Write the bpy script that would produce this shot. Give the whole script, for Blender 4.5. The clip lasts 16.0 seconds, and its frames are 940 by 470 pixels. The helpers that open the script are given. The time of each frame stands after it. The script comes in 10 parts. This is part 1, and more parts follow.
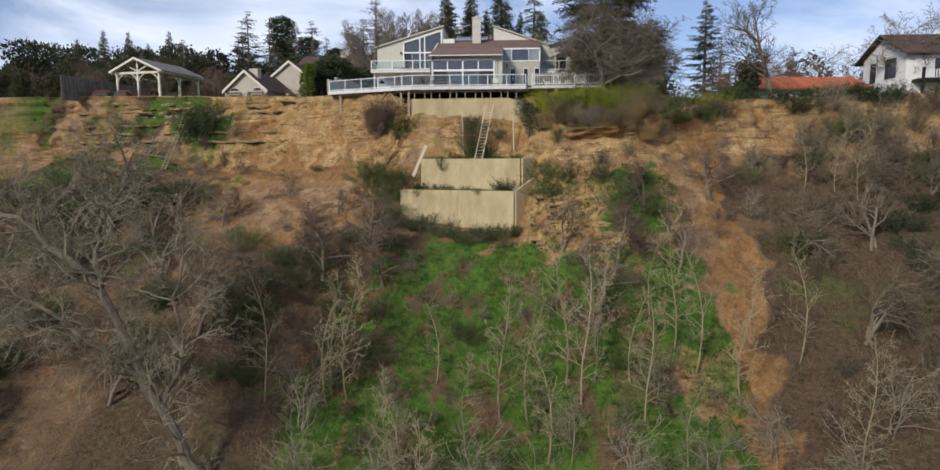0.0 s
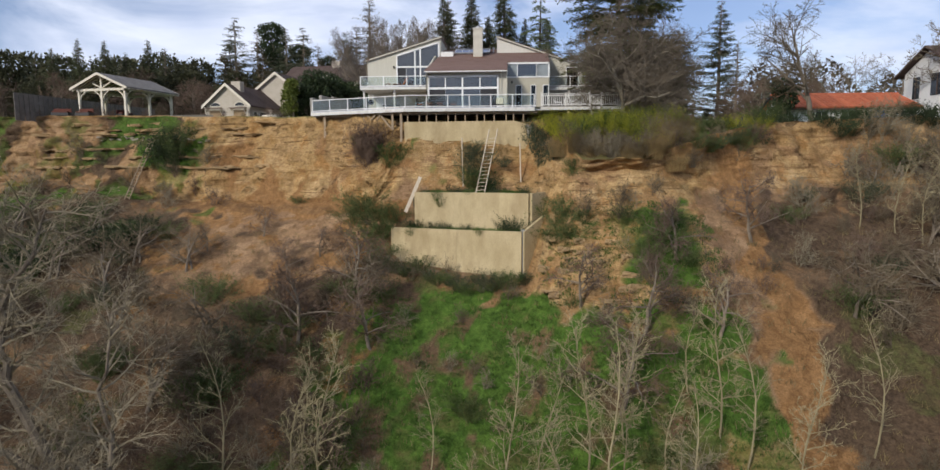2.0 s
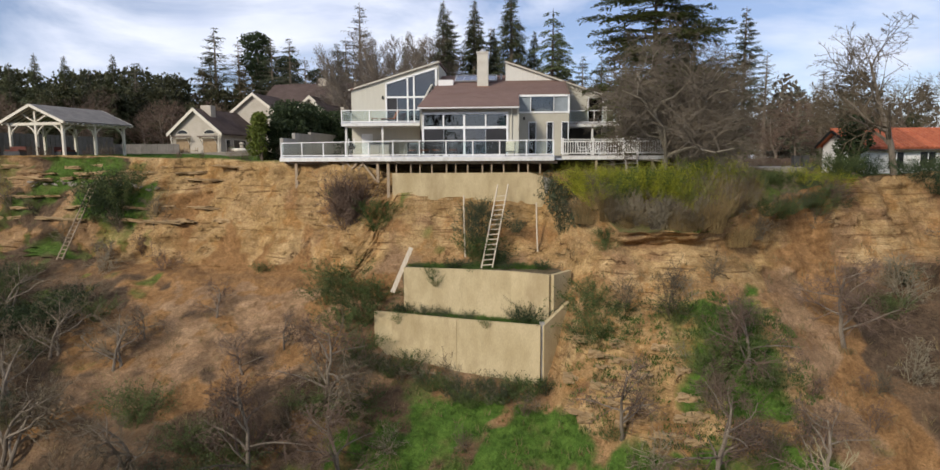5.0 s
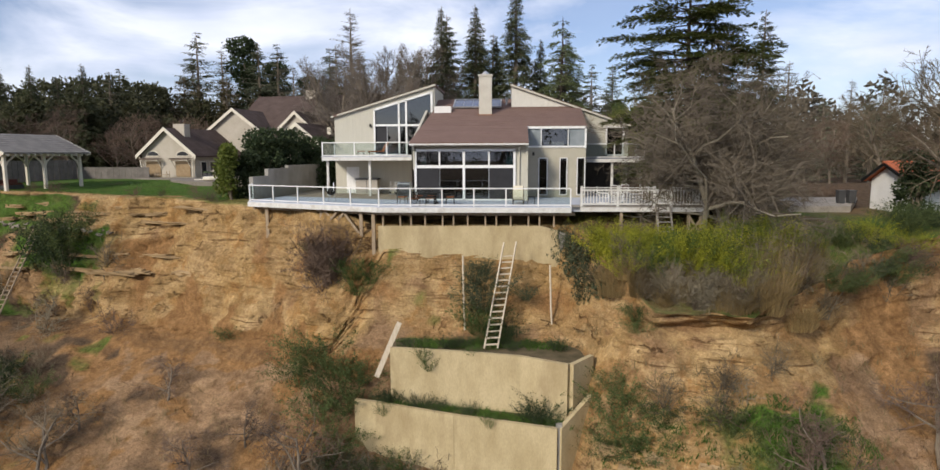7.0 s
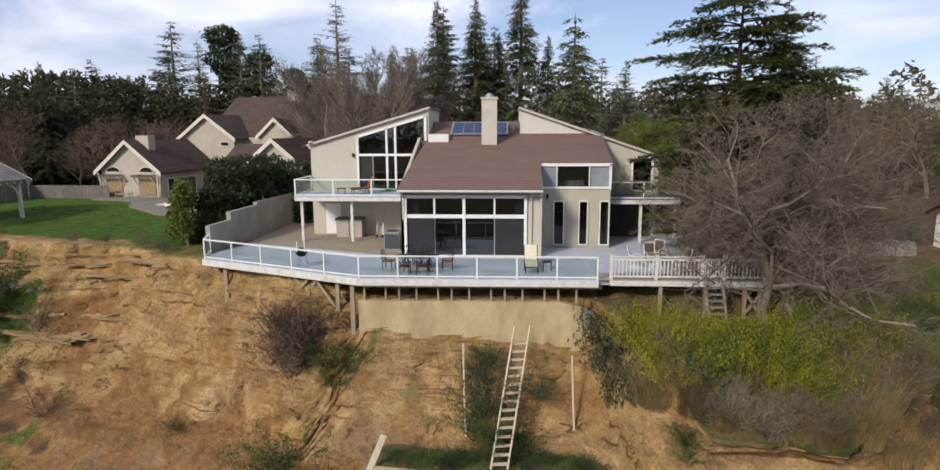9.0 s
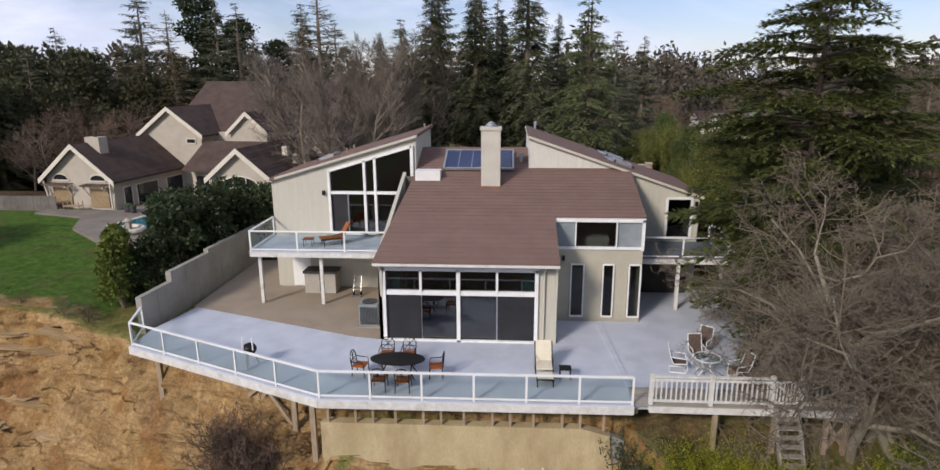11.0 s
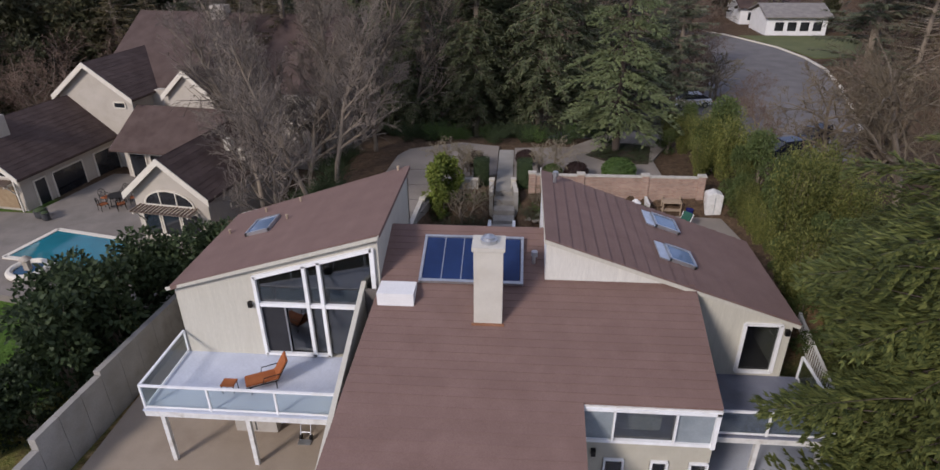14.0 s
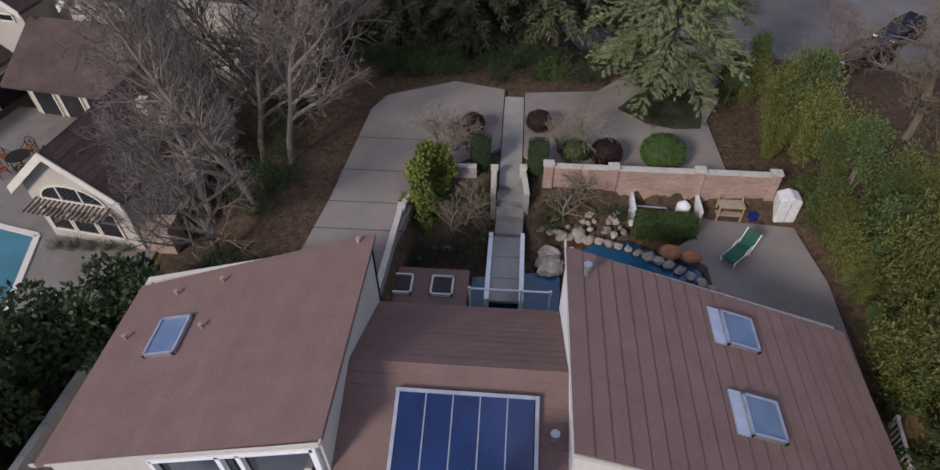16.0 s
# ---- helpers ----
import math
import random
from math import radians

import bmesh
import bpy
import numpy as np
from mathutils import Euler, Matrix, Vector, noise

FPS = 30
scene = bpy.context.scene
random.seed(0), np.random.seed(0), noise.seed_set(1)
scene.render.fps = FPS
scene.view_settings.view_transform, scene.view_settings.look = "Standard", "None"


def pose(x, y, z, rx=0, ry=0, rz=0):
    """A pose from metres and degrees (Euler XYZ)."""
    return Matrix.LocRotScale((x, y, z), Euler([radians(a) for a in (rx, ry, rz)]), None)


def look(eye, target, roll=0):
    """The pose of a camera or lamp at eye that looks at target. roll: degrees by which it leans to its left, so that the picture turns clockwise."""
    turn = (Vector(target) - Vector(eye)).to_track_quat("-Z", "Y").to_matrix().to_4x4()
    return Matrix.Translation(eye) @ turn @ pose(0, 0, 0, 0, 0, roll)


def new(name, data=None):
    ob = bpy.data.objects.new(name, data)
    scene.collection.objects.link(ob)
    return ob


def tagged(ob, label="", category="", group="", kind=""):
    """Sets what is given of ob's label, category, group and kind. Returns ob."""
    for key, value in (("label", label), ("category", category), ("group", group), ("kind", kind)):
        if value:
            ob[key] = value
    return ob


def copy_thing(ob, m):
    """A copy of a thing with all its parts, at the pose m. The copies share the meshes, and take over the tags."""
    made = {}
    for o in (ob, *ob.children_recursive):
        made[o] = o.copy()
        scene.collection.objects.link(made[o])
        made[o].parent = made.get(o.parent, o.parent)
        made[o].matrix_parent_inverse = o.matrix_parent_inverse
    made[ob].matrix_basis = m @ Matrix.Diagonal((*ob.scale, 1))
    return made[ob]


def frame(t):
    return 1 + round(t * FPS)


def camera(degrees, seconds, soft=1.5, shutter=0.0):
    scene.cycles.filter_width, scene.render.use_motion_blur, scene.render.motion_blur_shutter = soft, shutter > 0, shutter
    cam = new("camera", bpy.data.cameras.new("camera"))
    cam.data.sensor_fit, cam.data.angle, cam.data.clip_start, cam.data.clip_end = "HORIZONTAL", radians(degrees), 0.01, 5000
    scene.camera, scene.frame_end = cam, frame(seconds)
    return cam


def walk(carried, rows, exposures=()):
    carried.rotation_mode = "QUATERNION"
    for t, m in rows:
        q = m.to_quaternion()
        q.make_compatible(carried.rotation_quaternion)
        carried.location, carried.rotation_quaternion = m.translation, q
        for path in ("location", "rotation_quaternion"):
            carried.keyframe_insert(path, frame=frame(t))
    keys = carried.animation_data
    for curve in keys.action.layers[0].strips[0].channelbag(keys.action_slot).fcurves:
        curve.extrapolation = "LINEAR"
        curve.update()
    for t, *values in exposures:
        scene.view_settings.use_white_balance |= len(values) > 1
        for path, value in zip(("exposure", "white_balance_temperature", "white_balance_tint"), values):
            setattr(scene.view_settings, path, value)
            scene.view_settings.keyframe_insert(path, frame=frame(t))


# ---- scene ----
# the camera: seconds, x, y, z, yaw, pitch, roll
cam = camera(74.00, 16.0)
ROWS = [
    (0.0, 4.278, -69.154, -7.264, 3.47, -6.97, 0.15),
    (0.5, 4.174, -67.111, -6.614, 3.50, -6.91, 0.16),
    (1.0, 4.070, -65.093, -5.967, 3.51, -6.88, 0.19),
    (1.5, 3.959, -63.114, -5.313, 3.53, -6.84, 0.22),
    (2.0, 3.822, -61.166, -4.636, 3.56, -6.84, 0.24),
    (2.5, 3.677, -59.244, -3.935, 3.57, -6.83, 0.26),
    (3.0, 3.525, -57.358, -3.219, 3.61, -6.84, 0.28),
    (3.5, 3.384, -55.482, -2.480, 3.62, -6.88, 0.32),
    (6.0, 2.737, -45.994, 1.384, 3.73, -7.07, 0.19),
    (6.5, 2.633, -44.097, 2.240, 3.73, -7.23, 0.18),
    (7.0, 2.479, -42.198, 3.146, 3.72, -7.46, 0.18),
    (7.5, 2.297, -40.250, 4.078, 3.68, -7.85, 0.16),
    (8.0, 2.132, -38.306, 5.043, 3.62, -8.31, 0.14),
    (8.5, 1.967, -36.338, 6.035, 3.57, -8.98, 0.17),
    (9.0, 1.796, -34.260, 7.099, 3.55, -9.73, 0.24),
    (11.5, 1.505, -23.610, 12.591, 3.77, -15.81, 0.27),
    (12.0, 1.469, -21.452, 13.715, 3.84, -17.46, 0.27),
    (12.5, 1.475, -19.243, 14.854, 3.95, -19.38, 0.30),
    (13.0, 1.483, -17.019, 16.068, 4.10, -21.66, 0.33),
    (13.5, 1.455, -14.685, 17.336, 4.27, -24.28, 0.37),
    (14.0, 1.375, -12.046, 18.530, 4.40, -27.33, 0.44),
    (14.5, 1.214, -8.906, 19.490, 4.45, -30.84, 0.48),
    (15.0, 1.020, -5.698, 20.402, 4.45, -35.04, 0.49),
    (15.5, 0.858, -2.575, 21.189, 4.48, -39.62, 0.47),
    (16.0, 0.710, 0.464, 21.972, 4.54, -44.73, 0.49),
]
EXPOSURES = [(0.0, 0.12, 6500, 7), (3.0, 0.14, 6650, 8), (7.0, 0.25, 6900, 8), (9.0, 0.20, 6850, 9), (12.0, 0.10, 6550, 14), (16.0, 0.03, 6200, 18)]
walk(cam, [(t, pose(x, y, z, 90 + pitch, roll, yaw)) for t, x, y, z, yaw, pitch, roll in ROWS], EXPOSURES)

# ---- light ----
SUN_ELEV, SUN_AZ = radians(30), radians(215)  # azimuth clockwise from north (+y)
world = bpy.data.worlds.new("sky_world")
scene.world = world
world.use_nodes = True
wn, wl = world.node_tree.nodes, world.node_tree.links
wn.clear()
w_out = wn.new("ShaderNodeOutputWorld")
w_bg = wn.new("ShaderNodeBackground")
w_sky = wn.new("ShaderNodeTexSky")
w_sky.sky_type = "NISHITA"
w_sky.sun_disc = False
w_sky.sun_elevation, w_sky.sun_rotation = SUN_ELEV, SUN_AZ
w_sky.air_density, w_sky.dust_density, w_sky.ozone_density = 1.0, 0.3, 5.0
w_co = wn.new("ShaderNodeTexCoord")
w_map = wn.new("ShaderNodeMapping")
w_map.inputs["Scale"].default_value = (1.0, 1.0, 2.6)
w_map.inputs["Location"].default_value = (0.3, 0.1, 0.25)
w_n = wn.new("ShaderNodeTexNoise")
w_n.inputs["Scale"].default_value, w_n.inputs["Detail"].default_value = 2.3, 7.0
w_n.inputs["Roughness"].default_value, w_n.inputs["Distortion"].default_value = 0.55, 0.4
w_r = wn.new("ShaderNodeValToRGB")
w_r.color_ramp.elements[0].position, w_r.color_ramp.elements[1].position = 0.44, 0.62
w_r.color_ramp.elements[0].color = (0.16, 0.16, 0.16, 1)
w_mix = wn.new("ShaderNodeMix")
w_mix.data_type = "RGBA"
w_n2 = wn.new("ShaderNodeTexNoise")
w_n2.inputs["Scale"].default_value, w_n2.inputs["Detail"].default_value = 5.0, 5.0
w_r2 = wn.new("ShaderNodeValToRGB")
w_r2.color_ramp.elements[0].position, w_r2.color_ramp.elements[1].position = 0.3, 0.7
w_r2.color_ramp.elements[0].color, w_r2.color_ramp.elements[1].color = (6.4, 7.2, 9.6, 1), (9.4, 9.9, 11.6, 1)
w_bg.inputs["Strength"].default_value = 0.095
wl.new(w_co.outputs["Generated"], w_map.inputs["Vector"])
wl.new(w_map.outputs["Vector"], w_n.inputs["Vector"])
wl.new(w_map.outputs["Vector"], w_n2.inputs["Vector"])
wl.new(w_n.outputs["Fac"], w_r.inputs["Fac"])
wl.new(w_n2.outputs["Fac"], w_r2.inputs["Fac"])
wl.new(w_r.outputs["Color"], w_mix.inputs["Factor"])
w_tint = wn.new("ShaderNodeMix")
w_tint.data_type, w_tint.blend_type = "RGBA", "MULTIPLY"
w_tint.inputs["Factor"].default_value = 1.0
w_tint.inputs["B"].default_value = (1.16, 1.02, 1.10, 1)
wl.new(w_sky.outputs["Color"], w_tint.inputs["A"])
wl.new(w_tint.outputs["Result"], w_mix.inputs["A"])
wl.new(w_r2.outputs["Color"], w_mix.inputs["B"])
wl.new(w_mix.outputs["Result"], w_bg.inputs["Color"])
wl.new(w_bg.outputs["Background"], w_out.inputs["Surface"])

sun_data = bpy.data.lights.new("sun", "SUN")
sun_data.energy, sun_data.angle, sun_data.color = 2.9, radians(11), (1.0, 0.93, 0.85)
sun = new("sun", sun_data)
sun_dir = Vector((math.sin(SUN_AZ) * math.cos(SUN_ELEV), math.cos(SUN_AZ) * math.cos(SUN_ELEV), math.sin(SUN_ELEV)))
sun.matrix_world = look(sun_dir * 300, (0, 0, 0))


# ---- materials ----
def nodes_of(name):
    m = bpy.data.materials.new(name)
    m.use_nodes = True
    nt = m.node_tree
    return m, nt.nodes, nt.links, nt.nodes["Principled BSDF"]


def ramp(nodes, links, src, c1, c2, p1=0.3, p2=0.7):
    r = nodes.new("ShaderNodeValToRGB")
    r.color_ramp.elements[0].position, r.color_ramp.elements[1].position = p1, p2
    r.color_ramp.elements[0].color, r.color_ramp.elements[1].color = (*c1, 1), (*c2, 1)
    links.new(src, r.inputs["Fac"])
    return r.outputs["Color"]


def noise_node(nodes, links, vec, scale, detail=4.0, rough=0.55, dist=0.0):
    n = nodes.new("ShaderNodeTexNoise")
    n.inputs["Scale"].default_value, n.inputs["Detail"].default_value = scale, detail
    n.inputs["Roughness"].default_value, n.inputs["Distortion"].default_value = rough, dist
    links.new(vec, n.inputs["Vector"])
    return n.outputs["Fac"]


def mixed(nodes, links, fac, a, b, blend="MIX"):
    m = nodes.new("ShaderNodeMix")
    m.data_type, m.blend_type = "RGBA", blend
    for sock, v in ((m.inputs["Factor"], fac), (m.inputs["A"], a), (m.inputs["B"], b)):
        if isinstance(v, (int, float)):
            sock.default_value = v
        elif isinstance(v, tuple):
            sock.default_value = (*v, 1)
        else:
            links.new(v, sock)
    return m.outputs["Result"]


def mat(name, c1, c2, scale=2.0, rough=0.8, bump=0.15, fine=30.0, stretch=(1, 1, 1), metal=0.0, rand=0.0, stain=None, spec=0.3):
    """A two-scale procedural surface: patches of c1 and c2, fine grain with relief, stains of a third colour, variation from piece to piece."""
    m, n, l, b = nodes_of(name)
    co = n.new("ShaderNodeTexCoord")
    mp = n.new("ShaderNodeMapping")
    mp.inputs["Scale"].default_value = stretch
    l.new(co.outputs["Object"], mp.inputs["Vector"])
    v = mp.outputs["Vector"]
    col = ramp(n, l, noise_node(n, l, v, scale, 5), c1, c2)
    f = noise_node(n, l, v, fine, 3)
    col = mixed(n, l, 0.35, col, ramp(n, l, f, (0.55, 0.55, 0.55), (1.3, 1.3, 1.3), 0.2, 0.8), "MULTIPLY")
    if stain:
        s = noise_node(n, l, v, scale * 0.45, 6, 0.65)
        col = mixed(n, l, ramp(n, l, s, (0, 0, 0), (1, 1, 1), 0.52, 0.72), col, stain)
    if rand:
        oi = n.new("ShaderNodeObjectInfo")
        col = mixed(n, l, 1.0, col, ramp(n, l, oi.outputs["Random"], (1 - rand,) * 3, (1 + rand,) * 3, 0, 1), "MULTIPLY")
    l.new(col, b.inputs["Base Color"])
    b.inputs["Roughness"].default_value, b.inputs["Metallic"].default_value = rough, metal
    b.inputs["Specular IOR Level"].default_value = spec
    if bump:
        bp = n.new("ShaderNodeBump")
        bp.inputs["Strength"].default_value, bp.inputs["Distance"].default_value = bump, 0.03
        l.new(f, bp.inputs["Height"])
        l.new(bp.outputs["Normal"], b.inputs["Normal"])
    return m


def leaf_mat(name, c1, c2, rough=0.6, thin=0.25):
    m, n, l, b = nodes_of(name)
    geo = n.new("ShaderNodeNewGeometry")
    co = n.new("ShaderNodeTexCoord")
    col = ramp(n, l, geo.outputs["Random Per Island"], c1, c2, 0, 1)
    big = noise_node(n, l, co.outputs["Object"], 0.7, 2)
    col = mixed(n, l, 0.6, col, ramp(n, l, big, (0.55, 0.55, 0.5), (1.4, 1.35, 1.25)), "MULTIPLY")
    oi = n.new("ShaderNodeObjectInfo")
    col = mixed(n, l, 1.0, col, ramp(n, l, oi.outputs["Random"], (0.8, 0.8, 0.8), (1.2, 1.2, 1.2), 0, 1), "MULTIPLY")
    l.new(col, b.inputs["Base Color"])
    b.inputs["Roughness"].default_value = rough
    b.inputs["Specular IOR Level"].default_value = 0.2
    if thin:
        tr = n.new("ShaderNodeBsdfTranslucent")
        mx = n.new("ShaderNodeMixShader")
        mx.inputs["Fac"].default_value = thin
        l.new(col, tr.inputs["Color"])
        l.new(b.outputs["BSDF"], mx.inputs[1])
        l.new(tr.outputs["BSDF"], mx.inputs[2])
        l.new(mx.outputs["Shader"], n["Material Output"].inputs["Surface"])
    return m


def glass_mat(name, tint=(0.8, 0.85, 0.85), gloss=0.02, mirror=0.05):
    m, n, l, b = nodes_of(name)
    t = n.new("ShaderNodeBsdfTransparent")
    t.inputs["Color"].default_value = (*tint, 1)
    g = n.new("ShaderNodeBsdfGlossy")
    g.inputs["Roughness"].default_value = gloss
    fr = n.new("ShaderNodeLayerWeight")
    fr.inputs["Blend"].default_value = 0.5
    pw = n.new("ShaderNodeMath")
    pw.operation, pw.inputs[1].default_value = "POWER", 4.0
    ad = n.new("ShaderNodeMath")
    ad.operation, ad.inputs[1].default_value, ad.inputs[2].default_value = "MULTIPLY_ADD", 0.75, mirror
    l.new(fr.outputs["Facing"], pw.inputs[0])
    l.new(pw.outputs[0], ad.inputs[0])
    mx = n.new("ShaderNodeMixShader")
    l.new(ad.outputs[0], mx.inputs["Fac"])
    l.new(t.outputs["BSDF"], mx.inputs[1])
    l.new(g.outputs["BSDF"], mx.inputs[2])
    l.new(mx.outputs["Shader"], n["Material Output"].inputs["Surface"])
    return m


def water_mat(name, col, rough=0.06):
    m, n, l, b = nodes_of(name)
    co = n.new("ShaderNodeTexCoord")
    f = noise_node(n, l, co.outputs["Object"], 3.0, 3)
    l.new(ramp(n, l, noise_node(n, l, co.outputs["Object"], 0.35, 3), tuple(c * 0.75 for c in col), tuple(c * 1.2 for c in col)), b.inputs["Base Color"])
    b.inputs["Roughness"].default_value = rough
    bp = n.new("ShaderNodeBump")
    bp.inputs["Strength"].default_value, bp.inputs["Distance"].default_value = 0.12, 0.02
    l.new(f, bp.inputs["Height"])
    l.new(bp.outputs["Normal"], b.inputs["Normal"])
    return m


SIDING = mat("cream_siding", (0.48, 0.455, 0.375), (0.53, 0.505, 0.42), 1.3, 0.75, 0.2, 14.0, (6, 6, 0.35), stain=(0.46, 0.435, 0.36))
STUCCO = mat("beige_wall", (0.40, 0.37, 0.29), (0.46, 0.43, 0.34), 1.5, 0.85, 0.2, 40.0)
TRIM = mat("white_paint", (0.74, 0.74, 0.72), (0.82, 0.82, 0.80), 3.0, 0.5, 0.05, 40.0, stain=(0.66, 0.65, 0.61))
OLDTRIM = mat("weathered_white_paint", (0.55, 0.54, 0.50), (0.70, 0.69, 0.65), 4.0, 0.7, 0.15, 50.0, stain=(0.42, 0.38, 0.32))
ROOF = mat("brown_roof_shingle", (0.164, 0.103, 0.084), (0.192, 0.123, 0.101), 1.1, 0.9, 0.5, 22.0, rand=0.025, stain=(0.156, 0.099, 0.081))
ROOF_N = mat("dark_brown_shingle", (0.062, 0.040, 0.032), (0.095, 0.066, 0.055), 1.0, 0.9, 0.5, 22.0, rand=0.12)
CONC_TAN = mat("tan_concrete", (0.39, 0.305, 0.165), (0.53, 0.43, 0.255), 0.9, 0.9, 0.3, 14.0, (1.1, 1.1, 0.45), stain=(0.29, 0.215, 0.115))
CONC_GREY = mat("grey_concrete", (0.25, 0.235, 0.20), (0.34, 0.32, 0.28), 0.7, 0.9, 0.25, 20.0, stain=(0.18, 0.165, 0.14))
PATIO = mat("brown_patio_concrete", (0.29, 0.235, 0.175), (0.35, 0.285, 0.215), 0.6, 0.85, 0.15, 30.0, stain=(0.24, 0.19, 0.14))
DECKPAINT = mat("pale_blue_deck_coating", (0.44, 0.47, 0.54), (0.54, 0.57, 0.63), 0.9, 0.6, 0.1, 25.0, stain=(0.40, 0.42, 0.46))
# deck coating darkened in its colour to stand for the cedar's shade
DECKSHADE = mat("shade_darkened_balcony_coating", (0.155, 0.165, 0.205), (0.205, 0.215, 0.26), 0.9, 0.6, 0.1, 25.0, stain=(0.13, 0.135, 0.16))
SLING = mat("brown_sling_fabric", (0.075, 0.052, 0.042), (0.11, 0.08, 0.065), 9.0, 0.85, 0.1, 80.0)
DECKWOOD = mat("weathered_grey_boards", (0.27, 0.24, 0.20), (0.38, 0.35, 0.30), 2.0, 0.85, 0.3, 25.0, (1, 6, 6), rand=0.1)
TIMBER = mat("weathered_timber", (0.27, 0.20, 0.13), (0.42, 0.33, 0.23), 3.0, 0.85, 0.3, 25.0, (4, 4, 0.6))
PALEWOOD = mat("pale_bare_wood", (0.48, 0.40, 0.29), (0.60, 0.52, 0.40), 3.0, 0.8, 0.2, 25.0, (4, 4, 0.6))
DARK = mat("dark_joints_and_shade", (0.035, 0.032, 0.03), (0.06, 0.055, 0.05), 1.0, 0.9, 0)
# room surfaces are coloured dark so the rooms read as unlit
ROOM = mat("dim_room_surface", (0.12, 0.105, 0.09), (0.17, 0.15, 0.13), 1.0, 0.9, 0)
SCREEN = mat("black_insect_screen", (0.018, 0.018, 0.02), (0.03, 0.03, 0.033), 1.0, 0.6, 0.05)
GLASS = glass_mat("window_glass", (0.36, 0.41, 0.45), 0.02, 0.14)
GLASS_DARK = glass_mat("dark_window_glass", (0.34, 0.36, 0.36), 0.02, 0.05)
CLEAR = glass_mat("clear_glass", (0.86, 0.91, 0.90))
IRON = mat("black_cast_metal", (0.014, 0.013, 0.012), (0.03, 0.028, 0.026), 8.0, 0.45, 0.1, 60.0, metal=0.6)
STEEL = mat("galvanised_metal", (0.42, 0.43, 0.44), (0.55, 0.56, 0.57), 3.0, 0.4, 0.05, metal=0.8)
CURTAIN = mat("teal_curtain", (0.05, 0.16, 0.16), (0.09, 0.24, 0.24), 2.0, 0.9, 0.2, 9.0, (8, 8, 0.2))
RUST = mat("rust_brown_fabric", (0.26, 0.075, 0.02), (0.34, 0.11, 0.035), 3.0, 0.8, 0.1)
CREAM = mat("cream_cushion", (0.62, 0.56, 0.42), (0.70, 0.64, 0.50), 3.0, 0.9, 0.1)
ACGREY = mat("grey_enamel", (0.20, 0.23, 0.24), (0.27, 0.30, 0.31), 2.0, 0.5, 0.05)
PLASTIC = mat("beige_plastic", (0.36, 0.33, 0.28), (0.42, 0.39, 0.34), 2.0, 0.6, 0.05)
DARKLID = mat("dark_plastic_lid", (0.045, 0.045, 0.045), (0.07, 0.07, 0.07), 2.0, 0.5, 0.05)
SOLAR = mat("blue_solar_collector", (0.008, 0.018, 0.06), (0.014, 0.032, 0.10), 0.8, 0.12, 0.0, spec=0.6)
BARK = mat("grey_brown_bark", (0.14, 0.11, 0.08), (0.24, 0.20, 0.15), 2.0, 0.95, 0.6, 12.0, (3, 3, 0.7), rand=0.15)
DARKBARK = mat("dark_cedar_bark", (0.060, 0.046, 0.036), (0.115, 0.090, 0.070), 2.0, 0.95, 0.6, 12.0, (3, 3, 0.7))
PALEBARK = mat("pale_bark", (0.23, 0.20, 0.15), (0.34, 0.30, 0.22), 2.0, 0.95, 0.4, 12.0, (3, 3, 0.7), rand=0.15)
TWIG = mat("brown_twigs", (0.098, 0.076, 0.047), (0.172, 0.137, 0.090), 0.8, 0.95, 0.0, rand=0.18)
TALLTWIG = mat("dull_brown_twigs", (0.112, 0.092, 0.074), (0.185, 0.155, 0.126), 0.8, 0.95, 0.0, rand=0.15)
SAPBARK = mat("mossy_yellow_bark", (0.22, 0.185, 0.105), (0.33, 0.280, 0.160), 1.5, 0.95, 0.3, 12.0, (3, 3, 0.7), rand=0.2)
OAKTWIG = mat("brown_oak_twigs", (0.110, 0.089, 0.064), (0.190, 0.156, 0.114), 0.8, 0.95, 0.0, rand=0.15)
SHRUBGREEN = leaf_mat("olive_green_shrub", (0.060, 0.088, 0.030), (0.135, 0.170, 0.062), 0.6, 0.35)
DEODAR = leaf_mat("pale_cedar_needles", (0.160, 0.205, 0.095), (0.350, 0.395, 0.200), 0.7, 0.35)
REDLEAF = leaf_mat("purple_brown_leaves", (0.030, 0.018, 0.016), (0.060, 0.036, 0.030))
PALETWIG = mat("pale_grey_twigs", (0.165, 0.140, 0.092), (0.255, 0.215, 0.145), 0.8, 0.95, 0.0, rand=0.2)
REDTWIG = mat("purple_brown_twigs", (0.110, 0.073, 0.052), (0.172, 0.120, 0.086), 0.8, 0.95, 0.0, rand=0.15)
NEEDLE = leaf_mat("dark_conifer_needles", (0.072, 0.090, 0.050), (0.160, 0.176, 0.093), 0.7, 0.25)
CEDAR = leaf_mat("cedar_needles", (0.042, 0.060, 0.020), (0.168, 0.184, 0.056), 0.7, 0.25)
FIRGREEN = leaf_mat("grey_green_fir_needles", (0.075, 0.090, 0.060), (0.160, 0.175, 0.110), 0.7, 0.3)
OLIVE = leaf_mat("olive_brown_needles", (0.060, 0.052, 0.026), (0.095, 0.080, 0.040), 0.8, 0.1)
LEAFDARK = leaf_mat("dark_green_leaves", (0.028, 0.044, 0.020), (0.062, 0.086, 0.038))
OAKLEAF = leaf_mat("olive_oak_leaves", (0.042, 0.047, 0.024), (0.092, 0.092, 0.046))
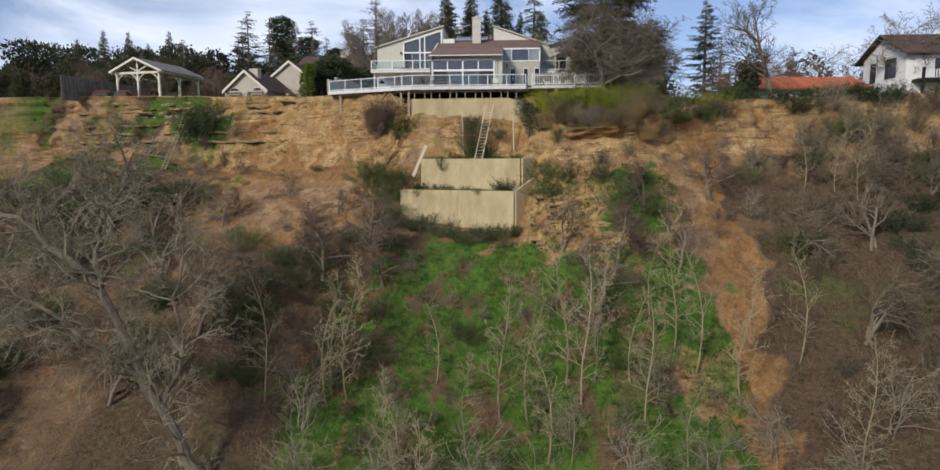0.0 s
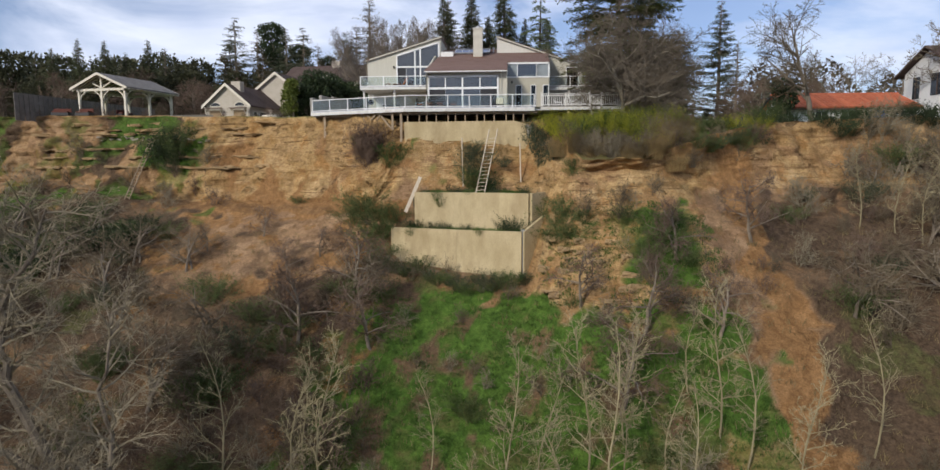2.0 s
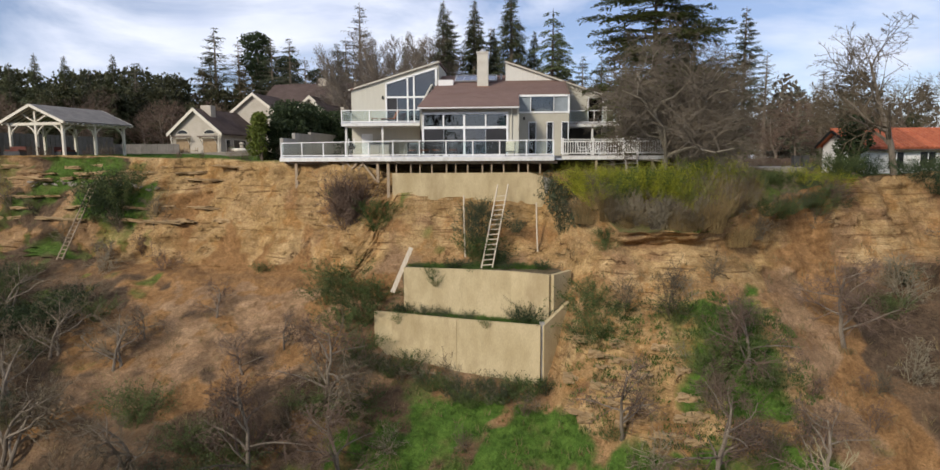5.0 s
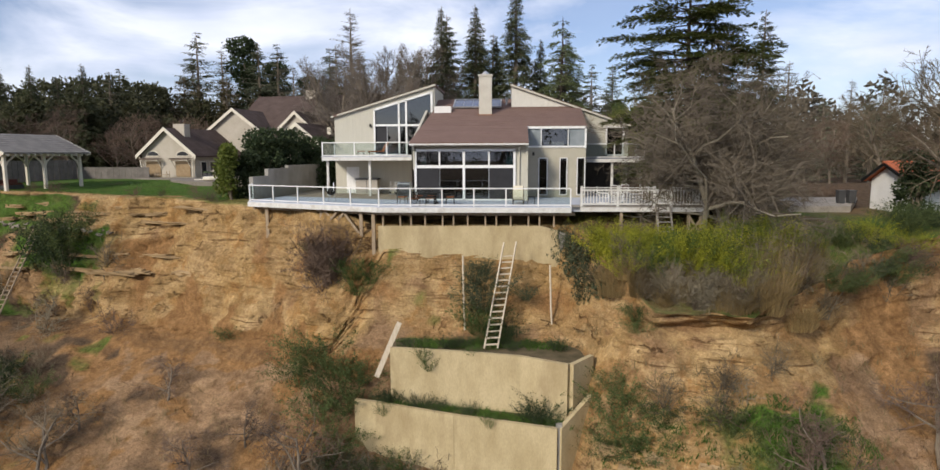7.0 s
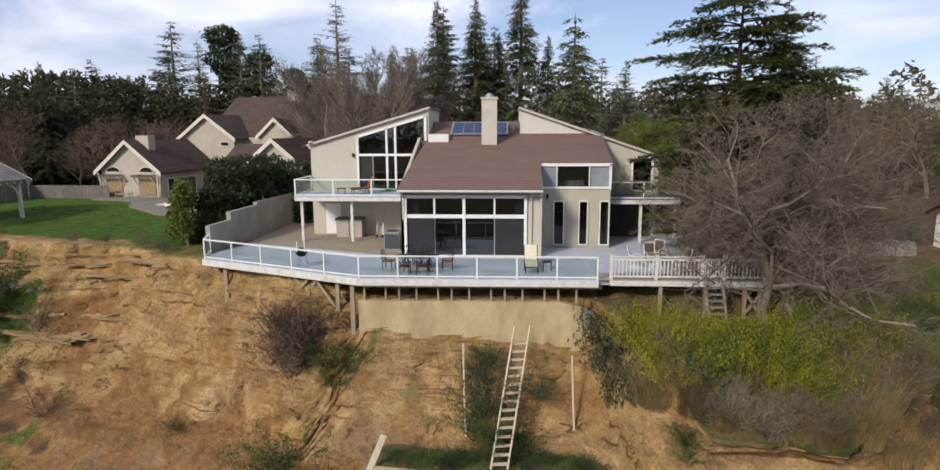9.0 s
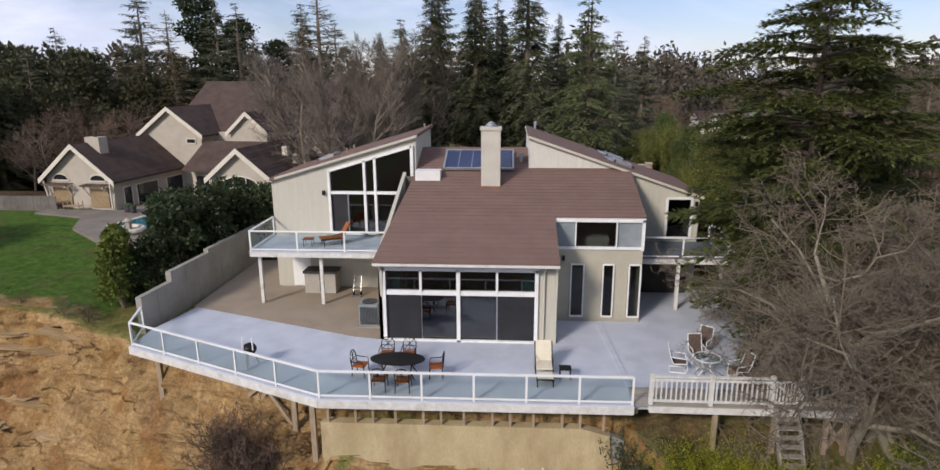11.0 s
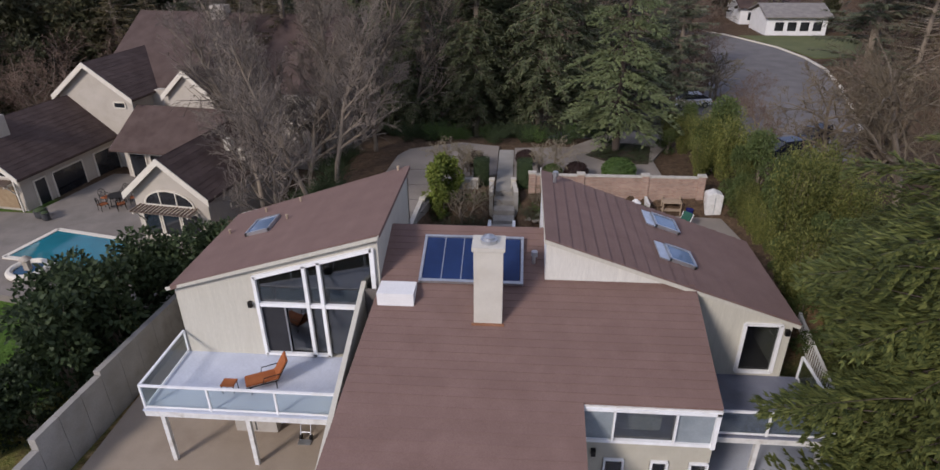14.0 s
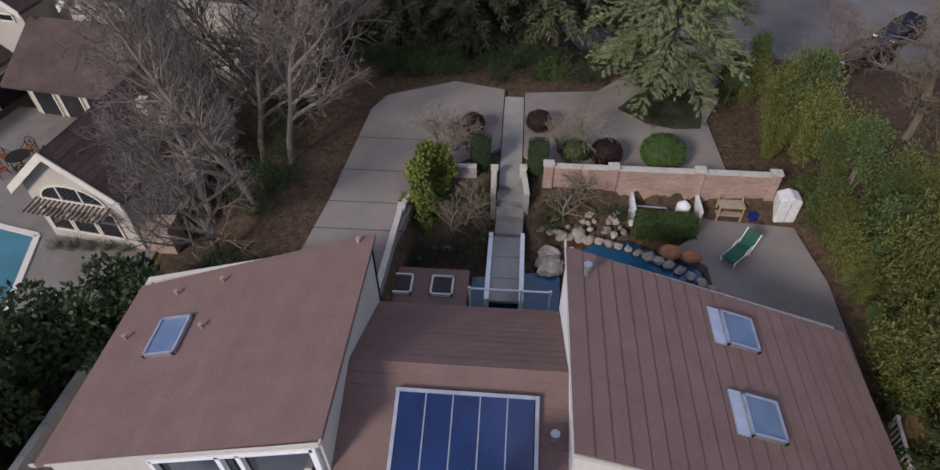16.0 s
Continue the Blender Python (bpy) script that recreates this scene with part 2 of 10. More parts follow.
LEAFMID = leaf_mat("mid_green_leaves", (0.045, 0.085, 0.022), (0.095, 0.14, 0.042))
LEAFLIGHT = leaf_mat("yellow_green_leaves", (0.10, 0.14, 0.025), (0.19, 0.22, 0.05))
BAMBOO = leaf_mat("bamboo_leaves", (0.050, 0.072, 0.018), (0.275, 0.280, 0.085), 0.6, 0.35)
BROOM = leaf_mat("green_broom_stems", (0.165, 0.200, 0.020), (0.48, 0.46, 0.055), 0.6, 0.45)
DRYSTEM = leaf_mat("dry_straw_stems", (0.19, 0.135, 0.065), (0.34, 0.25, 0.12))
SAGE = leaf_mat("grey_green_leaves", (0.05, 0.065, 0.036), (0.10, 0.115, 0.065))
GRASSBLADE = leaf_mat("grass_blades", (0.038, 0.084, 0.015), (0.095, 0.162, 0.034))
DRYGRASS = leaf_mat("dry_grass_blades", (0.17, 0.13, 0.065), (0.27, 0.21, 0.11))
POOLWATER = water_mat("pool_water", (0.012, 0.14, 0.175))
PONDWATER = water_mat("deep_blue_water", (0.010, 0.060, 0.115))
ASPHALT = mat("asphalt", (0.125, 0.116, 0.110), (0.17, 0.158, 0.148), 0.5, 0.9, 0.2, 30.0)
DRIVE = mat("driveway_concrete", (0.20, 0.175, 0.145), (0.27, 0.235, 0.195), 0.4, 0.9, 0.2, 25.0, stain=(0.16, 0.135, 0.11))
TERRACOTTA = mat("terracotta_tile", (0.30, 0.075, 0.035), (0.42, 0.13, 0.06), 2.0, 0.8, 0.3, rand=0.2)
ROCK = mat("pale_boulder", (0.20, 0.17, 0.135), (0.36, 0.315, 0.25), 2.0, 0.9, 0.5, 12.0, rand=0.28)
STONECAP = mat("cream_stone_cap", (0.42, 0.385, 0.32), (0.52, 0.48, 0.40), 3.0, 0.8, 0.2, 40.0, stain=(0.34, 0.30, 0.24))
REDROCK = mat("orange_boulder", (0.34, 0.13, 0.06), (0.44, 0.20, 0.10), 2.0, 0.9, 0.5, 12.0)
CARWHITE = mat("white_car_paint", (0.75, 0.76, 0.78), (0.8, 0.8, 0.82), 1.0, 0.25, 0)
CARBLACK = mat("dark_blue_car_paint", (0.010, 0.012, 0.022), (0.016, 0.019, 0.032), 1.0, 0.2, 0)
TYRE = mat("rubber", (0.012, 0.012, 0.012), (0.02, 0.02, 0.02), 3.0, 0.9, 0.1)
GREENSLING = mat("green_sling_fabric", (0.012, 0.06, 0.04), (0.02, 0.09, 0.06), 3.0, 0.8, 0.1)
BLUEPAINT = mat("blue_door_paint", (0.02, 0.08, 0.32), (0.03, 0.12, 0.42), 2.0, 0.5, 0.05)
BLUEGLAZE = mat("blue_glazed_ceramic", (0.01, 0.015, 0.10), (0.02, 0.03, 0.16), 2.0, 0.2, 0)
TANBLIND = mat("tan_window_shade", (0.26, 0.18, 0.10), (0.34, 0.25, 0.15), 3.0, 0.9, 0.1)
WHITEWALL = mat("white_stucco", (0.68, 0.67, 0.64), (0.78, 0.77, 0.74), 1.0, 0.85, 0.15)


# ---- mesh helpers ----
def box(bm, x0, y0, z0, x1, y1, z1, m=None):
    vs = [bm.verts.new((x, y, z)) for z in (z0, z1) for y in (y0, y1) for x in (x0, x1)]
    for f in ((0, 2, 3, 1), (4, 5, 7, 6), (0, 1, 5, 4), (2, 6, 7, 3), (0, 4, 6, 2), (1, 3, 7, 5)):
        bm.faces.new([vs[i] for i in f])
    if m is not None:
        bmesh.ops.transform(bm, matrix=m, verts=vs)
    return vs


def prism(bm, pts, axis, a, b):
    """A prism over the outline pts (pairs), along the axis from a to b."""
    def p3(p, d):
        return {"x": (d, p[0], p[1]), "y": (p[0], d, p[1]), "z": (p[0], p[1], d)}[axis]
    lo = [bm.verts.new(p3(p, a)) for p in pts]
    hi = [bm.verts.new(p3(p, b)) for p in pts]
    bm.faces.new(lo[::-1])
    bm.faces.new(hi)
    for i in range(len(pts)):
        j = (i + 1) % len(pts)
        bm.faces.new((lo[i], lo[j], hi[j], hi[i]))
    bmesh.ops.recalc_face_normals(bm, faces=bm.faces[:])


def beam(bm, p, q, w, d=None, up=(0, 0, 1)):
    """A squared bar from p to q, w wide and d deep."""
    p, q = Vector(p), Vector(q)
    d = d or w
    ax = (q - p).normalized()
    u = Vector(up)
    if abs(ax.dot(u)) > 0.95:
        u = Vector((0, 1, 0))
    s = ax.cross(u).normalized()
    v = s.cross(ax).normalized()
    ring = [(s * a * w / 2 + v * b * d / 2) for a, b in ((-1, -1), (1, -1), (1, 1), (-1, 1))]
    lo = [bm.verts.new(p + r) for r in ring]
    hi = [bm.verts.new(q + r) for r in ring]
    bm.faces.new(lo[::-1])
    bm.faces.new(hi)
    for i in range(4):
        bm.faces.new((lo[i], lo[(i + 1) % 4], hi[(i + 1) % 4], hi[i]))


def tube(bm, pts, radii, sides=6, cap=True):
    """A round tapered tube through the points."""
    pts = [Vector(p) for p in pts]
    rings = []
    for i, p in enumerate(pts):
        ax = (pts[min(i + 1, len(pts) - 1)] - pts[max(i - 1, 0)]).normalized()
        s = ax.cross(Vector((0.31, 0.17, 0.93)) if abs(ax.z) < 0.9 else Vector((1, 0.1, 0))).normalized()
        v = s.cross(ax)
        r = radii[i] if isinstance(radii, (list, tuple)) else radii
        rings.append([bm.verts.new(p + (s * math.cos(a) + v * math.sin(a)) * r) for a in (2 * math.pi * k / sides for k in range(sides))])
    for a, b in zip(rings, rings[1:]):
        for k in range(sides):
            bm.faces.new((a[k], a[(k + 1) % sides], b[(k + 1) % sides], b[k]))
    if cap:
        bm.faces.new(rings[0][::-1])
        bm.faces.new(rings[-1])


def mesh_of(name, bm, material, smooth=False):
    me = bpy.data.meshes.new(name)
    bmesh.ops.recalc_face_normals(bm, faces=bm.faces[:])
    bm.to_mesh(me)
    bm.free()
    me.materials.append(material)
    if smooth:
        me.shade_smooth()
    return me


def soften(bm, w=0.02):
    """Rounds the sharp edges of what the bmesh holds so far."""
    sharp = [e for e in bm.edges if len(e.link_faces) == 2 and e.calc_face_angle() > 0.6]
    bmesh.ops.bevel(bm, geom=sharp, offset=w, segments=2, affect="EDGES", clamp_overlap=True)


def part(name, bm, material, parent, label="", smooth=False):
    ob = new(name, bm if isinstance(bm, bpy.types.Mesh) else mesh_of(name, bm, material, smooth))
    if parent:
        ob.parent = parent
        ob.matrix_parent_inverse = Matrix.Translation(parent.location).inverted() if parent.parent is None else Matrix()
    if label:
        ob["label"] = label
    return ob


def thing(name, at, label, category, group="", kind=""):
    ob = new(name)
    ob.location = at
    ob.empty_display_size = 0.2
    return tagged(ob, label, category, group, kind)


def solid(name, bm, material, label, category, group="", kind="", smooth=False):
    """A thing that is one mesh."""
    return tagged(new(name, mesh_of(name, bm, material, smooth)), label, category, group, kind)


def smoothstep(a, b, v):
    u = min(1.0, max(0.0, (v - a) / (b - a)))
    return u * u * (3 - 2 * u)


def fbm(x, y, z, octaves=4):
    return noise.fractal(Vector((x, y, z)), 0.9, 2.0, octaves)


# ---- the ground: one sheet from the ravine over the bluff to the horizon ----
COLUMNS = {}


def column(x, *pts):
    """One profile of the bluff at x: six pairs y, z from its upper edge down."""
    COLUMNS[x] = pts


column(-400, (10, -1), (4, -4), (-4, -8), (-14, -13), (-24, -19), (-36, -28))
column(-48, (4.4, 0.5), (3.0, -5.8), (0.8, -8.0), (-8, -11.6), (-19, -17.2), (-33, -27))
column(-32, (3.9, 0.25), (0.4, -8.2), (-1.2, -8.8), (-7.5, -11.2), (-16, -15.2), (-30, -25))
column(-22, (2.6, -0.05), (-1.5, -8.4), (-3.0, -8.95), (-8.6, -11.6), (-17, -15.4), (-29, -24))
column(-15, (-0.4, -0.5), (-4.0, -8.5), (-5.4, -9.1), (-10, -11.8), (-18, -15.9), (-29, -24.2))
column(-8.0, (-3.8, -1.2), (-6.6, -8.0), (-7.6, -8.7), (-10.5, -11.6), (-15.5, -15.2), (-29, -25))
column(-5.2, (-4.2, -1.5), (-5.1, -3.0), (-7.3, -7.2), (-10.2, -13.0), (-14.2, -15.2), (-29, -25.6))
column(0, (-4.0, -1.5), (-5.2, -3.5), (-8.0, -7.4), (-11.9, -13.4), (-15.2, -15.8), (-29, -26.4))
column(5.4, (-4.0, -1.5), (-5.2, -3.8), (-8.2, -7.5), (-13.1, -13.7), (-16.2, -16.2), (-29, -26.8))
column(7.0, (-6.6, -2.2), (-8.0, -4.4), (-10.0, -7.0), (-13.4, -9.9), (-16.6, -14.2), (-29, -25.6))
column(9.5, (-12.1, -4.6), (-11.3, -5.4), (-13.0, -7.2), (-15.0, -10.3), (-18.6, -14.6), (-30, -25))
column(14, (-12.7, -4.5), (-11.5, -5.5), (-14.0, -7.4), (-17.4, -10.8), (-22.0, -16.5), (-32, -25.5))
column(20, (-8.6, -2.4), (-9.4, -5.8), (-12.4, -8.4), (-19, -13.0), (-26, -20.0), (-35, -28))
column(28, (-5.4, -1.2), (-6.8, -5.4), (-10, -8.6), (-18, -13.5), (-26, -20), (-36, -28))
column(46, (0, -0.6), (-2, -3.4), (-8, -8), (-16, -13), (-25, -19.5), (-36, -28))
column(400, (5, -1), (-2, -4), (-10, -9), (-18, -14), (-28, -20), (-38, -28))
COL_X = sorted(COLUMNS)


def profile(x):
    i = max(k for k in range(len(COL_X) - 1) if COL_X[k] <= x or k == 0)
    a, b = COL_X[i], COL_X[i + 1]
    u = min(1, max(0, (x - a) / (b - a)))
    return [(p[0] + (q[0] - p[0]) * u, p[1] + (q[1] - p[1]) * u) for p, q in zip(COLUMNS[a], COLUMNS[b])]


def plateau(x, y):
    """The height of the upper ground."""
    z = -0.3 - 0.9 * smoothstep(-9, -6, x) * (1 - smoothstep(6, 9, x)) * (1 - smoothstep(-3, 0, y))
    u = smoothstep(6.6, 8.2, x)
    z -= 2.9 * smoothstep(6, 9, x) * (1 - smoothstep(-8.5 + u, -5.2 + 2.7 * u, y)) * (1 - smoothstep(24, 34, x))
    z -= 1.4 * smoothstep(8, 9.6, x) * (1 - smoothstep(-12.4, -8.6, y)) * (1 - smoothstep(16.5, 19.5, x))
    z -= 1.3 * smoothstep(16, 26, x) * (1 - smoothstep(15, 32, y))
    back = smoothstep(11, 15, y) * smoothstep(-15, -9, x) * (1 - smoothstep(16.5, 23.5, x))
    level = 3.75 - 1.05 * smoothstep(2.0, 3.2, x) * (1 - smoothstep(21.6, 22.0, y)) * (1 - smoothstep(13.6, 15.5, x))
    level -= 1.9 * smoothstep(-3.9, -3.2, x) * (1 - smoothstep(2.6, 3.2, x)) * (1 - smoothstep(17.5, 22, y))
    z += (level - z) * back
    side = smoothstep(3, 16, y) * smoothstep(13, 15, x) * (1 - back)
    z += 2.6 * side * (1 - smoothstep(15.2, 20.5, x))
    west = (1 - smoothstep(-23, -18, x)) * (0.28 + 0.3 * (1 - smoothstep(-38, -26, x)))
    z += west * (1 - smoothstep(40, 60, y)) + (0.78 - west) * smoothstep(9, 19.5, y) * smoothstep(-64, -50, x) * (1 - smoothstep(-15, -12, x)) * (1 - smoothstep(40, 60, y))
    z -= 0.95 * smoothstep(-0.35, -0.05, x) * (1 - smoothstep(1.35, 1.7, x)) * smoothstep(18.4, 19.4, y) * (1 - smoothstep(21.9, 22.3, y))
    z -= 0.7 * smoothstep(3.0, 3.6, x) * (1 - smoothstep(8.9, 9.4, x)) * smoothstep(12.5, 13.5, y) * (1 - smoothstep(19.6, 20.2, y))
    z += (-1.6 - z) * smoothstep(31, 46, y)
    return z


def ground_z(x, y):
    """The height of the ground at a place."""
    pr = profile(x)
    if y >= pr[0][0]:
        return plateau(x, y)
    pts = pr + [(-44, -33), (-62, -33), (-85, -24), (-110, -14), (-400, -8)]
    for (y1, z1), (y0, z0) in zip(pts, pts[1:]):
        if y >= y0:
            return z0 + (z1 - z0) * (y - y0) / (y1 - y0)
    return -8.0


def build_ground():
    xs = [-900, -500, -300, -200, -140, -105, -82, -68, -60, -55] + [-52 + 0.36 * i for i in range(290)] + [54, 58, 64, 74, 90, 115, 150, 210, 320, 500, 900]
    lower = [(-900, -8), (-400, -8), (-200, -10), (-110, -14), (-85, -24), (-62, -33), (-52, -33), (-44, -33)]
    steps = (26, 22, 18, 18, 22)
    verts, cover, rows = [], [], None
    for x in xs:
        pr = profile(x)
        line = [(y, z, 0.0) for y, z in lower]
        for k in range(5, 0, -1):
            (y0, z0), (y1, z1) = pr[k], pr[k - 1]
            n = steps[k - 1]
            line += [(y0 + (y1 - y0) * i / n, z0 + (z1 - z0) * i / n, 1.0 if k < 3 else 0.8) for i in range(n)]
        ye = pr[0][0]
        line += [(ye + (60 - ye) * (i / 74) ** 1.25, None, 0.3 if i < 3 else 0.0) for i in range(75)]
        line += [(y, None, 0.0) for y in (66, 74, 85, 100, 125, 160, 220, 320, 500, 900, 1800)]
        for y, z, rough in line:
            flat = z is None
            if flat:
                z = plateau(x, y)
            dx = dy = dz = 0.0
            if rough and -60 < x < 60:
                big, mid = fbm(x * 0.16, z * 0.22 + 7, y * 0.1, 4), fbm(x * 0.55 + 9, z * 0.9, y * 0.4, 4)
                steep = 1.0 if z > -9.5 else 0.6
                face = smoothstep(-7.4, -6.0, z + 2.0 * (1 - smoothstep(-8, -5, x)))
                plain = 1 - 0.6 * smoothstep(-21.5, -19, x + mid) * (1 - smoothstep(-10.5, -8, x)) * smoothstep(-2.2, -3.2, z + mid)
                upper = smoothstep(-10.5, -8.0, z)
                gully = noise.ridged_multi_fractal(Vector((x * 0.24, z * 0.06, 3.0)), 1.0, 2.0, 3, 1.0, 2.0) - 1.0
                crumble = noise.turbulence(Vector((x * 1.15, y * 1.1, z * 1.4)), 4, True) - 0.5
                bed = z * (1.25 if x > -17 else 2.3) + big * 1.6 + mid * 0.5
                ledge = (bed - math.floor(bed)) ** 2 - 0.35
                calm = 0.35 if -6 < x < 6.5 and z < -1 else 1.0
                blocks = noise.cell(Vector((x * 0.9 + mid * 1.2, z * 1.7 + big, y * 0.3))) - 0.5
                flute = noise.ridged_multi_fractal(Vector((x * 0.75 + big, z * 0.14, 8.0)), 1.0, 2.0, 3, 1.0, 2.0) - 1.0
                dy = rough * calm * (0.26 * face * flute * smoothstep(-0.2, 0.3, fbm(x * 0.1, z * 0.12, 5.0, 2) + 0.1) + big * steep * (1 - 0.35 * face) + mid * (0.5 - 0.22 * face) + 0.18 * upper * gully + face * plain * (0.20 * blocks + 0.34 * ledge + 0.30 * crumble) * (1 - 0.7 * smoothstep(3, 7, x)) + 0.08 * crumble)
                dz = rough * calm * (0.25 * fbm(x * 0.5, y * 0.5, 3.3, 3) + 0.06 * crumble)
                dx = rough * calm * (0.25 * fbm(x * 0.6, z * 0.6, 11.0, 2) + 0.12 * crumble)
            verts.append((x + dx, y + dy, z + dz))
            n1 = fbm(x * 0.12, y * 0.12 + z * 0.1, 2.0, 4)
            n2 = fbm(x * 0.45 + 5, y * 0.45, z * 0.3, 4)
            g = 0.0
            if flat:
                g = 0.55 if x < -15 else 0.35
                if -46 < x < -19 and y > 3.2:
                    g = 0.9 * smoothstep(0.6, 2.2, y - ye + n2 * 1.2) * (1 - smoothstep(26, 34, y))
                if y > 30:
                    g = 0.25 + n1 * 0.4
            elif z < -13.2:
                low = max(0, -15 - z)
                g = smoothstep(-7.5, -2.5, x + 1.2 + 0.6 * low + n2 * 6 + n1 * 4) * (1 - smoothstep(18.0, 20.6, x - 0.10 * low + n2 * 3)) * smoothstep(-13.4, -15.0, z + n2)
                g = max(g, 0.7 * smoothstep(0.05, 0.35, n1) * (1 if x < -8 or x > 24 else 0))
                g *= (1 - 0.7 * smoothstep(0.18, 0.5, n2)) * (1 - 0.4 * smoothstep(0.1, 0.35, n1)) * (0.75 + 0.25 * smoothstep(-24, -18, z))
            else:
                g = 0.65 * smoothstep(0.12, 0.4, n1) * (0 if -24 < x < -5 or x > 6.5 else 1)
                g = max(g, 0.5 * smoothstep(-22, -27, x + n2 * 3) * smoothstep(0.0, 0.45, n2 - 0.3 * n1))
                g = max(g, 0.75 * smoothstep(10.5, 12, x + n2) * (1 - smoothstep(16.5, 18, x + n2)) * smoothstep(-7.6, -8.4, z + n2))
                g = max(g, 0.8 * smoothstep(-37, -34, x + n2 * 2) * (1 - smoothstep(-28.5, -26, x + n2 * 2)) * smoothstep(-6.5, -5, z + n2) * (1 - smoothstep(-3.2, -2.2, z + n2)))
            if flat and (x > 13 or (x > 6.3 and y < -0.5)) and y < 14:
                g = 0.52 + 0.3 * n1
            o = 0.0
            if not flat:
                trail = x + n2 * 1.6 + 0.12 * max(0, -15 - z)
                o = smoothstep(19.6, 20.9, trail) * (1 - smoothstep(22.6, 23.8, trail))
                o = max(o, (0.5 + 0.5 * n2) * smoothstep(-4.2, -5.2, z) * (1 - smoothstep(-5.6, -6.8, z)) * smoothstep(-13, -9, x) * (1 - smoothstep(5, 8, x)))
                # rust-brown band at the bench, put in for its shadow line
                o = max(o, 0.8 * smoothstep(-26, -23, x + n2) * (1 - smoothstep(-13, -9, x + n2 * 2)) * smoothstep(-8.2, -8.6, z + 0.4 * n2) * (1 - smoothstep(-8.9, -9.5, z + 0.4 * n2)))
                o = max(o, 0.36 * smoothstep(18, 22, x) * smoothstep(-9, -6, z))
            li = 0.0
            damp_shade = 0.0
            if not flat:
                # dark band along the bench: damp soil with the bench's shadow painted in
                damp_shade = smoothstep(-38, -34, x) * (1 - smoothstep(-11, -8, x + n2 * 2)) * smoothstep(-8.45, -8.75, z + 0.35 * n2) * (1 - smoothstep(-9.1, -9.6, z + 0.35 * n2))
                o = max(o, 0.95 * damp_shade, 0.7 * smoothstep(-21.5, -24, x + n2 * 3) * smoothstep(-4.6, -5.6, z + n2) * (0.6 + 1.2 * n1), (0.85 if x < -5 else 0.5) * smoothstep(0.05, 0.3, n2 + 0.4 * n1) * smoothstep(-2.0, -3.4, z))
            if not flat and (z < -7 or x < -20):
                li = max(max(smoothstep(-24.5, -29, x + n2 * 5) * smoothstep(-7.0, -9.5, z + n2 * 3), 0.85 * smoothstep(-5, -10, x + n2 * 5) * smoothstep(-11.5, -15.5, z + n2 * 5)), smoothstep(22.0, 24.0, trail) * smoothstep(-6.5, -9, z + n2 * 3), 0.8 * smoothstep(-24, -29, x + n2 * 5) * smoothstep(-0.15, 0.2, n1 + 0.4 * n2))
                li *= 0.55 + 0.6 * smoothstep(-0.3, 0.2, n1)
                li = max(li, 0.8 * smoothstep(-24, -28, z + n2 * 2), 0.62 * smoothstep(-13, -16, z + n2 * 2) * smoothstep(-8, -5, x) * (1 - smoothstep(16.0, 18.0, x + n2 * 2)))
            if flat and (y > 26 or (y > 11 and x > -16)):
                li = 0.9
                g *= 0.4
            if flat and (x > 13 or (x > 6.3 and y < -0.5)) and y < 14:
                li = 0.6
            li = max(li, 0.42 * damp_shade, 0.95 * smoothstep(23.0, 24.0, trail) * smoothstep(-11, -14, z + n2 * 2) if not flat else 0.0)
            tal = 0.0 if flat else (0.25 + 0.75 * smoothstep(-6.2, -7.6, z + n2 * 0.8 + 2.0 * (1 - smoothstep(-8, -5, x)) + 0.8 * smoothstep(5, 8, x) * (1 - smoothstep(16, 20, x)))) * (0.5 if 5.4 < x < 18 else 1.0)
            if not flat:
                tal = max(tal, 0.75 * smoothstep(-27, -34, x + n2 * 4))
            if not flat and y < -43:
                g, li = 0.3 + 0.3 * n1, 0.8
            if not flat and -15.2 < z:
                bare = smoothstep(5.6, 6.6, x) * (1 - smoothstep(11.5, 13.5, x + n2 * 2)) * smoothstep(-15.2, -14.0, z + n2) * (1 - smoothstep(-9.5, -8.0, z))
                g, li, tal = g * (1 - 0.85 * bare), li * (1 - 0.85 * bare), tal * (1 - 0.8 * bare)
            cover.append((min(1, max(0, g)), min(1, max(0, o)), min(1, max(0, li)), min(1, max(0, tal))))
        rows = len(line)
    faces = []
    for i in range(len(xs) - 1):
        for j in range(rows - 1):
            a = i * rows + j
            faces.append((a, a + rows, a + rows + 1, a + 1))
    me = bpy.data.meshes.new("ground")
    me.from_pydata(verts, [], faces)
    att = me.color_attributes.new("cover", "FLOAT_COLOR", "POINT")
    att.data.foreach_set("color", np.array(cover, dtype=np.float32).ravel())
    me.shade_smooth()
    m, n, l, b = nodes_of("bluff_soil")
    co = n.new("ShaderNodeTexCoord")
    at = n.new("ShaderNodeAttribute")
    at.attribute_name = "cover"
    sep = n.new("ShaderNodeSeparateColor")
    l.new(at.outputs["Color"], sep.inputs["Color"])
    v = co.outputs["Object"]
    mp = n.new("ShaderNodeMapping")
    mp.inputs["Scale"].default_value = (0.25, 0.25, 1.6)
    l.new(v, mp.inputs["Vector"])
    strata = noise_node(n, l, mp.outputs["Vector"], 1.2, 8, 0.65, 0.6)
    patch = noise_node(n, l, v, 0.35, 6, 0.6)
    grit = noise_node(n, l, v, 3.2, 8, 0.7)
    soil = ramp(n, l, strata, (0.255, 0.155, 0.068), (0.45, 0.312, 0.155), 0.30, 0.68)
    soil = mixed(n, l, ramp(n, l, patch, (0, 0, 0), (1, 1, 1), 0.42, 0.66), soil, (0.41, 0.265, 0.112))
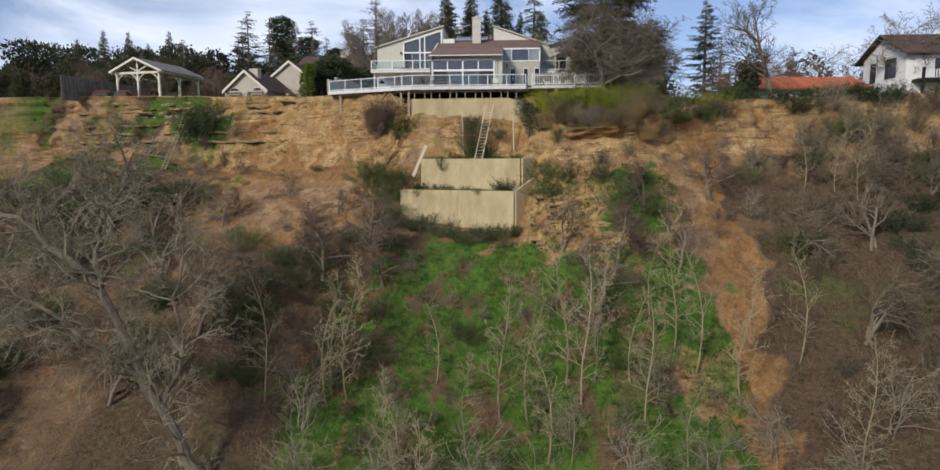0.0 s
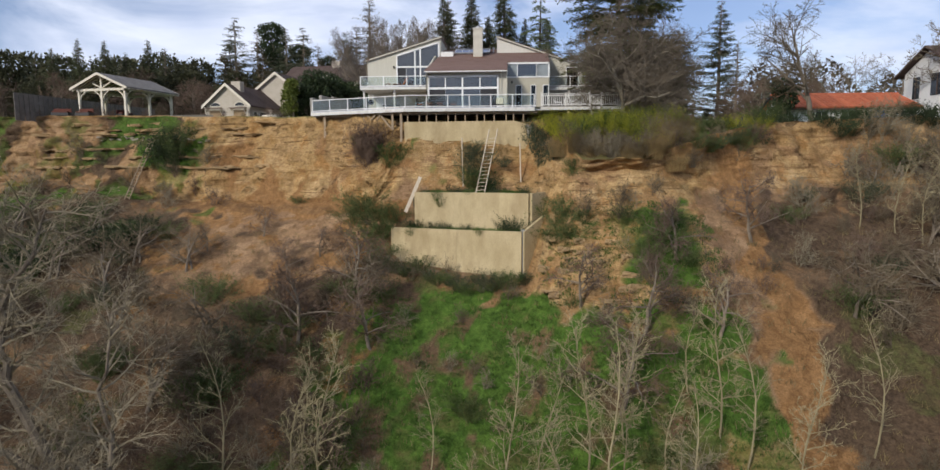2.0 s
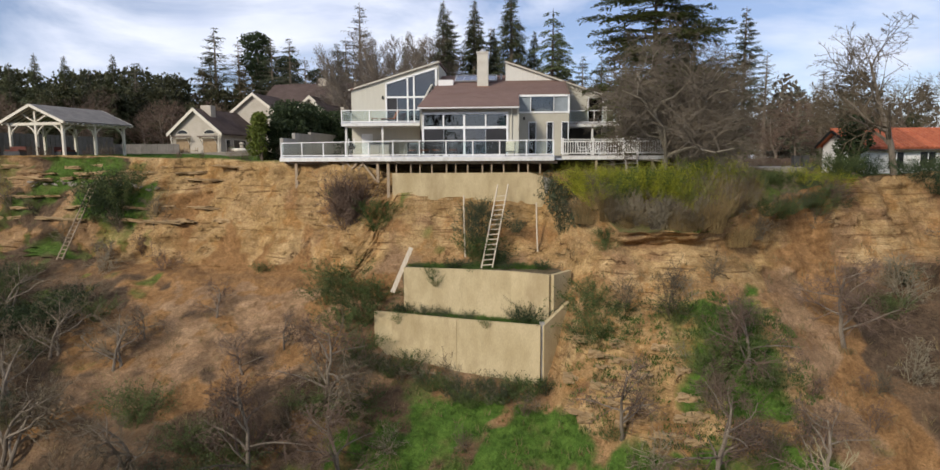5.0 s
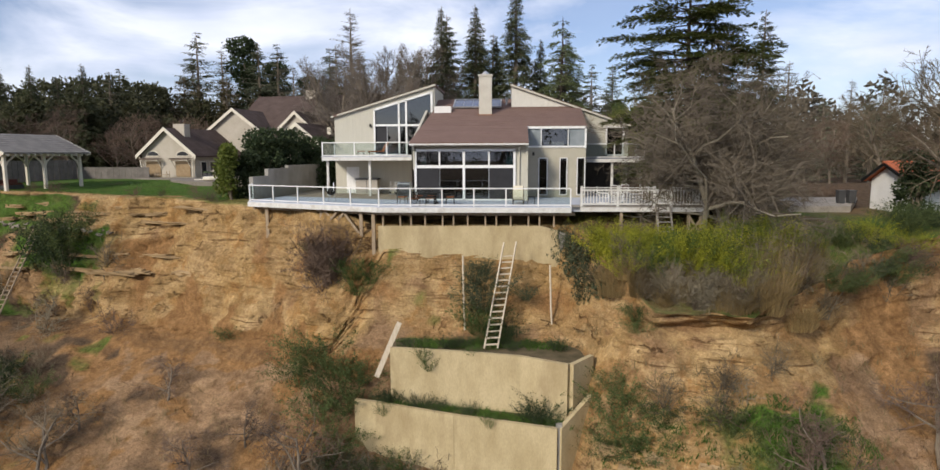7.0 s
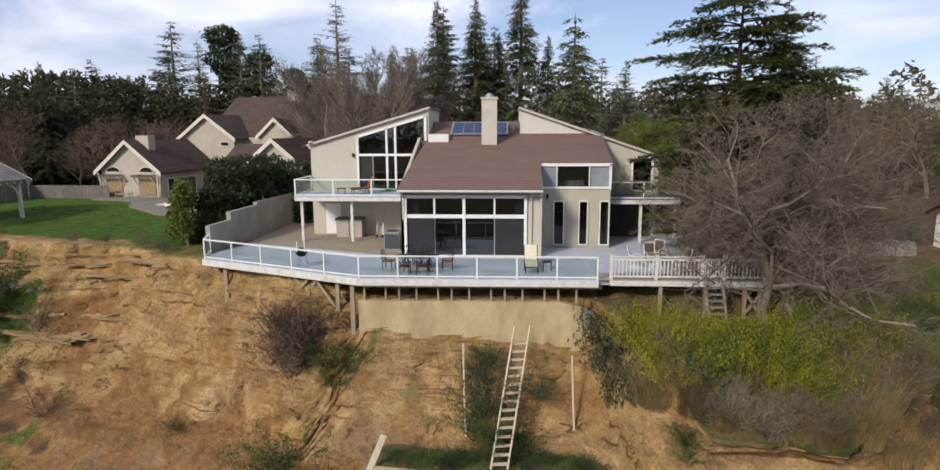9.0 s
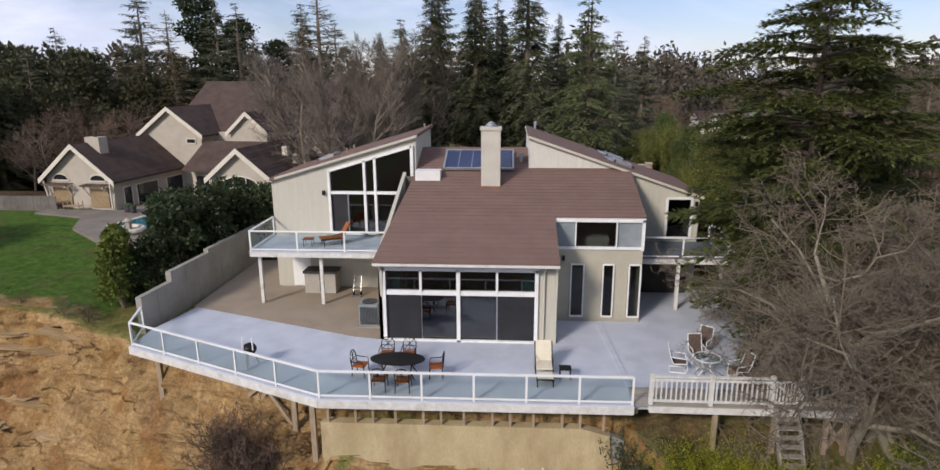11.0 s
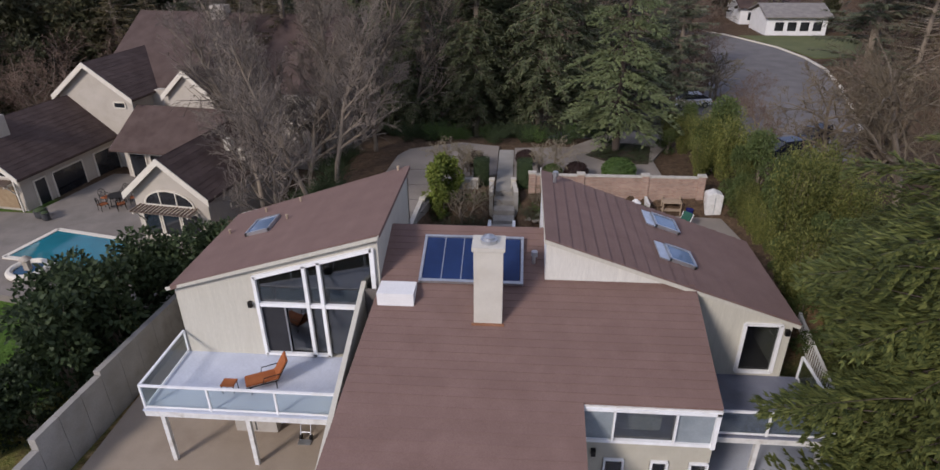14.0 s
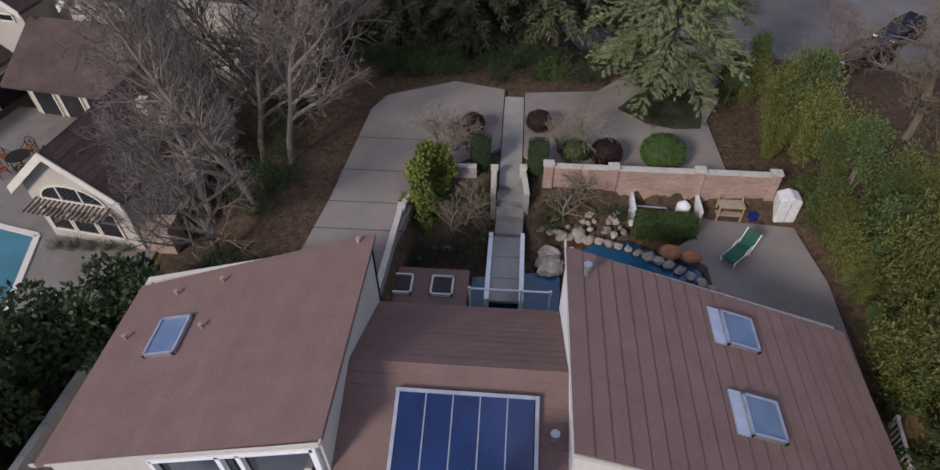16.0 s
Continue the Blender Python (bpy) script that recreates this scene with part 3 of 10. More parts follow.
    pale = noise_node(n, l, v, 0.16, 5, 0.6, 0.8)
    soil = mixed(n, l, ramp(n, l, pale, (0, 0, 0), (0.8, 0.8, 0.8), 0.5, 0.68), soil, (0.54, 0.385, 0.195))
    dim = noise_node(n, l, mp.outputs["Vector"], 3.0, 6, 0.7, 1.0)
    soil = mixed(n, l, ramp(n, l, dim, (0, 0, 0), (0.8, 0.8, 0.8), 0.56, 0.66), soil, (0.19, 0.108, 0.048))
    fall = n.new("ShaderNodeMapping")
    fall.inputs["Scale"].default_value = (1.5, 1.5, 0.12)
    l.new(v, fall.inputs["Vector"])
    wash = noise_node(n, l, fall.outputs["Vector"], 1.0, 6, 0.65, 0.7)
    soil = mixed(n, l, ramp(n, l, wash, (0, 0, 0), (0.6, 0.6, 0.6), 0.52, 0.72), soil, (0.52, 0.37, 0.19))
    # dark pockets in the soil colour stand in for shaded cavities
    hollow_shade = noise_node(n, l, v, 1.1, 9, 0.75, 1.5)
    soil = mixed(n, l, ramp(n, l, hollow_shade, (0.9, 0.9, 0.9), (0, 0, 0), 0.29, 0.35), soil, (0.11, 0.062, 0.030))
    orange = noise_node(n, l, v, 0.55, 6, 0.65, 0.5)
    soil = mixed(n, l, ramp(n, l, orange, (0, 0, 0), (0.85, 0.85, 0.85), 0.53, 0.64), soil, (0.34, 0.185, 0.068))
    clod = noise_node(n, l, v, 0.17, 6, 0.65, 1.0)
    soil = mixed(n, l, ramp(n, l, clod, (0, 0, 0), (0.8, 0.8, 0.8), 0.55, 0.64), soil, (0.255, 0.152, 0.082))
    thin = n.new("ShaderNodeMapping")
    thin.inputs["Scale"].default_value = (0.22, 0.22, 4.2)
    l.new(v, thin.inputs["Vector"])
    bedding = noise_node(n, l, thin.outputs["Vector"], 1.0, 7, 0.6, 0.8)
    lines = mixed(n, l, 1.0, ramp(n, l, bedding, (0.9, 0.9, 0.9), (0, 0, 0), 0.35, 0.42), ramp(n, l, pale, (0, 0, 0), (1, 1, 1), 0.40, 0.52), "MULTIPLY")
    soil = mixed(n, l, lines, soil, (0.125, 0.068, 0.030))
    net = n.new("ShaderNodeTexVoronoi")
    net.feature = "DISTANCE_TO_EDGE"
    net.inputs["Scale"].default_value = 0.8
    bend = n.new("ShaderNodeVectorMath")
    bend.operation = "MULTIPLY_ADD"
    wn2 = n.new("ShaderNodeTexNoise")
    wn2.inputs["Scale"].default_value, wn2.inputs["Detail"].default_value = 1.1, 8.0
    l.new(v, wn2.inputs["Vector"])
    l.new(wn2.outputs["Color"], bend.inputs[0])
    bend.inputs[1].default_value = (1.7, 1.7, 1.7)
    flatten = n.new("ShaderNodeMapping")
    flatten.inputs["Scale"].default_value = (0.55, 0.55, 1.5)
    l.new(v, flatten.inputs["Vector"])
    l.new(flatten.outputs["Vector"], bend.inputs[2])
    l.new(bend.outputs["Vector"], net.inputs["Vector"])
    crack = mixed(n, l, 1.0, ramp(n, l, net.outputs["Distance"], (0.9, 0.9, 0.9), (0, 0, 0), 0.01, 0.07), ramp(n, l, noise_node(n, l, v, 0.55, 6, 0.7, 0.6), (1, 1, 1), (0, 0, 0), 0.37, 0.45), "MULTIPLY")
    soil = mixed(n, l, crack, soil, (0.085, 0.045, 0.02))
    talus = ramp(n, l, noise_node(n, l, v, 0.45, 7, 0.6, 0.5), (0.210, 0.126, 0.070), (0.360, 0.236, 0.138), 0.34, 0.66)
    talus = mixed(n, l, ramp(n, l, noise_node(n, l, v, 0.8, 6, 0.7), (0, 0, 0), (0.5, 0.5, 0.5), 0.56, 0.74), talus, (0.17, 0.105, 0.062))
    soil = mixed(n, l, ramp(n, l, at.outputs["Alpha"], (0, 0, 0), (0.9, 0.9, 0.9), 0.35, 0.9), soil, talus)
    vor = n.new("ShaderNodeTexVoronoi")
    vor.inputs["Scale"].default_value = 0.9
    warp = n.new("ShaderNodeVectorMath")
    warp.operation = "ADD"
    wn1 = n.new("ShaderNodeTexNoise")
    wn1.inputs["Scale"].default_value, wn1.inputs["Detail"].default_value = 2.2, 6.0
    l.new(mp.outputs["Vector"], wn1.inputs["Vector"])
    l.new(v, warp.inputs[0])
    l.new(wn1.outputs["Color"], warp.inputs[1])
    l.new(warp.outputs["Vector"], vor.inputs["Vector"])
    tone = n.new("ShaderNodeSeparateColor")
    l.new(vor.outputs["Color"], tone.inputs["Color"])
    soil = mixed(n, l, 0.65, soil, ramp(n, l, tone.outputs["Red"], (0.72, 0.68, 0.62), (1.22, 1.22, 1.24), 0, 1), "MULTIPLY")
    speck = noise_node(n, l, v, 7.0, 6, 0.7)
    soil = mixed(n, l, ramp(n, l, speck, (0, 0, 0), (0.3, 0.3, 0.3), 0.60, 0.68), soil, (0.56, 0.46, 0.32))
    soil = mixed(n, l, ramp(n, l, speck, (0.5, 0.5, 0.5), (0, 0, 0), 0.29, 0.36), soil, (0.15, 0.085, 0.04))
    rust = ramp(n, l, noise_node(n, l, fall.outputs["Vector"], 0.8, 8, 0.7, 0.5), (0.185, 0.096, 0.038), (0.375, 0.215, 0.096), 0.3, 0.7)
    litter = ramp(n, l, grit, (0.063, 0.043, 0.028), (0.156, 0.106, 0.066), 0.3, 0.72)
    grass = ramp(n, l, noise_node(n, l, v, 1.4, 6, 0.7), (0.042, 0.090, 0.015), (0.108, 0.185, 0.034), 0.3, 0.7)
    grass = mixed(n, l, ramp(n, l, noise_node(n, l, v, 0.5, 5), (0, 0, 0), (0.7, 0.7, 0.7), 0.55, 0.7), grass, (0.13, 0.10, 0.045))

    def mask(sock, lo=0.3, hi=0.7):
        ad = n.new("ShaderNodeMath")
        ad.operation = "MULTIPLY_ADD"
        l.new(grit, ad.inputs[0])
        ad.inputs[1].default_value = 0.5
        l.new(sock, ad.inputs[2])
        return ramp(n, l, ad.outputs[0], (0, 0, 0), (1, 1, 1), lo + 0.25, hi + 0.25)

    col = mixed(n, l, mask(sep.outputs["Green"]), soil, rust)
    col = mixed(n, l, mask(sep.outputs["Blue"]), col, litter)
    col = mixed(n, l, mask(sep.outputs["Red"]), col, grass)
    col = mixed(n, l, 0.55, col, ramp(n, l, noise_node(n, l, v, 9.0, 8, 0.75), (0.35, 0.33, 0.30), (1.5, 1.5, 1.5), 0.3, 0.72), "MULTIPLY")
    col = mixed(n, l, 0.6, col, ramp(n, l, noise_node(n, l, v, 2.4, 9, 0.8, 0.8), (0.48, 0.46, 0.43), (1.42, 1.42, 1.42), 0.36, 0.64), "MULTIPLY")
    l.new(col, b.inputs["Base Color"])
    b.inputs["Roughness"].default_value = 0.95
    b.inputs["Specular IOR Level"].default_value = 0.1
    bp = n.new("ShaderNodeBump")
    fine = noise_node(n, l, v, 5.5, 9, 0.72, 0.6)
    bp.inputs["Strength"].default_value, bp.inputs["Distance"].default_value = 1.0, 0.24
    l.new(mixed(n, l, crack, mixed(n, l, 0.45, fine, bedding), (0, 0, 0)), bp.inputs["Height"])
    l.new(bp.outputs["Normal"], b.inputs["Normal"])
    me.materials.append(m)
    return tagged(new("ground", me), "eroded tan earth bluff with grass and leaf litter", "ground", kind="structure")


build_ground()

# ---- the house ----
house = thing("house", (0, 7, 0), "cream two-storey house with brown stepped shed roofs", "house")
SLOPE = 0.343                 # main roof: rise to the back
EAVE_Y, EAVE_Z = -0.75, 3.86


def main_z(y):
    return EAVE_Z + SLOPE * (y - EAVE_Y)


def left_z(x):
    return 6.12 + (x + 11.6) * 0.292


def right_z(x):
    return 8.45 - (x - 2.5) * 0.344


def wall(pts, axis, a, b, material=SIDING, label=""):
    bm = bmesh.new()
    prism(bm, pts, axis, a, b)
    return part("wall", bm, material, house, label)


def frame_bars(parent, name, bars, y, depth=0.09, material=TRIM):
    """Each bar: x0, z0, x1, z1 and its width, standing in a wall that faces the front at y."""
    for x0, z0, x1, z1, w in bars:
        bm = bmesh.new()
        beam(bm, (x0, y - depth / 2 + 0.02, z0), (x1, y - depth / 2 + 0.02, z1), w, depth, (0, 1, 0))
        part(name, bm, material, parent)


def pane(parent, pts, y, material=GLASS, name="pane"):
    bm = bmesh.new()
    prism(bm, pts, "y", y, y + 0.012)
    ob = part(name, bm, material, parent)
    ob.visible_shadow = False
    return ob


def rect(x0, z0, x1, z1):
    return [(x0, z0), (x1, z0), (x1, z1), (x0, z1)]


def window(name, outline, y, label="", material=GLASS, w=0.12):
    """A window: an outline with white frame bars along it and one pane behind."""
    cx = sum(p[0] for p in outline) / len(outline)
    bm = bmesh.new()
    n = len(outline)
    for i in range(n):
        a, b = outline[i], outline[(i + 1) % n]
        beam(bm, (a[0], y - 0.03, a[1]), (b[0], y - 0.03, b[1]), w, 0.12, (0, 1, 0))
    win = part(name, bm, TRIM, house, label)
    pane(win, outline, y + 0.03, material)
    return win


# great room: front wall of glass
GX0, GX1 = -4.02, 2.78
for x0, x1 in ((-4.22, GX0), (GX1, 3.62)):
    wall(rect(x0, -0.1, x1, main_z(0) - 0.12), "y", 0.0, 0.25)
wall(rect(-4.22, 3.36, 3.62, main_z(0) - 0.1), "y", 0.02, 0.25)
wall([(0.0, -0.1), (7.3, -0.1), (7.3, main_z(7.3) - 0.12), (0.0, main_z(0) - 0.12)], "x", -4.22, -4.05)
wall([(0.25, -0.1), (2.8, -0.1), (2.8, main_z(2.8) - 0.12), (0.25, main_z(0.25) - 0.12)], "x", 3.46, 3.62)
glazing = part("window", (lambda bm: (box(bm, GX0, -0.06, 2.16, GX1, 0.1, 2.36), bm)[1])(bmesh.new()), TRIM, house, "wall of glass with white frame and clerestory lights")
frame_bars(glazing, "frame", [(GX0 + 0.06, 0, GX0 + 0.06, 3.38, 0.15), (GX1 - 0.06, 0, GX1 - 0.06, 3.38, 0.15), (GX0, 3.36, GX1, 3.36, 0.16),
                              (-2.33, 2.3, -2.33, 3.36, 0.10), (-0.68, 0, -0.68, 3.36, 0.16), (1.01, 2.3, 1.01, 3.36, 0.10), (GX0, 0.04, GX1, 0.04, 0.08)], 0.0, 0.14)
for x0, x1 in ((GX0, -2.33), (-2.33, -0.68), (-0.68, 1.01), (1.01, GX1)):
    pane(glazing, rect(x0, 2.36, x1, 3.32), 0.06)
for x0, x1, screen in ((GX0 + 0.1, -2.33, True), (-2.33, -0.74, False), (-0.62, 1.01, False), (1.01, GX1 - 0.1, True)):
    pane(glazing, rect(x0, 0.06, x1, 2.18), 0.05 if screen else 0.09)
    if screen:
        bm = bmesh.new()
        box(bm, x0 + 0.04, 0.0, 0.08, x1, 0.02, 2.14)
        part("screen", bm, SCREEN, glazing, "dark sliding insect screen")
frame_bars(glazing, "sash", [(-2.33, 0.05, -2.33, 2.16, 0.05), (1.01, 0.05, 1.01, 2.16, 0.05)], 0.03, 0.05, STEEL)
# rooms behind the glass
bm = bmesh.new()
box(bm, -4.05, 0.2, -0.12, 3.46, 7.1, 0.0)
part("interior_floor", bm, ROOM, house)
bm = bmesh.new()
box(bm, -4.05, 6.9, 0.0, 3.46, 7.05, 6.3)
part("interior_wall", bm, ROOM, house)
for x in (-3.7, 2.2):
    bm = bmesh.new()
    for i in range(9):
        box(bm, x + i * 0.05 - 0.05, 0.32 + 0.04 * (i % 2), 2.25, x + i * 0.05, 0.36 + 0.04 * (i % 2), 3.4)
    part("curtain", bm, CURTAIN, house, "teal hanging curtain")

# right wing, front: slit windows below, wide window above
RY = 2.87
for x0, x1 in ((3.62, 4.42), (5.12, 5.92), (6.52, 7.14)):
    wall(rect(x0, -0.1, x1, 3.58), "y", RY, RY + 0.2, STUCCO)
for x0, x1 in ((4.42, 5.12), (5.92, 6.52), (7.14, 7.78)):
    wall(rect(x0, -0.1, x1, 0.16), "y", RY, RY + 0.2, STUCCO)
    wall(rect(x0, 2.82, x1, 3.58), "y", RY, RY + 0.2, STUCCO)
    window("slit_window", rect(x0 + 0.05, 0.18, x1 - 0.05, 2.80), RY, "tall narrow window with white frame", GLASS_DARK, 0.06)
wall(rect(3.62, 4.96, 7.78, main_z(RY) - 0.1), "y", RY, RY + 0.2)
wall([(RY + 0.2, -0.1), (7.5, -0.1), (7.5, main_z(7.5) - 0.12), (RY + 0.2, main_z(RY) - 0.12)], "x", 7.62, 7.78, STUCCO)
bm = bmesh.new()
box(bm, 3.56, RY - 0.07, 3.54, 7.80, RY + 0.06, 3.66)
up_win = part("window", bm, TRIM, house, "wide upper window with white band frame")
frame_bars(up_win, "frame", [(3.56, 4.92, 7.80, 4.92, 0.11), (7.74, 3.5, 7.74, 5.0, 0.13), (4.62, 3.6, 4.62, 4.9, 0.05), (6.52, 3.6, 6.52, 4.9, 0.05)], RY, 0.13)
for x0, x1, m in ((3.62, 4.62, SCREEN), (4.62, 6.52, GLASS), (6.52, 7.70, SCREEN)):
    if m is SCREEN:
        bm = bmesh.new()
        box(bm, x0, RY + 0.005, 3.6, x1, RY + 0.02, 4.92)
        part("screen", bm, ACGREY, up_win, "grey sun screen")
    pane(up_win, rect(x0, 3.6, x1, 4.92), RY + 0.05)
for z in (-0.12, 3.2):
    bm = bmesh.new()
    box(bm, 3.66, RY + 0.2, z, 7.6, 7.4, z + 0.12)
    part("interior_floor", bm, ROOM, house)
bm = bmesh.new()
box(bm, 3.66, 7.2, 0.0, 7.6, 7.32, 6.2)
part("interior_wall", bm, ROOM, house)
bm = bmesh.new()
box(bm, 4.5, 3.6, 3.4, 6.3, 5.6, 3.95)
part("bed", bm, CREAM, house, "bed with pale cover behind the window")

# left block: gable front with a tall window of five lights
LX0, LX1, LY = -11.5, -3.5, 7.2


def lz(x):
    return left_z(x) - 0.14


WX0, WX1 = -8.28, -3.72
wall([(LX0, -0.1), (WX0, -0.1), (WX0, lz(WX0)), (LX0, lz(LX0))], "y", LY, LY + 0.22)
wall([(WX0, lz(WX0) - 0.36), (WX1, lz(WX1) - 0.36), (WX1, lz(WX1)), (WX0, lz(WX0))], "y", LY, LY + 0.22)
wall([(WX1, 4.5), (LX1, 4.5), (LX1, lz(LX1)), (WX1, lz(WX1))], "y", LY, LY + 0.22)
wall([(WX0, -0.1), (-4.0, -0.1), (-4.0, 2.95), (WX0, 2.95)], "y", LY, LY + 0.22)
wall([(LY + 0.22, -0.1), (13.7, -0.1), (13.7, lz(LX0)), (LY + 0.22, lz(LX0))], "x", LX0, LX0 + 0.2)
wall([(LY + 0.22, 2.5), (13.7, 2.5), (13.7, lz(LX1)), (LY + 0.22, lz(LX1))], "x", LX1 - 0.2, LX1)
wall([(LX0, -0.1), (LX1, -0.1), (LX1, lz(LX1)), (LX0, lz(LX0))], "y", 13.5, 13.7)
wtop = lambda x: lz(x) - 0.40
gable = part("window", (lambda bm: (beam(bm, (WX0, LY - 0.03, 5.36), (WX1 + 0.1, LY - 0.03, 5.36), 0.15, 0.14, (0, 1, 0)), bm)[1])(bmesh.new()), TRIM, house,
             "tall sloping-topped window with white frame")
frame_bars(gable, "frame", [(WX0, 3.0, WX0, wtop(WX0) + 0.05, 0.13), (WX1, 4.6, WX1, wtop(WX1) + 0.05, 0.16), (WX0, wtop(WX0), WX1, wtop(WX1), 0.15),
                            (-6.32, 3.0, -6.32, wtop(-6.32), 0.13), (-5.74, 3.0, -5.74, wtop(-5.74), 0.13), (WX0, 3.06, -5.7, 3.06, 0.10)], LY, 0.15)
for x0, x1 in ((WX0, -6.32), (-6.32, -5.74), (-5.74, WX1)):
    pane(gable, [(x0, 5.4), (x1, 5.4), (x1, wtop(x1)), (x0, wtop(x0))], LY + 0.05)
    pane(gable, rect(x0, 3.05, x1, 5.32), LY + 0.07)
bm = bmesh.new()
box(bm, WX0 + 0.08, LY + 0.02, 3.1, -7.28, LY + 0.04, 5.28)
part("screen", bm, SCREEN, gable, "dark sliding insect screen")
frame_bars(gable, "sash", [(-7.28, 3.08, -7.28, 5.3, 0.05)], LY, 0.06, STEEL)
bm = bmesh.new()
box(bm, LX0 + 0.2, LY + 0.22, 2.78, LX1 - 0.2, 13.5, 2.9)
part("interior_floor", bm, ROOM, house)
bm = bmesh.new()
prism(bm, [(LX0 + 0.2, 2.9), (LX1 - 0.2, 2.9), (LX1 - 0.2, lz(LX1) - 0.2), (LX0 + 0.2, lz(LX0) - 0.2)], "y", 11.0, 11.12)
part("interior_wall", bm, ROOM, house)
# white door under the balcony
bm = bmesh.new()
box(bm, -10.62, LY - 0.05, 0.02, -9.60, LY + 0.0, 2.10)
soften(bm, 0.01)
back_door = part("door", bm, TRIM, house, "plain white back door")
bm = bmesh.new()
tube(bm, [(-9.72, LY - 0.12, 1.0), (-9.72, LY - 0.04, 1.0)], 0.035, 8)
part("knob", bm, STEEL, back_door)

# right block
OFFWHITE = mat("off_white_siding", (0.58, 0.56, 0.50), (0.65, 0.63, 0.56), 1.3, 0.75, 0.2, 14.0, (6, 6, 0.35))
RX0, RX1, RBY = 2.5, 11.55, 7.4


def rz(x):
    return right_z(x) - 0.14


wall([(RX0, 5.0), (7.78, 5.0), (7.78, rz(7.78)), (RX0, rz(RX0))], "y", RBY, RBY + 0.2, OFFWHITE)
for x0, x1, z0, z1 in ((7.78, 9.82, -0.1, None), (9.82, 11.2, 5.18, None), (11.2, RX1, -0.1, None), (9.82, 11.2, -0.1, 2.95)):
    wall([(x0, z0), (x1, z0), (x1, z1 or rz(x1)), (x0, z1 or rz(x0))], "y", RBY, RBY + 0.2)
wall([(RBY + 0.2, -0.1), (13.9, -0.1), (13.9, rz(RX1)), (RBY + 0.2, rz(RX1))], "x", RX1 - 0.2, RX1)
wall([(RBY + 0.2, 2.5), (13.9, 2.5), (13.9, rz(RX0)), (RBY + 0.2, rz(RX0))], "x", RX0, RX0 + 0.2, TRIM)
wall([(RX0, 2.0), (RX1, 2.0), (RX1, rz(RX1)), (RX0, rz(RX0))], "y", 13.7, 13.9)
window("balcony_door", rect(9.86, 2.98, 11.16, 5.14), RBY, "glazed balcony door with white frame", GLASS_DARK)
bm = bmesh.new()
box(bm, 7.9, RBY + 0.2, 2.75, RX1 - 0.2, 13.7, 2.87)
part("interior_floor", bm, ROOM, house)
bm = bmesh.new()
box(bm, 7.9, 11.0, 2.87, RX1 - 0.2, 11.1, 5.0)
part("interior_wall", bm, ROOM, house)


# roofs: sloping slabs with overlapping courses of shingles
def roof_slab(name, quad, thick, courses, material, parent, label="", rib=0.024):
    """quad: four corners (front-left, front-right, back-right, back-left) in rising order of rows; courses run along the first edge."""
    a, b, c, d = [Vector(p) for p in quad]
    bm = bmesh.new()
    top = [bm.verts.new(p) for p in (a, b, c, d)]
    low = [bm.verts.new(p - Vector((0, 0, thick))) for p in (a, b, c, d)]
    bm.faces.new(top)
    bm.faces.new(low[::-1])
    for i in range(4):
        bm.faces.new((top[i], low[i], low[(i + 1) % 4], top[(i + 1) % 4]))
    slab = part(name, bm, material, parent, label)
    nrm = (b - a).cross(d - a).normalized()
    if nrm.z < 0:
        nrm.negate()
    for i in range(courses):
        u0, u1 = i / courses, min(1.0, (i + 1.06) / courses)
        p0, p1, q0, q1 = a.lerp(d, u0), b.lerp(c, u0), a.lerp(d, u1), b.lerp(c, u1)
        bm = bmesh.new()
        lift = nrm * rib
        vs = [bm.verts.new(p) for p in (p0 + nrm * 0.004, p1 + nrm * 0.004, p0 + lift, p1 + lift, q0 + nrm * 0.008, q1 + nrm * 0.008)]
        bm.faces.new((vs[0], vs[1], vs[3], vs[2]))
        bm.faces.new((vs[2], vs[3], vs[5], vs[4]))
        bm.faces.new((vs[0], vs[2], vs[4]))
        bm.faces.new((vs[1], vs[5], vs[3]))
        part("shingle_course", bm, material, slab)
    return slab


RIDGE_Y = 9.95
ry_z = main_z(RIDGE_Y)
roof_slab("roof", [(-4.28, EAVE_Y, EAVE_Z), (3.64, EAVE_Y, EAVE_Z), (3.64, 2.86, main_z(2.86)), (-3.93, 2.86, main_z(2.86))], 0.14, 10, ROOF, house, "brown shingle roof with a deep front eave", 0.017)
roof_slab("roof", [(-3.93, 2.86, main_z(2.86)), (7.84, 2.86, main_z(2.86)), (7.84, 7.42, main_z(7.42)), (-3.44, 7.42, main_z(7.42))], 0.14, 15, ROOF, house, "brown shingle roof")
roof_slab("roof", [(-3.5, 7.42, main_z(7.42)), (2.5, 7.42, main_z(7.42)), (2.5, RIDGE_Y, ry_z), (-3.5, RIDGE_Y, ry_z)], 0.14, 8, ROOF, house, "brown shingle roof")
roof_slab("roof", [(2.5, 13.4, 5.75), (-3.5, 13.4, 5.75), (-3.5, RIDGE_Y, ry_z), (2.5, RIDGE_Y, ry_z)], 0.14, 11, ROOF, house, "brown shingle roof sloping to the entry")
roof_slab("roof", [(-11.50, 6.95, left_z(-11.50)), (-11.40, 13.15, left_z(-11.40)), (-3.38, 13.85, left_z(-3.38)), (-3.38, 7.1, left_z(-3.38))], 0.16, 26, ROOF, house, "smooth brown shed roof")
roof_slab("roof", [(11.72, 13.6, right_z(11.72)), (11.72, 7.2, right_z(11.72)), (2.44, 7.2, right_z(2.44)), (2.44, 13.75, right_z(2.44))], 0.16, 20, ROOF, house, "brown shed roof with pronounced ribs", 0.045)
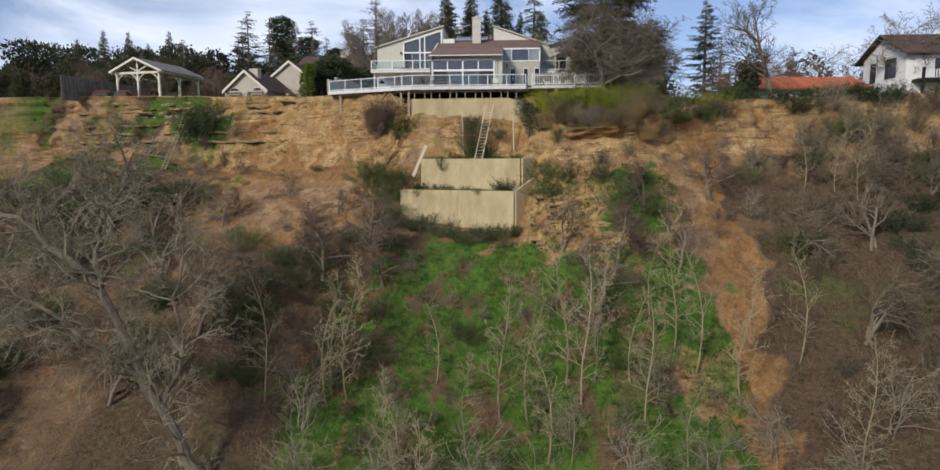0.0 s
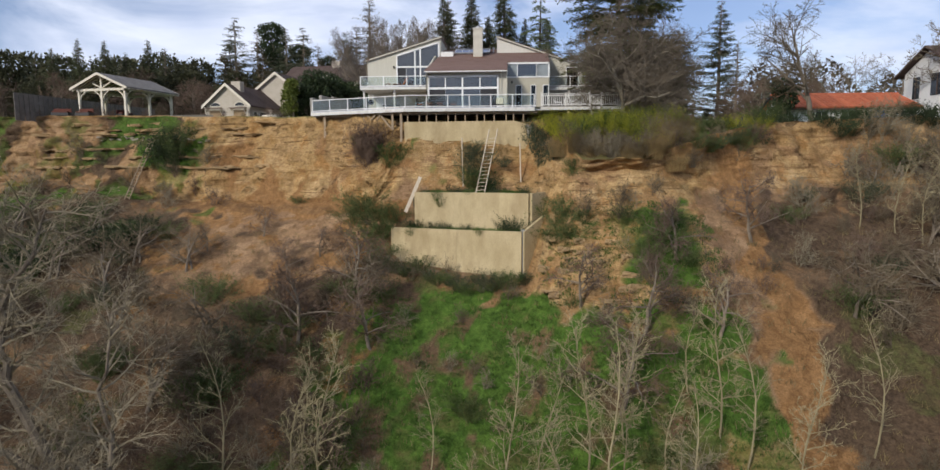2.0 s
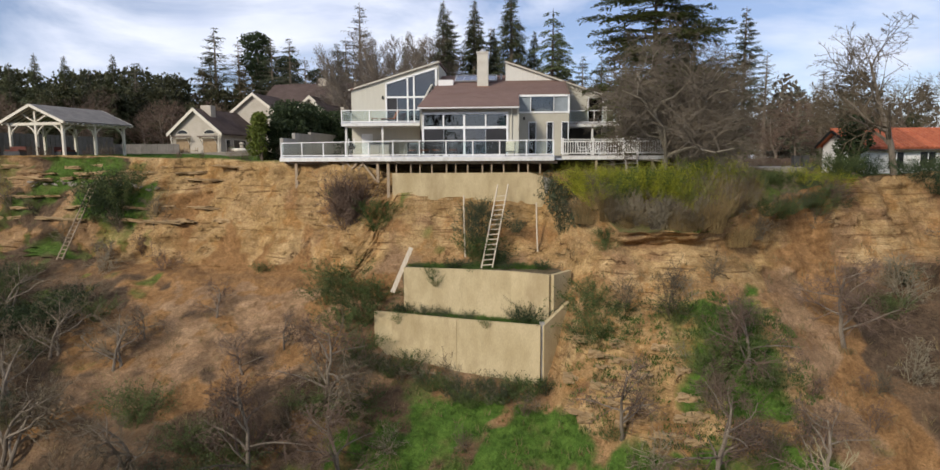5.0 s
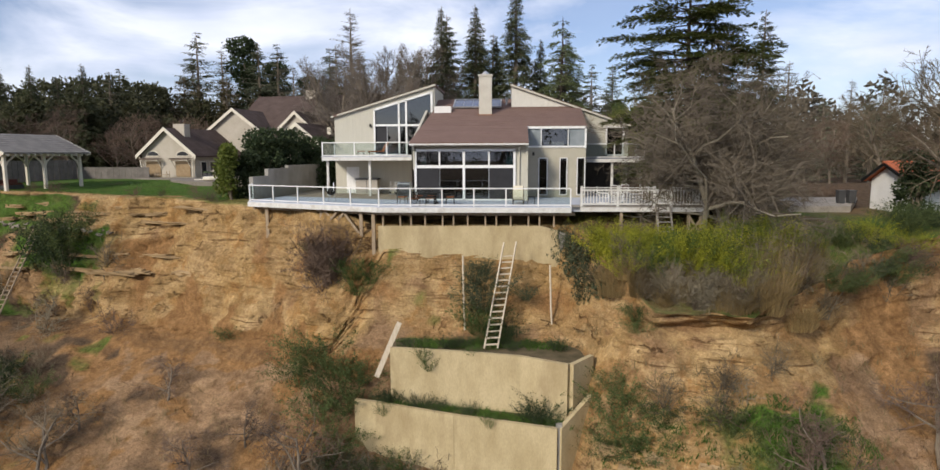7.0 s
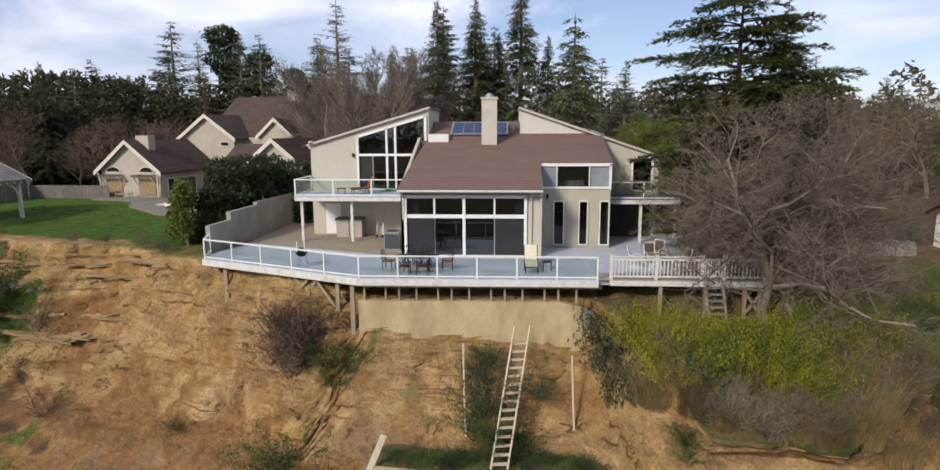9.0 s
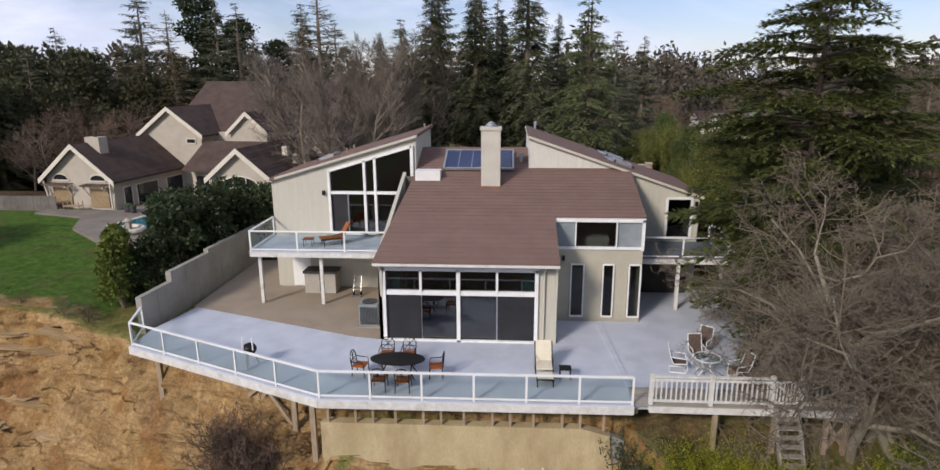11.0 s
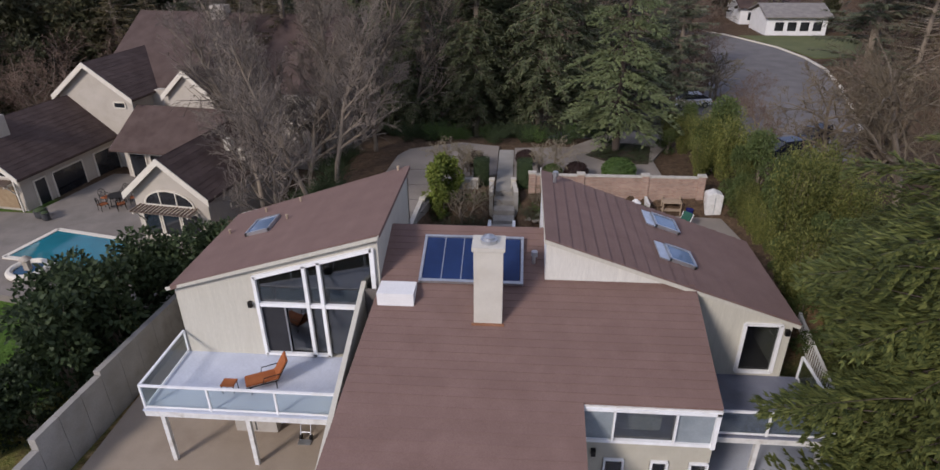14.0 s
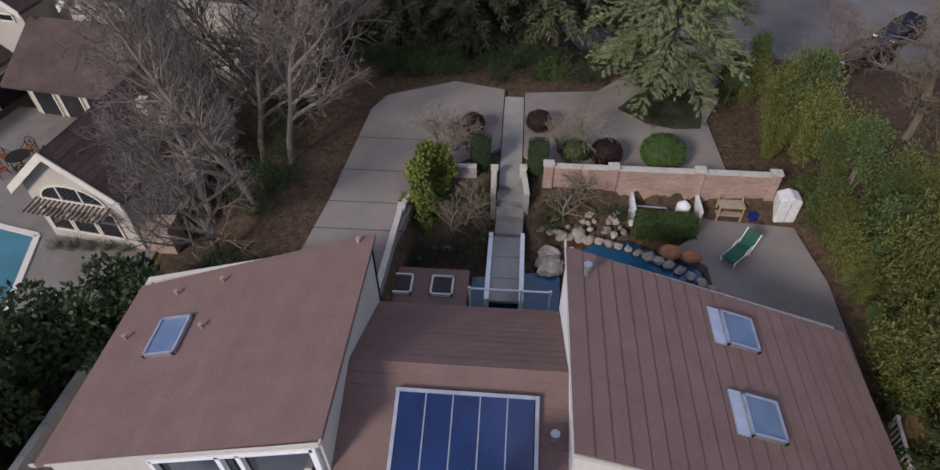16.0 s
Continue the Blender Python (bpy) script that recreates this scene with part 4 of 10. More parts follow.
wall(rect(-3.5, 2.5, 2.5, 5.75), "y", 13.0, 13.2)
wall(rect(RX0, main_z(7.42) - 0.1, 7.8, main_z(7.42) + 0.06), "y", 7.36, 7.42, ROOF)
# fascia boards and gutter
for p, q in (((-4.28, EAVE_Y - 0.02, EAVE_Z - 0.12), (3.64, EAVE_Y - 0.02, EAVE_Z - 0.12)),):
    bm = bmesh.new()
    beam(bm, p, q, 0.06, 0.11)
    part("gutter", bm, OLDTRIM, house, "off-white eave gutter")
bm = bmesh.new()
beam(bm, (3.64, 2.84, main_z(2.86) - 0.13), (7.84, 2.84, main_z(2.86) - 0.13), 0.05, 0.14)
part("gutter", bm, OLDTRIM, house, "off-white eave gutter")
for p, q in (((-11.7, 6.98, lz(-11.7) + 0.05), (-3.42, 6.98, lz(-3.42) + 0.05)), ((2.44, 7.18, rz(2.44) + 0.05), (11.7, 7.18, rz(11.7) + 0.05)), ((-3.42, 6.98, lz(-3.42) + 0.04), (-3.42, 13.9, lz(-3.42) + 0.04)), ((2.44, 7.2, rz(2.44) + 0.04), (2.44, 14.1, rz(2.44) + 0.04))):
    bm = bmesh.new()
    beam(bm, p, q, 0.05, 0.13)
    part("fascia", bm, SIDING, house)
# eave brackets and downspouts
for x in (-4.12, 3.5):
    bm = bmesh.new()
    prism(bm, [(-0.72, EAVE_Z - 0.16), (0.0, EAVE_Z + 0.05), (0.0, 2.1 if x > 0 else 2.0), (-0.12, 2.1), (-0.2, 3.3)], "x", x, x + 0.12)
    part("eave_bracket", bm, SIDING, house)
bm = bmesh.new()
tube(bm, [(3.05, -0.7, 3.7), (3.05, -0.1, 3.3), (3.05, -0.06, 0.1)], 0.045, 8)
part("downspout", bm, SIDING, house, "cream rain downspout")
for x, y, z in ((4.08, RY - 0.05, 3.1), (-8.6, LY - 0.05, 5.35), (11.38, RBY - 0.05, 4.85)):
    bm = bmesh.new()
    box(bm, x - 0.07, y - 0.1, z - 0.12, x + 0.07, y + 0.05, z + 0.12)
    soften(bm, 0.02)
    part("wall_lamp", bm, IRON, house, "small dark wall lamp")

STUCCO_PALE = mat("pale_stucco", (0.50, 0.47, 0.40), (0.57, 0.54, 0.46), 1.6, 0.85, 0.15, 40.0, stain=(0.46, 0.42, 0.35))
# chimney, vent box, solar collectors, skylights, vent pipes
bm = bmesh.new()
box(bm, 0.06, 5.5, 5.2, 1.02, 6.3, 8.86)
soften(bm, 0.02)
chimney = part("chimney", bm, STUCCO_PALE, house, "cream square chimney")
bm = bmesh.new()
box(bm, 0.0, 5.44, 8.86, 1.08, 6.36, 9.0)
soften(bm, 0.03)
part("cap", bm, STUCCO_PALE, chimney)
bm = bmesh.new()
tube(bm, [(0.54, 5.9, 9.0), (0.54, 5.9, 9.12), (0.54, 5.9, 9.13), (0.54, 5.9, 9.2), (0.54, 5.9, 9.21), (0.54, 5.9, 9.28)], [0.28, 0.28, 0.2, 0.2, 0.15, 0.02], 14)
part("flue_cowl", bm, STEEL, chimney, "dull metal flue cowl")
bm = bmesh.new()
box(bm, -0.02, 5.42, 5.9, 1.1, 5.5, 6.06)
part("flashing", bm, mat("rusty_flashing", (0.22, 0.10, 0.05), (0.28, 0.14, 0.08)), chimney)
bm = bmesh.new()
box(bm, -3.4, 6.1, 6.0, -2.1, 6.95, 6.72)
soften(bm, 0.04)
part("vent_box", bm, WHITEWALL, house, "white boxed roof vent")
m_solar = Matrix.Translation((0, 7.1, main_z(7.1) + 0.10)) @ Matrix.Rotation(math.atan(SLOPE), 4, "X")
bm = bmesh.new()
for args in ((-2.06, -0.06, 0, 1.72, 0.06, 0.12), (-2.06, 2.14, 0, 1.72, 2.24, 0.14), (-2.06, 0, 0, -1.96, 2.2, 0.12), (1.62, 0, 0, 1.72, 2.2, 0.12)):
    box(bm, *args, m_solar)
solar = part("solar_collector", bm, STEEL, house, "blue roof solar collectors in grey metal frames")
for i in range(5):
    x0 = -1.95 + i * 0.715
    bm = bmesh.new()
    box(bm, x0, 0.05, 0.02, x0 + 0.68, 2.15, 0.09, m_solar)
    part("panel", bm, SOLAR, solar)
for i in range(1, 5):
    bm = bmesh.new()
    box(bm, -1.9825 + i * 0.715, 0.05, 0.0, -1.9525 + i * 0.715, 2.15, 0.10, m_solar)
    part("divider", bm, STEEL, solar)


def skylight(x, y, slope_axis, sl, z, w, d, label, tilt=1):
    ang = math.atan(sl)
    m = Matrix.Translation((x, y, z)) @ Matrix.Rotation(ang * tilt, 4, slope_axis)
    bm = bmesh.new()
    for a in ((-w, -d, 0, w, -d + 0.08, 0.14), (-w, d - 0.08, 0, w, d, 0.14), (-w, -d, 0, -w + 0.08, d, 0.14), (w - 0.08, -d, 0, w, d, 0.14)):
        box(bm, *a, m)
    s = part("skylight", bm, STEEL, house, label)
    bm = bmesh.new()
    box(bm, -w + 0.06, -d + 0.06, 0.06, w - 0.06, d - 0.06, 0.10, m)
    part("pane", bm, SOLARGLASS, s)
    return m


SOLARGLASS = mat("sky_tinted_skylight", (0.08, 0.13, 0.20), (0.12, 0.18, 0.27), 1.0, 0.08, 0, spec=0.7)
SHEET = mat("pale_flashing_metal", (0.50, 0.53, 0.56), (0.60, 0.63, 0.66), 2.0, 0.35, 0.02, metal=0.7)
skylight(-9.2, 10.75, "Y", 0.292, left_z(-9.2) + 0.02, 0.55, 0.70, "grey framed roof skylight", -1)
for x, y in ((7.68, 12.25), (7.70, 9.40)):
    m = skylight(x, y, "Y", 0.344, right_z(x) + 0.03, 0.55, 0.62, "grey framed roof skylight with metal apron")
    bm = bmesh.new()
    box(bm, -0.95, -0.66, 0.02, -0.56, 0.66, 0.07, m)
    part("apron", bm, SHEET, house, "pale metal skylight apron")
for x, y in ((-8.2, 12.75), (-9.75, 12.5), (-8.2, 10.95), (-10.8, 10.9), (-3.87, 13.55)):
    bm = bmesh.new()
    tube(bm, [(x, y, left_z(x) - 0.05), (x, y, left_z(x) + 0.16), (x, y, left_z(x) + 0.161), (x, y, left_z(x) + 0.22)], [0.045, 0.045, 0.07, 0.07], 8)
    part("vent_pipe", bm, TIMBER, house)
for x, y in ((3.0, 12.8), (2.1, 8.2)):
    z = right_z(x) if x > 2.5 else main_z(y)
    bm = bmesh.new()
    tube(bm, [(x, y, z - 0.05), (x, y, z + 0.3), (x + 0.02, y, z + 0.31), (x + 0.02, y, z + 0.5)], [0.07, 0.07, 0.12, 0.12], 10)
    part("vent_pipe", bm, STEEL, house)

# entry roof with two skylights, behind the ridge
bm = bmesh.new()
box(bm, -4.05, 13.9, 3.05, -0.8, 17.3, 3.22)
box(bm, -3.3, 13.1, 3.05, -0.8, 13.9, 3.22)
part("entry_roof", bm, ROOF, house, "flat brown entry roof")
for x in (-3.88, -2.26):
    bm = bmesh.new()
    for a in ((0, 0, 0.9, 0.07), (0, 0.93, 0.9, 1.0), (0, 0, 0.07, 1.0), (0.83, 0, 0.9, 1.0)):
        box(bm, x + a[0], 15.85 + a[1], 3.2, x + a[2], 15.85 + a[3], 3.36)
    s = part("skylight", bm, OLDTRIM, house, "flat skylight with white frame")
    bm = bmesh.new()
    box(bm, x + 0.05, 15.9, 3.22, x + 0.85, 16.8, 3.3)
    part("pane", bm, DARK, s)


# balconies
def railing_run(parent, pts, z, spacing, h=1.05, glass=True, post=0.07):
    """Posts, rails and panels along the points at height z."""
    for (x0, y0), (x1, y1) in zip(pts, pts[1:]):
        p, q = Vector((x0, y0, z)), Vector((x1, y1, z))
        n = max(1, round((q - p).length / spacing))
        ang = math.atan2(y1 - y0, x1 - x0)
        for i in range(n + 1):
            if i == n and (x1, y1) != pts[-1]:
                continue
            c = p.lerp(q, i / n)
            bm = bmesh.new()
            box(bm, -post / 2, -post / 2, 0, post / 2, post / 2, h - 0.02, Matrix.Translation(c) @ Matrix.Rotation(ang, 4, "Z"))
            part("post", bm, TRIM, parent)
        for zz, w, d in ((h, 0.09, 0.06), (0.1, 0.05, 0.06)):
            bm = bmesh.new()
            beam(bm, p + Vector((0, 0, zz)), q + Vector((0, 0, zz)), w, d)
            part("rail", bm, TRIM, parent)
        if glass:
            for i in range(n):
                a, b = p.lerp(q, i / n), p.lerp(q, (i + 1) / n)
                dirv = (b - a).normalized() * 0.05
                bm = bmesh.new()
                beam(bm, a + dirv + Vector((0, 0, 0.57)), b - dirv + Vector((0, 0, 0.57)), 0.012, 0.84)
                g = part("glass_panel", bm, CLEAR, parent)
                g.visible_shadow = False


def balcony(x0, y0, x1, y1, z, posts, rail_pts, spacing, label, coat):
    bm = bmesh.new()
    box(bm, x0, y0, z - 0.28, x1, y1, z - 0.02)
    b = part("balcony", bm, OLDTRIM, house, label)
    bm = bmesh.new()
    box(bm, x0 - 0.03, y0 - 0.03, z - 0.02, x1, y1, z + 0.02)
    part("floor", bm, coat, b)
    for x, y in posts:
        bm = bmesh.new()
        box(bm, x - 0.08, y - 0.08, 0.0, x + 0.08, y + 0.08, z - 0.28)
        part("post", bm, OLDTRIM, b)
    railing_run(b, rail_pts, z, spacing)


balcony(-11.6, 3.85, -4.25, 7.2, 2.92, ((-11.3, 4.35), (-8.1, 4.35), (-4.6, 4.35)), ((-11.55, 7.15), (-11.55, 3.92), (-4.3, 3.92)), 2.4, "balcony with glass railing and grey floor", DECKPAINT)
balcony(7.8, 4.15, 12.2, 7.4, 2.75, ((9.9, 4.45), (12.0, 4.45)), ((7.85, 4.22), (12.15, 4.22), (12.15, 7.3)), 2.3, "side balcony with glass railing and shade-darkened floor", DECKSHADE)
# dark box in front of the siding paints the shade under the balcony
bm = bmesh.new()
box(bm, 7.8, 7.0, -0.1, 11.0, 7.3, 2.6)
part("wall", bm, DARK, house, "dark box painting the shade under the side balcony")

# ---- deck, patio and retaining walls ----
def slab(name, pts, z0, z1, material, label, category="patio", kind="structure"):
    bm = bmesh.new()
    prism(bm, pts, "z", z0, z1)
    return solid(name, bm, material, label, category, kind=kind)


DECK = [(-15.15, -1.35), (-5.45, -5.45), (6.05, -5.3), (6.05, 0.0), (3.6, 0.0), (-4.2, 0.0), (-5.4, 0.2), (-14.5, 3.5), (-15.2, 0.6)]
deck = thing("deck", (-4, -3, 0), "pale blue-grey coated wooden deck on timber posts", "deck")
bm = bmesh.new()
prism(bm, DECK, "z", -0.05, 0.0)
part("deck_surface", bm, DECKPAINT, deck)
for p, q in ((DECK[0], DECK[1]), (DECK[1], DECK[2]), (DECK[8], DECK[0])):
    bm = bmesh.new()
    beam(bm, (*p, -0.20), (*q, -0.20), 0.08, 0.30)
    part("fascia_board", bm, OLDTRIM, deck)
    inward = Vector((0.25, 0.5, 0)) if q is not DECK[0] else Vector((0.4, 0, 0))
    bm = bmesh.new()
    beam(bm, Vector((*p, -0.46)) + inward, Vector((*q, -0.46)) + inward, 0.12, 0.2)
    part("girder", bm, TIMBER, deck)
for i in range(22):
    x = -14.4 + i * 0.95
    y = -1.2 - (x + 15.1) * 0.42 if x < -5.45 else -5.3
    bm = bmesh.new()
    box(bm, x, y, -0.34, x + 0.05, -0.3, -0.06)
    part("joist", bm, TIMBER, deck)
for i in range(24):
    x = -4.15 + 0.145 * i
    bm = bmesh.new()
    box(bm, x, -5.2, 0.0, x + 0.135, -0.05, 0.006)
    part("board", bm, DECKPAINT, deck)
for i in range(13):
    x = -5.3 + i * 0.86 + (0.2 if i % 3 == 1 else 0)
    bm = bmesh.new()
    box(bm, x, -4.95, -1.25, x + 0.09, -4.86, -0.36)
    part("post", bm, TIMBER, deck)
for x, y, z0 in ((-6.7, -4.5, -4.6), (-5.85, -4.9, -4.0), (-13.8, -1.5, -3.6), (-9.6, -3.1, -3.5)):
    bm = bmesh.new()
    box(bm, x - 0.1, y - 0.1, z0, x + 0.1, y + 0.1, -0.4)
    part("post", bm, TIMBER, deck)
for p, q in (((-9.3, -3.4, -0.45), (-6.8, -4.4, -2.8)), ((-7.9, -4.0, -0.5), (-6.75, -4.4, -1.9)), ((-8.4, -3.9, -0.5), (-9.6, -3.2, -1.7)), ((-7.9, -4.05, -0.5), (-9.4, -3.3, -2.2))):
    bm = bmesh.new()
    beam(bm, p, q, 0.1, 0.14)
    part("brace", bm, TIMBER, deck)

slab("patio", [(-14.7, 3.58), (-5.4, 0.26), (-4.24, 0.06), (-4.24, 7.1), (-11.4, 7.1), (-11.4, 12.0), (-14.7, 12.0)], -0.3, -0.004, PATIO, "brown concrete patio beside the house")
slab("patio_side", [(6.08, -5.0), (10.2, -4.9), (10.2, -2.22), (13.7, -2.22), (13.9, 2.6), (13.9, 8), (7.85, 8), (7.85, 2.7), (3.7, 2.7), (3.7, 0.03), (6.08, 0.03)], -0.3, -0.004, DECKPAINT, "pale blue-grey coated terrace beside the house")
bm = bmesh.new()
prism(bm, [(6.05, -3.9), (6.25, -3.9), (5.95, 2.4), (5.65, 2.4)], "z", -0.01, 0.035)
solid("expansion_strip", bm, DECKPAINT, "raised seam between deck and terrace", "trim", kind="structure")

# glass railing round the deck
deck_rail = thing("deck_railing", (-4, -5, 0), "white metal deck railing with clear glass panels", "railing")
railing_run(deck_rail, ((-15.6, 0.55), (-15.05, -1.25), (-5.4, -5.35), (6.0, -5.22)), 0.0, 1.95, 1.08)

# wooden deck extension with baluster railing, gate and steps
wood = thing("wooden_deck_extension", (10, -4.5, 0), "weathered timber deck end on posts", "deck")
for i in range(9):
    bm = bmesh.new()
    box(bm, 6.1, -5.25 + 0.15 * i, -0.02, 13.7, -5.25 + 0.15 * i + 0.14, 0.02)
    part("board", bm, DECKWOOD, wood)
for i in range(11):
    bm = bmesh.new()
    box(bm, 10.22, -3.89 + 0.15 * i, -0.02, 13.7, -3.89 + 0.15 * i + 0.14, 0.02)
    part("board", bm, TIMBER, wood)
for y in (-5.25, -4.2):
    bm = bmesh.new()
    box(bm, 6.6, y, -0.28, 13.7, y + 0.08, -0.03)
    part("beam", bm, OLDTRIM, wood)
for x in (9.0, 11.1, 12.9, 13.6):
    bm = bmesh.new()
    box(bm, x - 0.08, -5.12, -3.0, x + 0.08, -4.96, -0.25)
    part("post", bm, TIMBER, wood)
for p, q in (((12.95, -5.05, -1.6), (13.9, -5.05, -0.3)), ((12.95, -5.05, -0.6), (13.6, -5.05, -1.6))):
    bm = bmesh.new()
    beam(bm, p, q, 0.09, 0.12)
    part("brace", bm, TIMBER, wood)
wrail = thing("wooden_railing", (10, -5.1, 0), "weathered white wooden railing with square balusters", "railing")
for x0, x1 in ((6.65, 10.85), (11.85, 13.75)):
    for z, d in ((1.12, 0.07), (0.98, 0.09), (0.16, 0.09)):
        bm = bmesh.new()
        beam(bm, (x0, -5.15, z), (x1, -5.15, z), 0.14 if z > 1.1 else 0.05, d if z < 1.1 else 0.045)
        part("rail", bm, OLDTRIM, wrail)
    n = round((x1 - x0) / 0.175)
    for i in range(1, n):
        x = x0 + (x1 - x0) * i / n
        bm = bmesh.new()
        box(bm, x - 0.025, -5.18, 0.16, x + 0.025, -5.13, 0.98)
        part("baluster", bm, OLDTRIM, wrail)
for x in (6.65, 8.75, 10.85, 11.85, 13.75):
    bm = bmesh.new()
    box(bm, x - 0.07, -5.22, -0.2, x + 0.07, -5.08, 1.22)
    part("post", bm, OLDTRIM, wrail)
side_rail = thing("side_railing", (14, 2, 0), "weathered grey-white picket railing along the terrace", "railing")
for (x0, y0, z0), (x1, y1, z1) in zip(((13.75, -5.0, 0), (14.05, 4.0, 0.0), (14.25, 8.0, 0.35)), ((14.05, 4.0, 0.0), (14.25, 8.0, 0.35), (14.35, 12.4, 1.2))):
    p, q = Vector((x0, y0, z0)), Vector((x1, y1, z1))
    for z, w in ((1.08, 0.12), (0.14, 0.05)):
        bm = bmesh.new()
        beam(bm, p + Vector((0, 0, z)), q + Vector((0, 0, z)), w, 0.06)
        part("rail", bm, OLDTRIM, side_rail)
    n = round((q - p).length / 0.19)
    for i in range(n):
        c = p.lerp(q, (i + 0.5) / n)
        bm = bmesh.new()
        box(bm, c.x - 0.02, c.y - 0.025, c.z + 0.1, c.x + 0.02, c.y + 0.025, c.z + 1.06)
        part("baluster", bm, OLDTRIM, side_rail)
    bm = bmesh.new()
    box(bm, q.x - 0.06, q.y - 0.06, q.z - 0.3, q.x + 0.06, q.y + 0.06, q.z + 1.16)
    part("post", bm, OLDTRIM, side_rail)
gate = thing("deck_gate", (11.35, -5.15, 0.2), "small white slatted deck gate with diagonal brace", "gate")
for p, q in (((10.95, -5.15, 1.0), (11.75, -5.15, 1.0)), ((10.95, -5.15, 0.2), (11.75, -5.15, 0.2)), ((10.95, -5.2, 0.95), (11.75, -5.2, 0.25))):
    bm = bmesh.new()
    beam(bm, p, q, 0.04, 0.09)
    part("gate_rail", bm, OLDTRIM, gate)
for i in range(7):
    bm = bmesh.new()
    box(bm, 10.98 + i * 0.12, -5.16, 0.16, 11.03 + i * 0.12, -5.13, 1.02)
    part("slat", bm, OLDTRIM, gate)
steps = thing("deck_steps", (11.35, -5.5, -1.6), "grey open wooden steps below the deck gate", "stairs")
for x in (10.95, 11.75):
    bm = bmesh.new()
    beam(bm, (x, -5.3, 0.0), (x, -6.95, -3.0), 0.06, 0.2)
    part("stringer", bm, DECKWOOD, steps)
for i in range(10):
    bm = bmesh.new()
    box(bm, 10.95, -5.55 - i * 0.15, -0.3 - 0.27 * i, 11.75, -5.3 - i * 0.15, -0.26 - 0.27 * i)
    part("tread", bm, DECKWOOD, steps)

# concrete walls on the bluff
bm = bmesh.new()
prism(bm, [(-5.55, -1.22), (4.3, -1.18), (5.3, -1.45), (5.6, -4.3), (5.4, -4.4), (4.4, -3.9), (0.2, -4.2), (-1.0, -4.5), (-1.6, -3.9), (-2.4, -3.45), (-5.55, -3.45)], "y", -5.0, -4.6)
solid("retaining_wall", bm, CONC_TAN, "stained tan concrete wall under the deck", "retaining wall")
bm = bmesh.new()
prism(bm, [(5.3, -1.45), (6.4, -1.9), (6.4, -3.6), (5.6, -3.8)], "y", -4.9, -4.6)
solid("retaining_wall", bm, CONC_GREY, "grey end of the wall under the deck", "retaining wall")


def leaning_wall(name, pts, drop, thick, label):
    """A concrete wall along pts (x, y, top)."""
    bm = bmesh.new()
    for (x0, y0, t0), (x1, y1, t1) in zip(pts, pts[1:]):
        d = Vector((y1 - y0, -(x1 - x0), 0)).normalized() * thick
        vs = [bm.verts.new(p) for p in ((x0, y0, t0), (x1, y1, t1), (x1, y1, t1 - drop), (x0, y0, t0 - drop))]
        ws = [bm.verts.new(Vector(v.co) - d) for v in vs]
        bm.faces.new(vs)
        bm.faces.new(ws[::-1])
        for i in range(4):
            bm.faces.new((vs[i], ws[i], ws[(i + 1) % 4], vs[(i + 1) % 4]))
    return solid(name, bm, CONC_TAN, label, "retaining wall")


leaning_wall("terrace_wall", ((-3.95, -9.7, -7.25), (0.0, -10.2, -7.25), (3.1, -10.8, -7.25), (5.45, -11.95, -7.25), (6.6, -10.6, -7.2)), 3.6, -0.25, "pale concrete terrace wall holding a planted step")
leaning_wall("terrace_wall", ((-5.9, -9.9, -10.15), (-4.85, -10.15, -10.15), (-0.3, -11.65, -10.15), (4.85, -12.95, -10.15), (6.5, -11.4, -9.0)), 5.0, -0.25, "pale concrete lower terrace wall with stains")
slab("terrace_soil", [(-4.0, -9.6), (0.0, -10.1), (3.1, -10.7), (5.4, -11.8), (6.4, -10.4), (6.0, -7.5), (-4.6, -7.2)], -8.6, -7.42, mat("terrace_earth", (0.07, 0.06, 0.03), (0.16, 0.12, 0.07), 1.5), "weedy soil behind the terrace wall", "ground")
slab("terrace_soil_lower", [(-5.8, -9.8), (-4.8, -10.05), (-0.3, -11.5), (4.8, -12.8), (6.2, -11.2), (3.1, -10.7), (0, -10.1), (-4.0, -9.4)], -11.4, -10.32, mat("terrace_earth_lower", (0.06, 0.055, 0.025), (0.14, 0.11, 0.06), 1.5), "weedy soil behind the lower terrace wall", "ground")
bm = bmesh.new()
box(bm, 4.75, -13.05, -15.0, 5.05, -12.75, -10.0)
solid("concrete_pier", bm, CONC_GREY, "square concrete pier at the terrace wall's end", "pillar")
bm = bmesh.new()
beam(bm, (-3.55, -9.35, -6.0), (-4.75, -9.95, -8.9), 0.28, 0.06, (0, 1, 0))
solid("leaning_board", bm, PALEWOOD, "pale plank leaning against the terrace wall", "plank")

# ladder and pole handrails on the bluff
ladder = thing("ladder", (1.6, -9.5, -7.3), "long weathered wooden ladder lying on the bluff", "ladder")
lb, lt = Vector((1.1, -9.7, -7.3)), Vector((2.1, -6.3, -2.5))
side = Vector((0.72, 0, 0.05))
for s in (Vector(), side):
    bm = bmesh.new()
    beam(bm, lb + s, lt + s + Vector((0, 0, 0.5)), 0.07, 0.1)
    part("stile", bm, PALEWOOD, ladder)
for i in range(15):
    c = lb.lerp(lt, (i + 0.6) / 15.5)
    bm = bmesh.new()
    beam(bm, c, c + side, 0.2, 0.045)
    part("rung", bm, PALEWOOD, ladder)
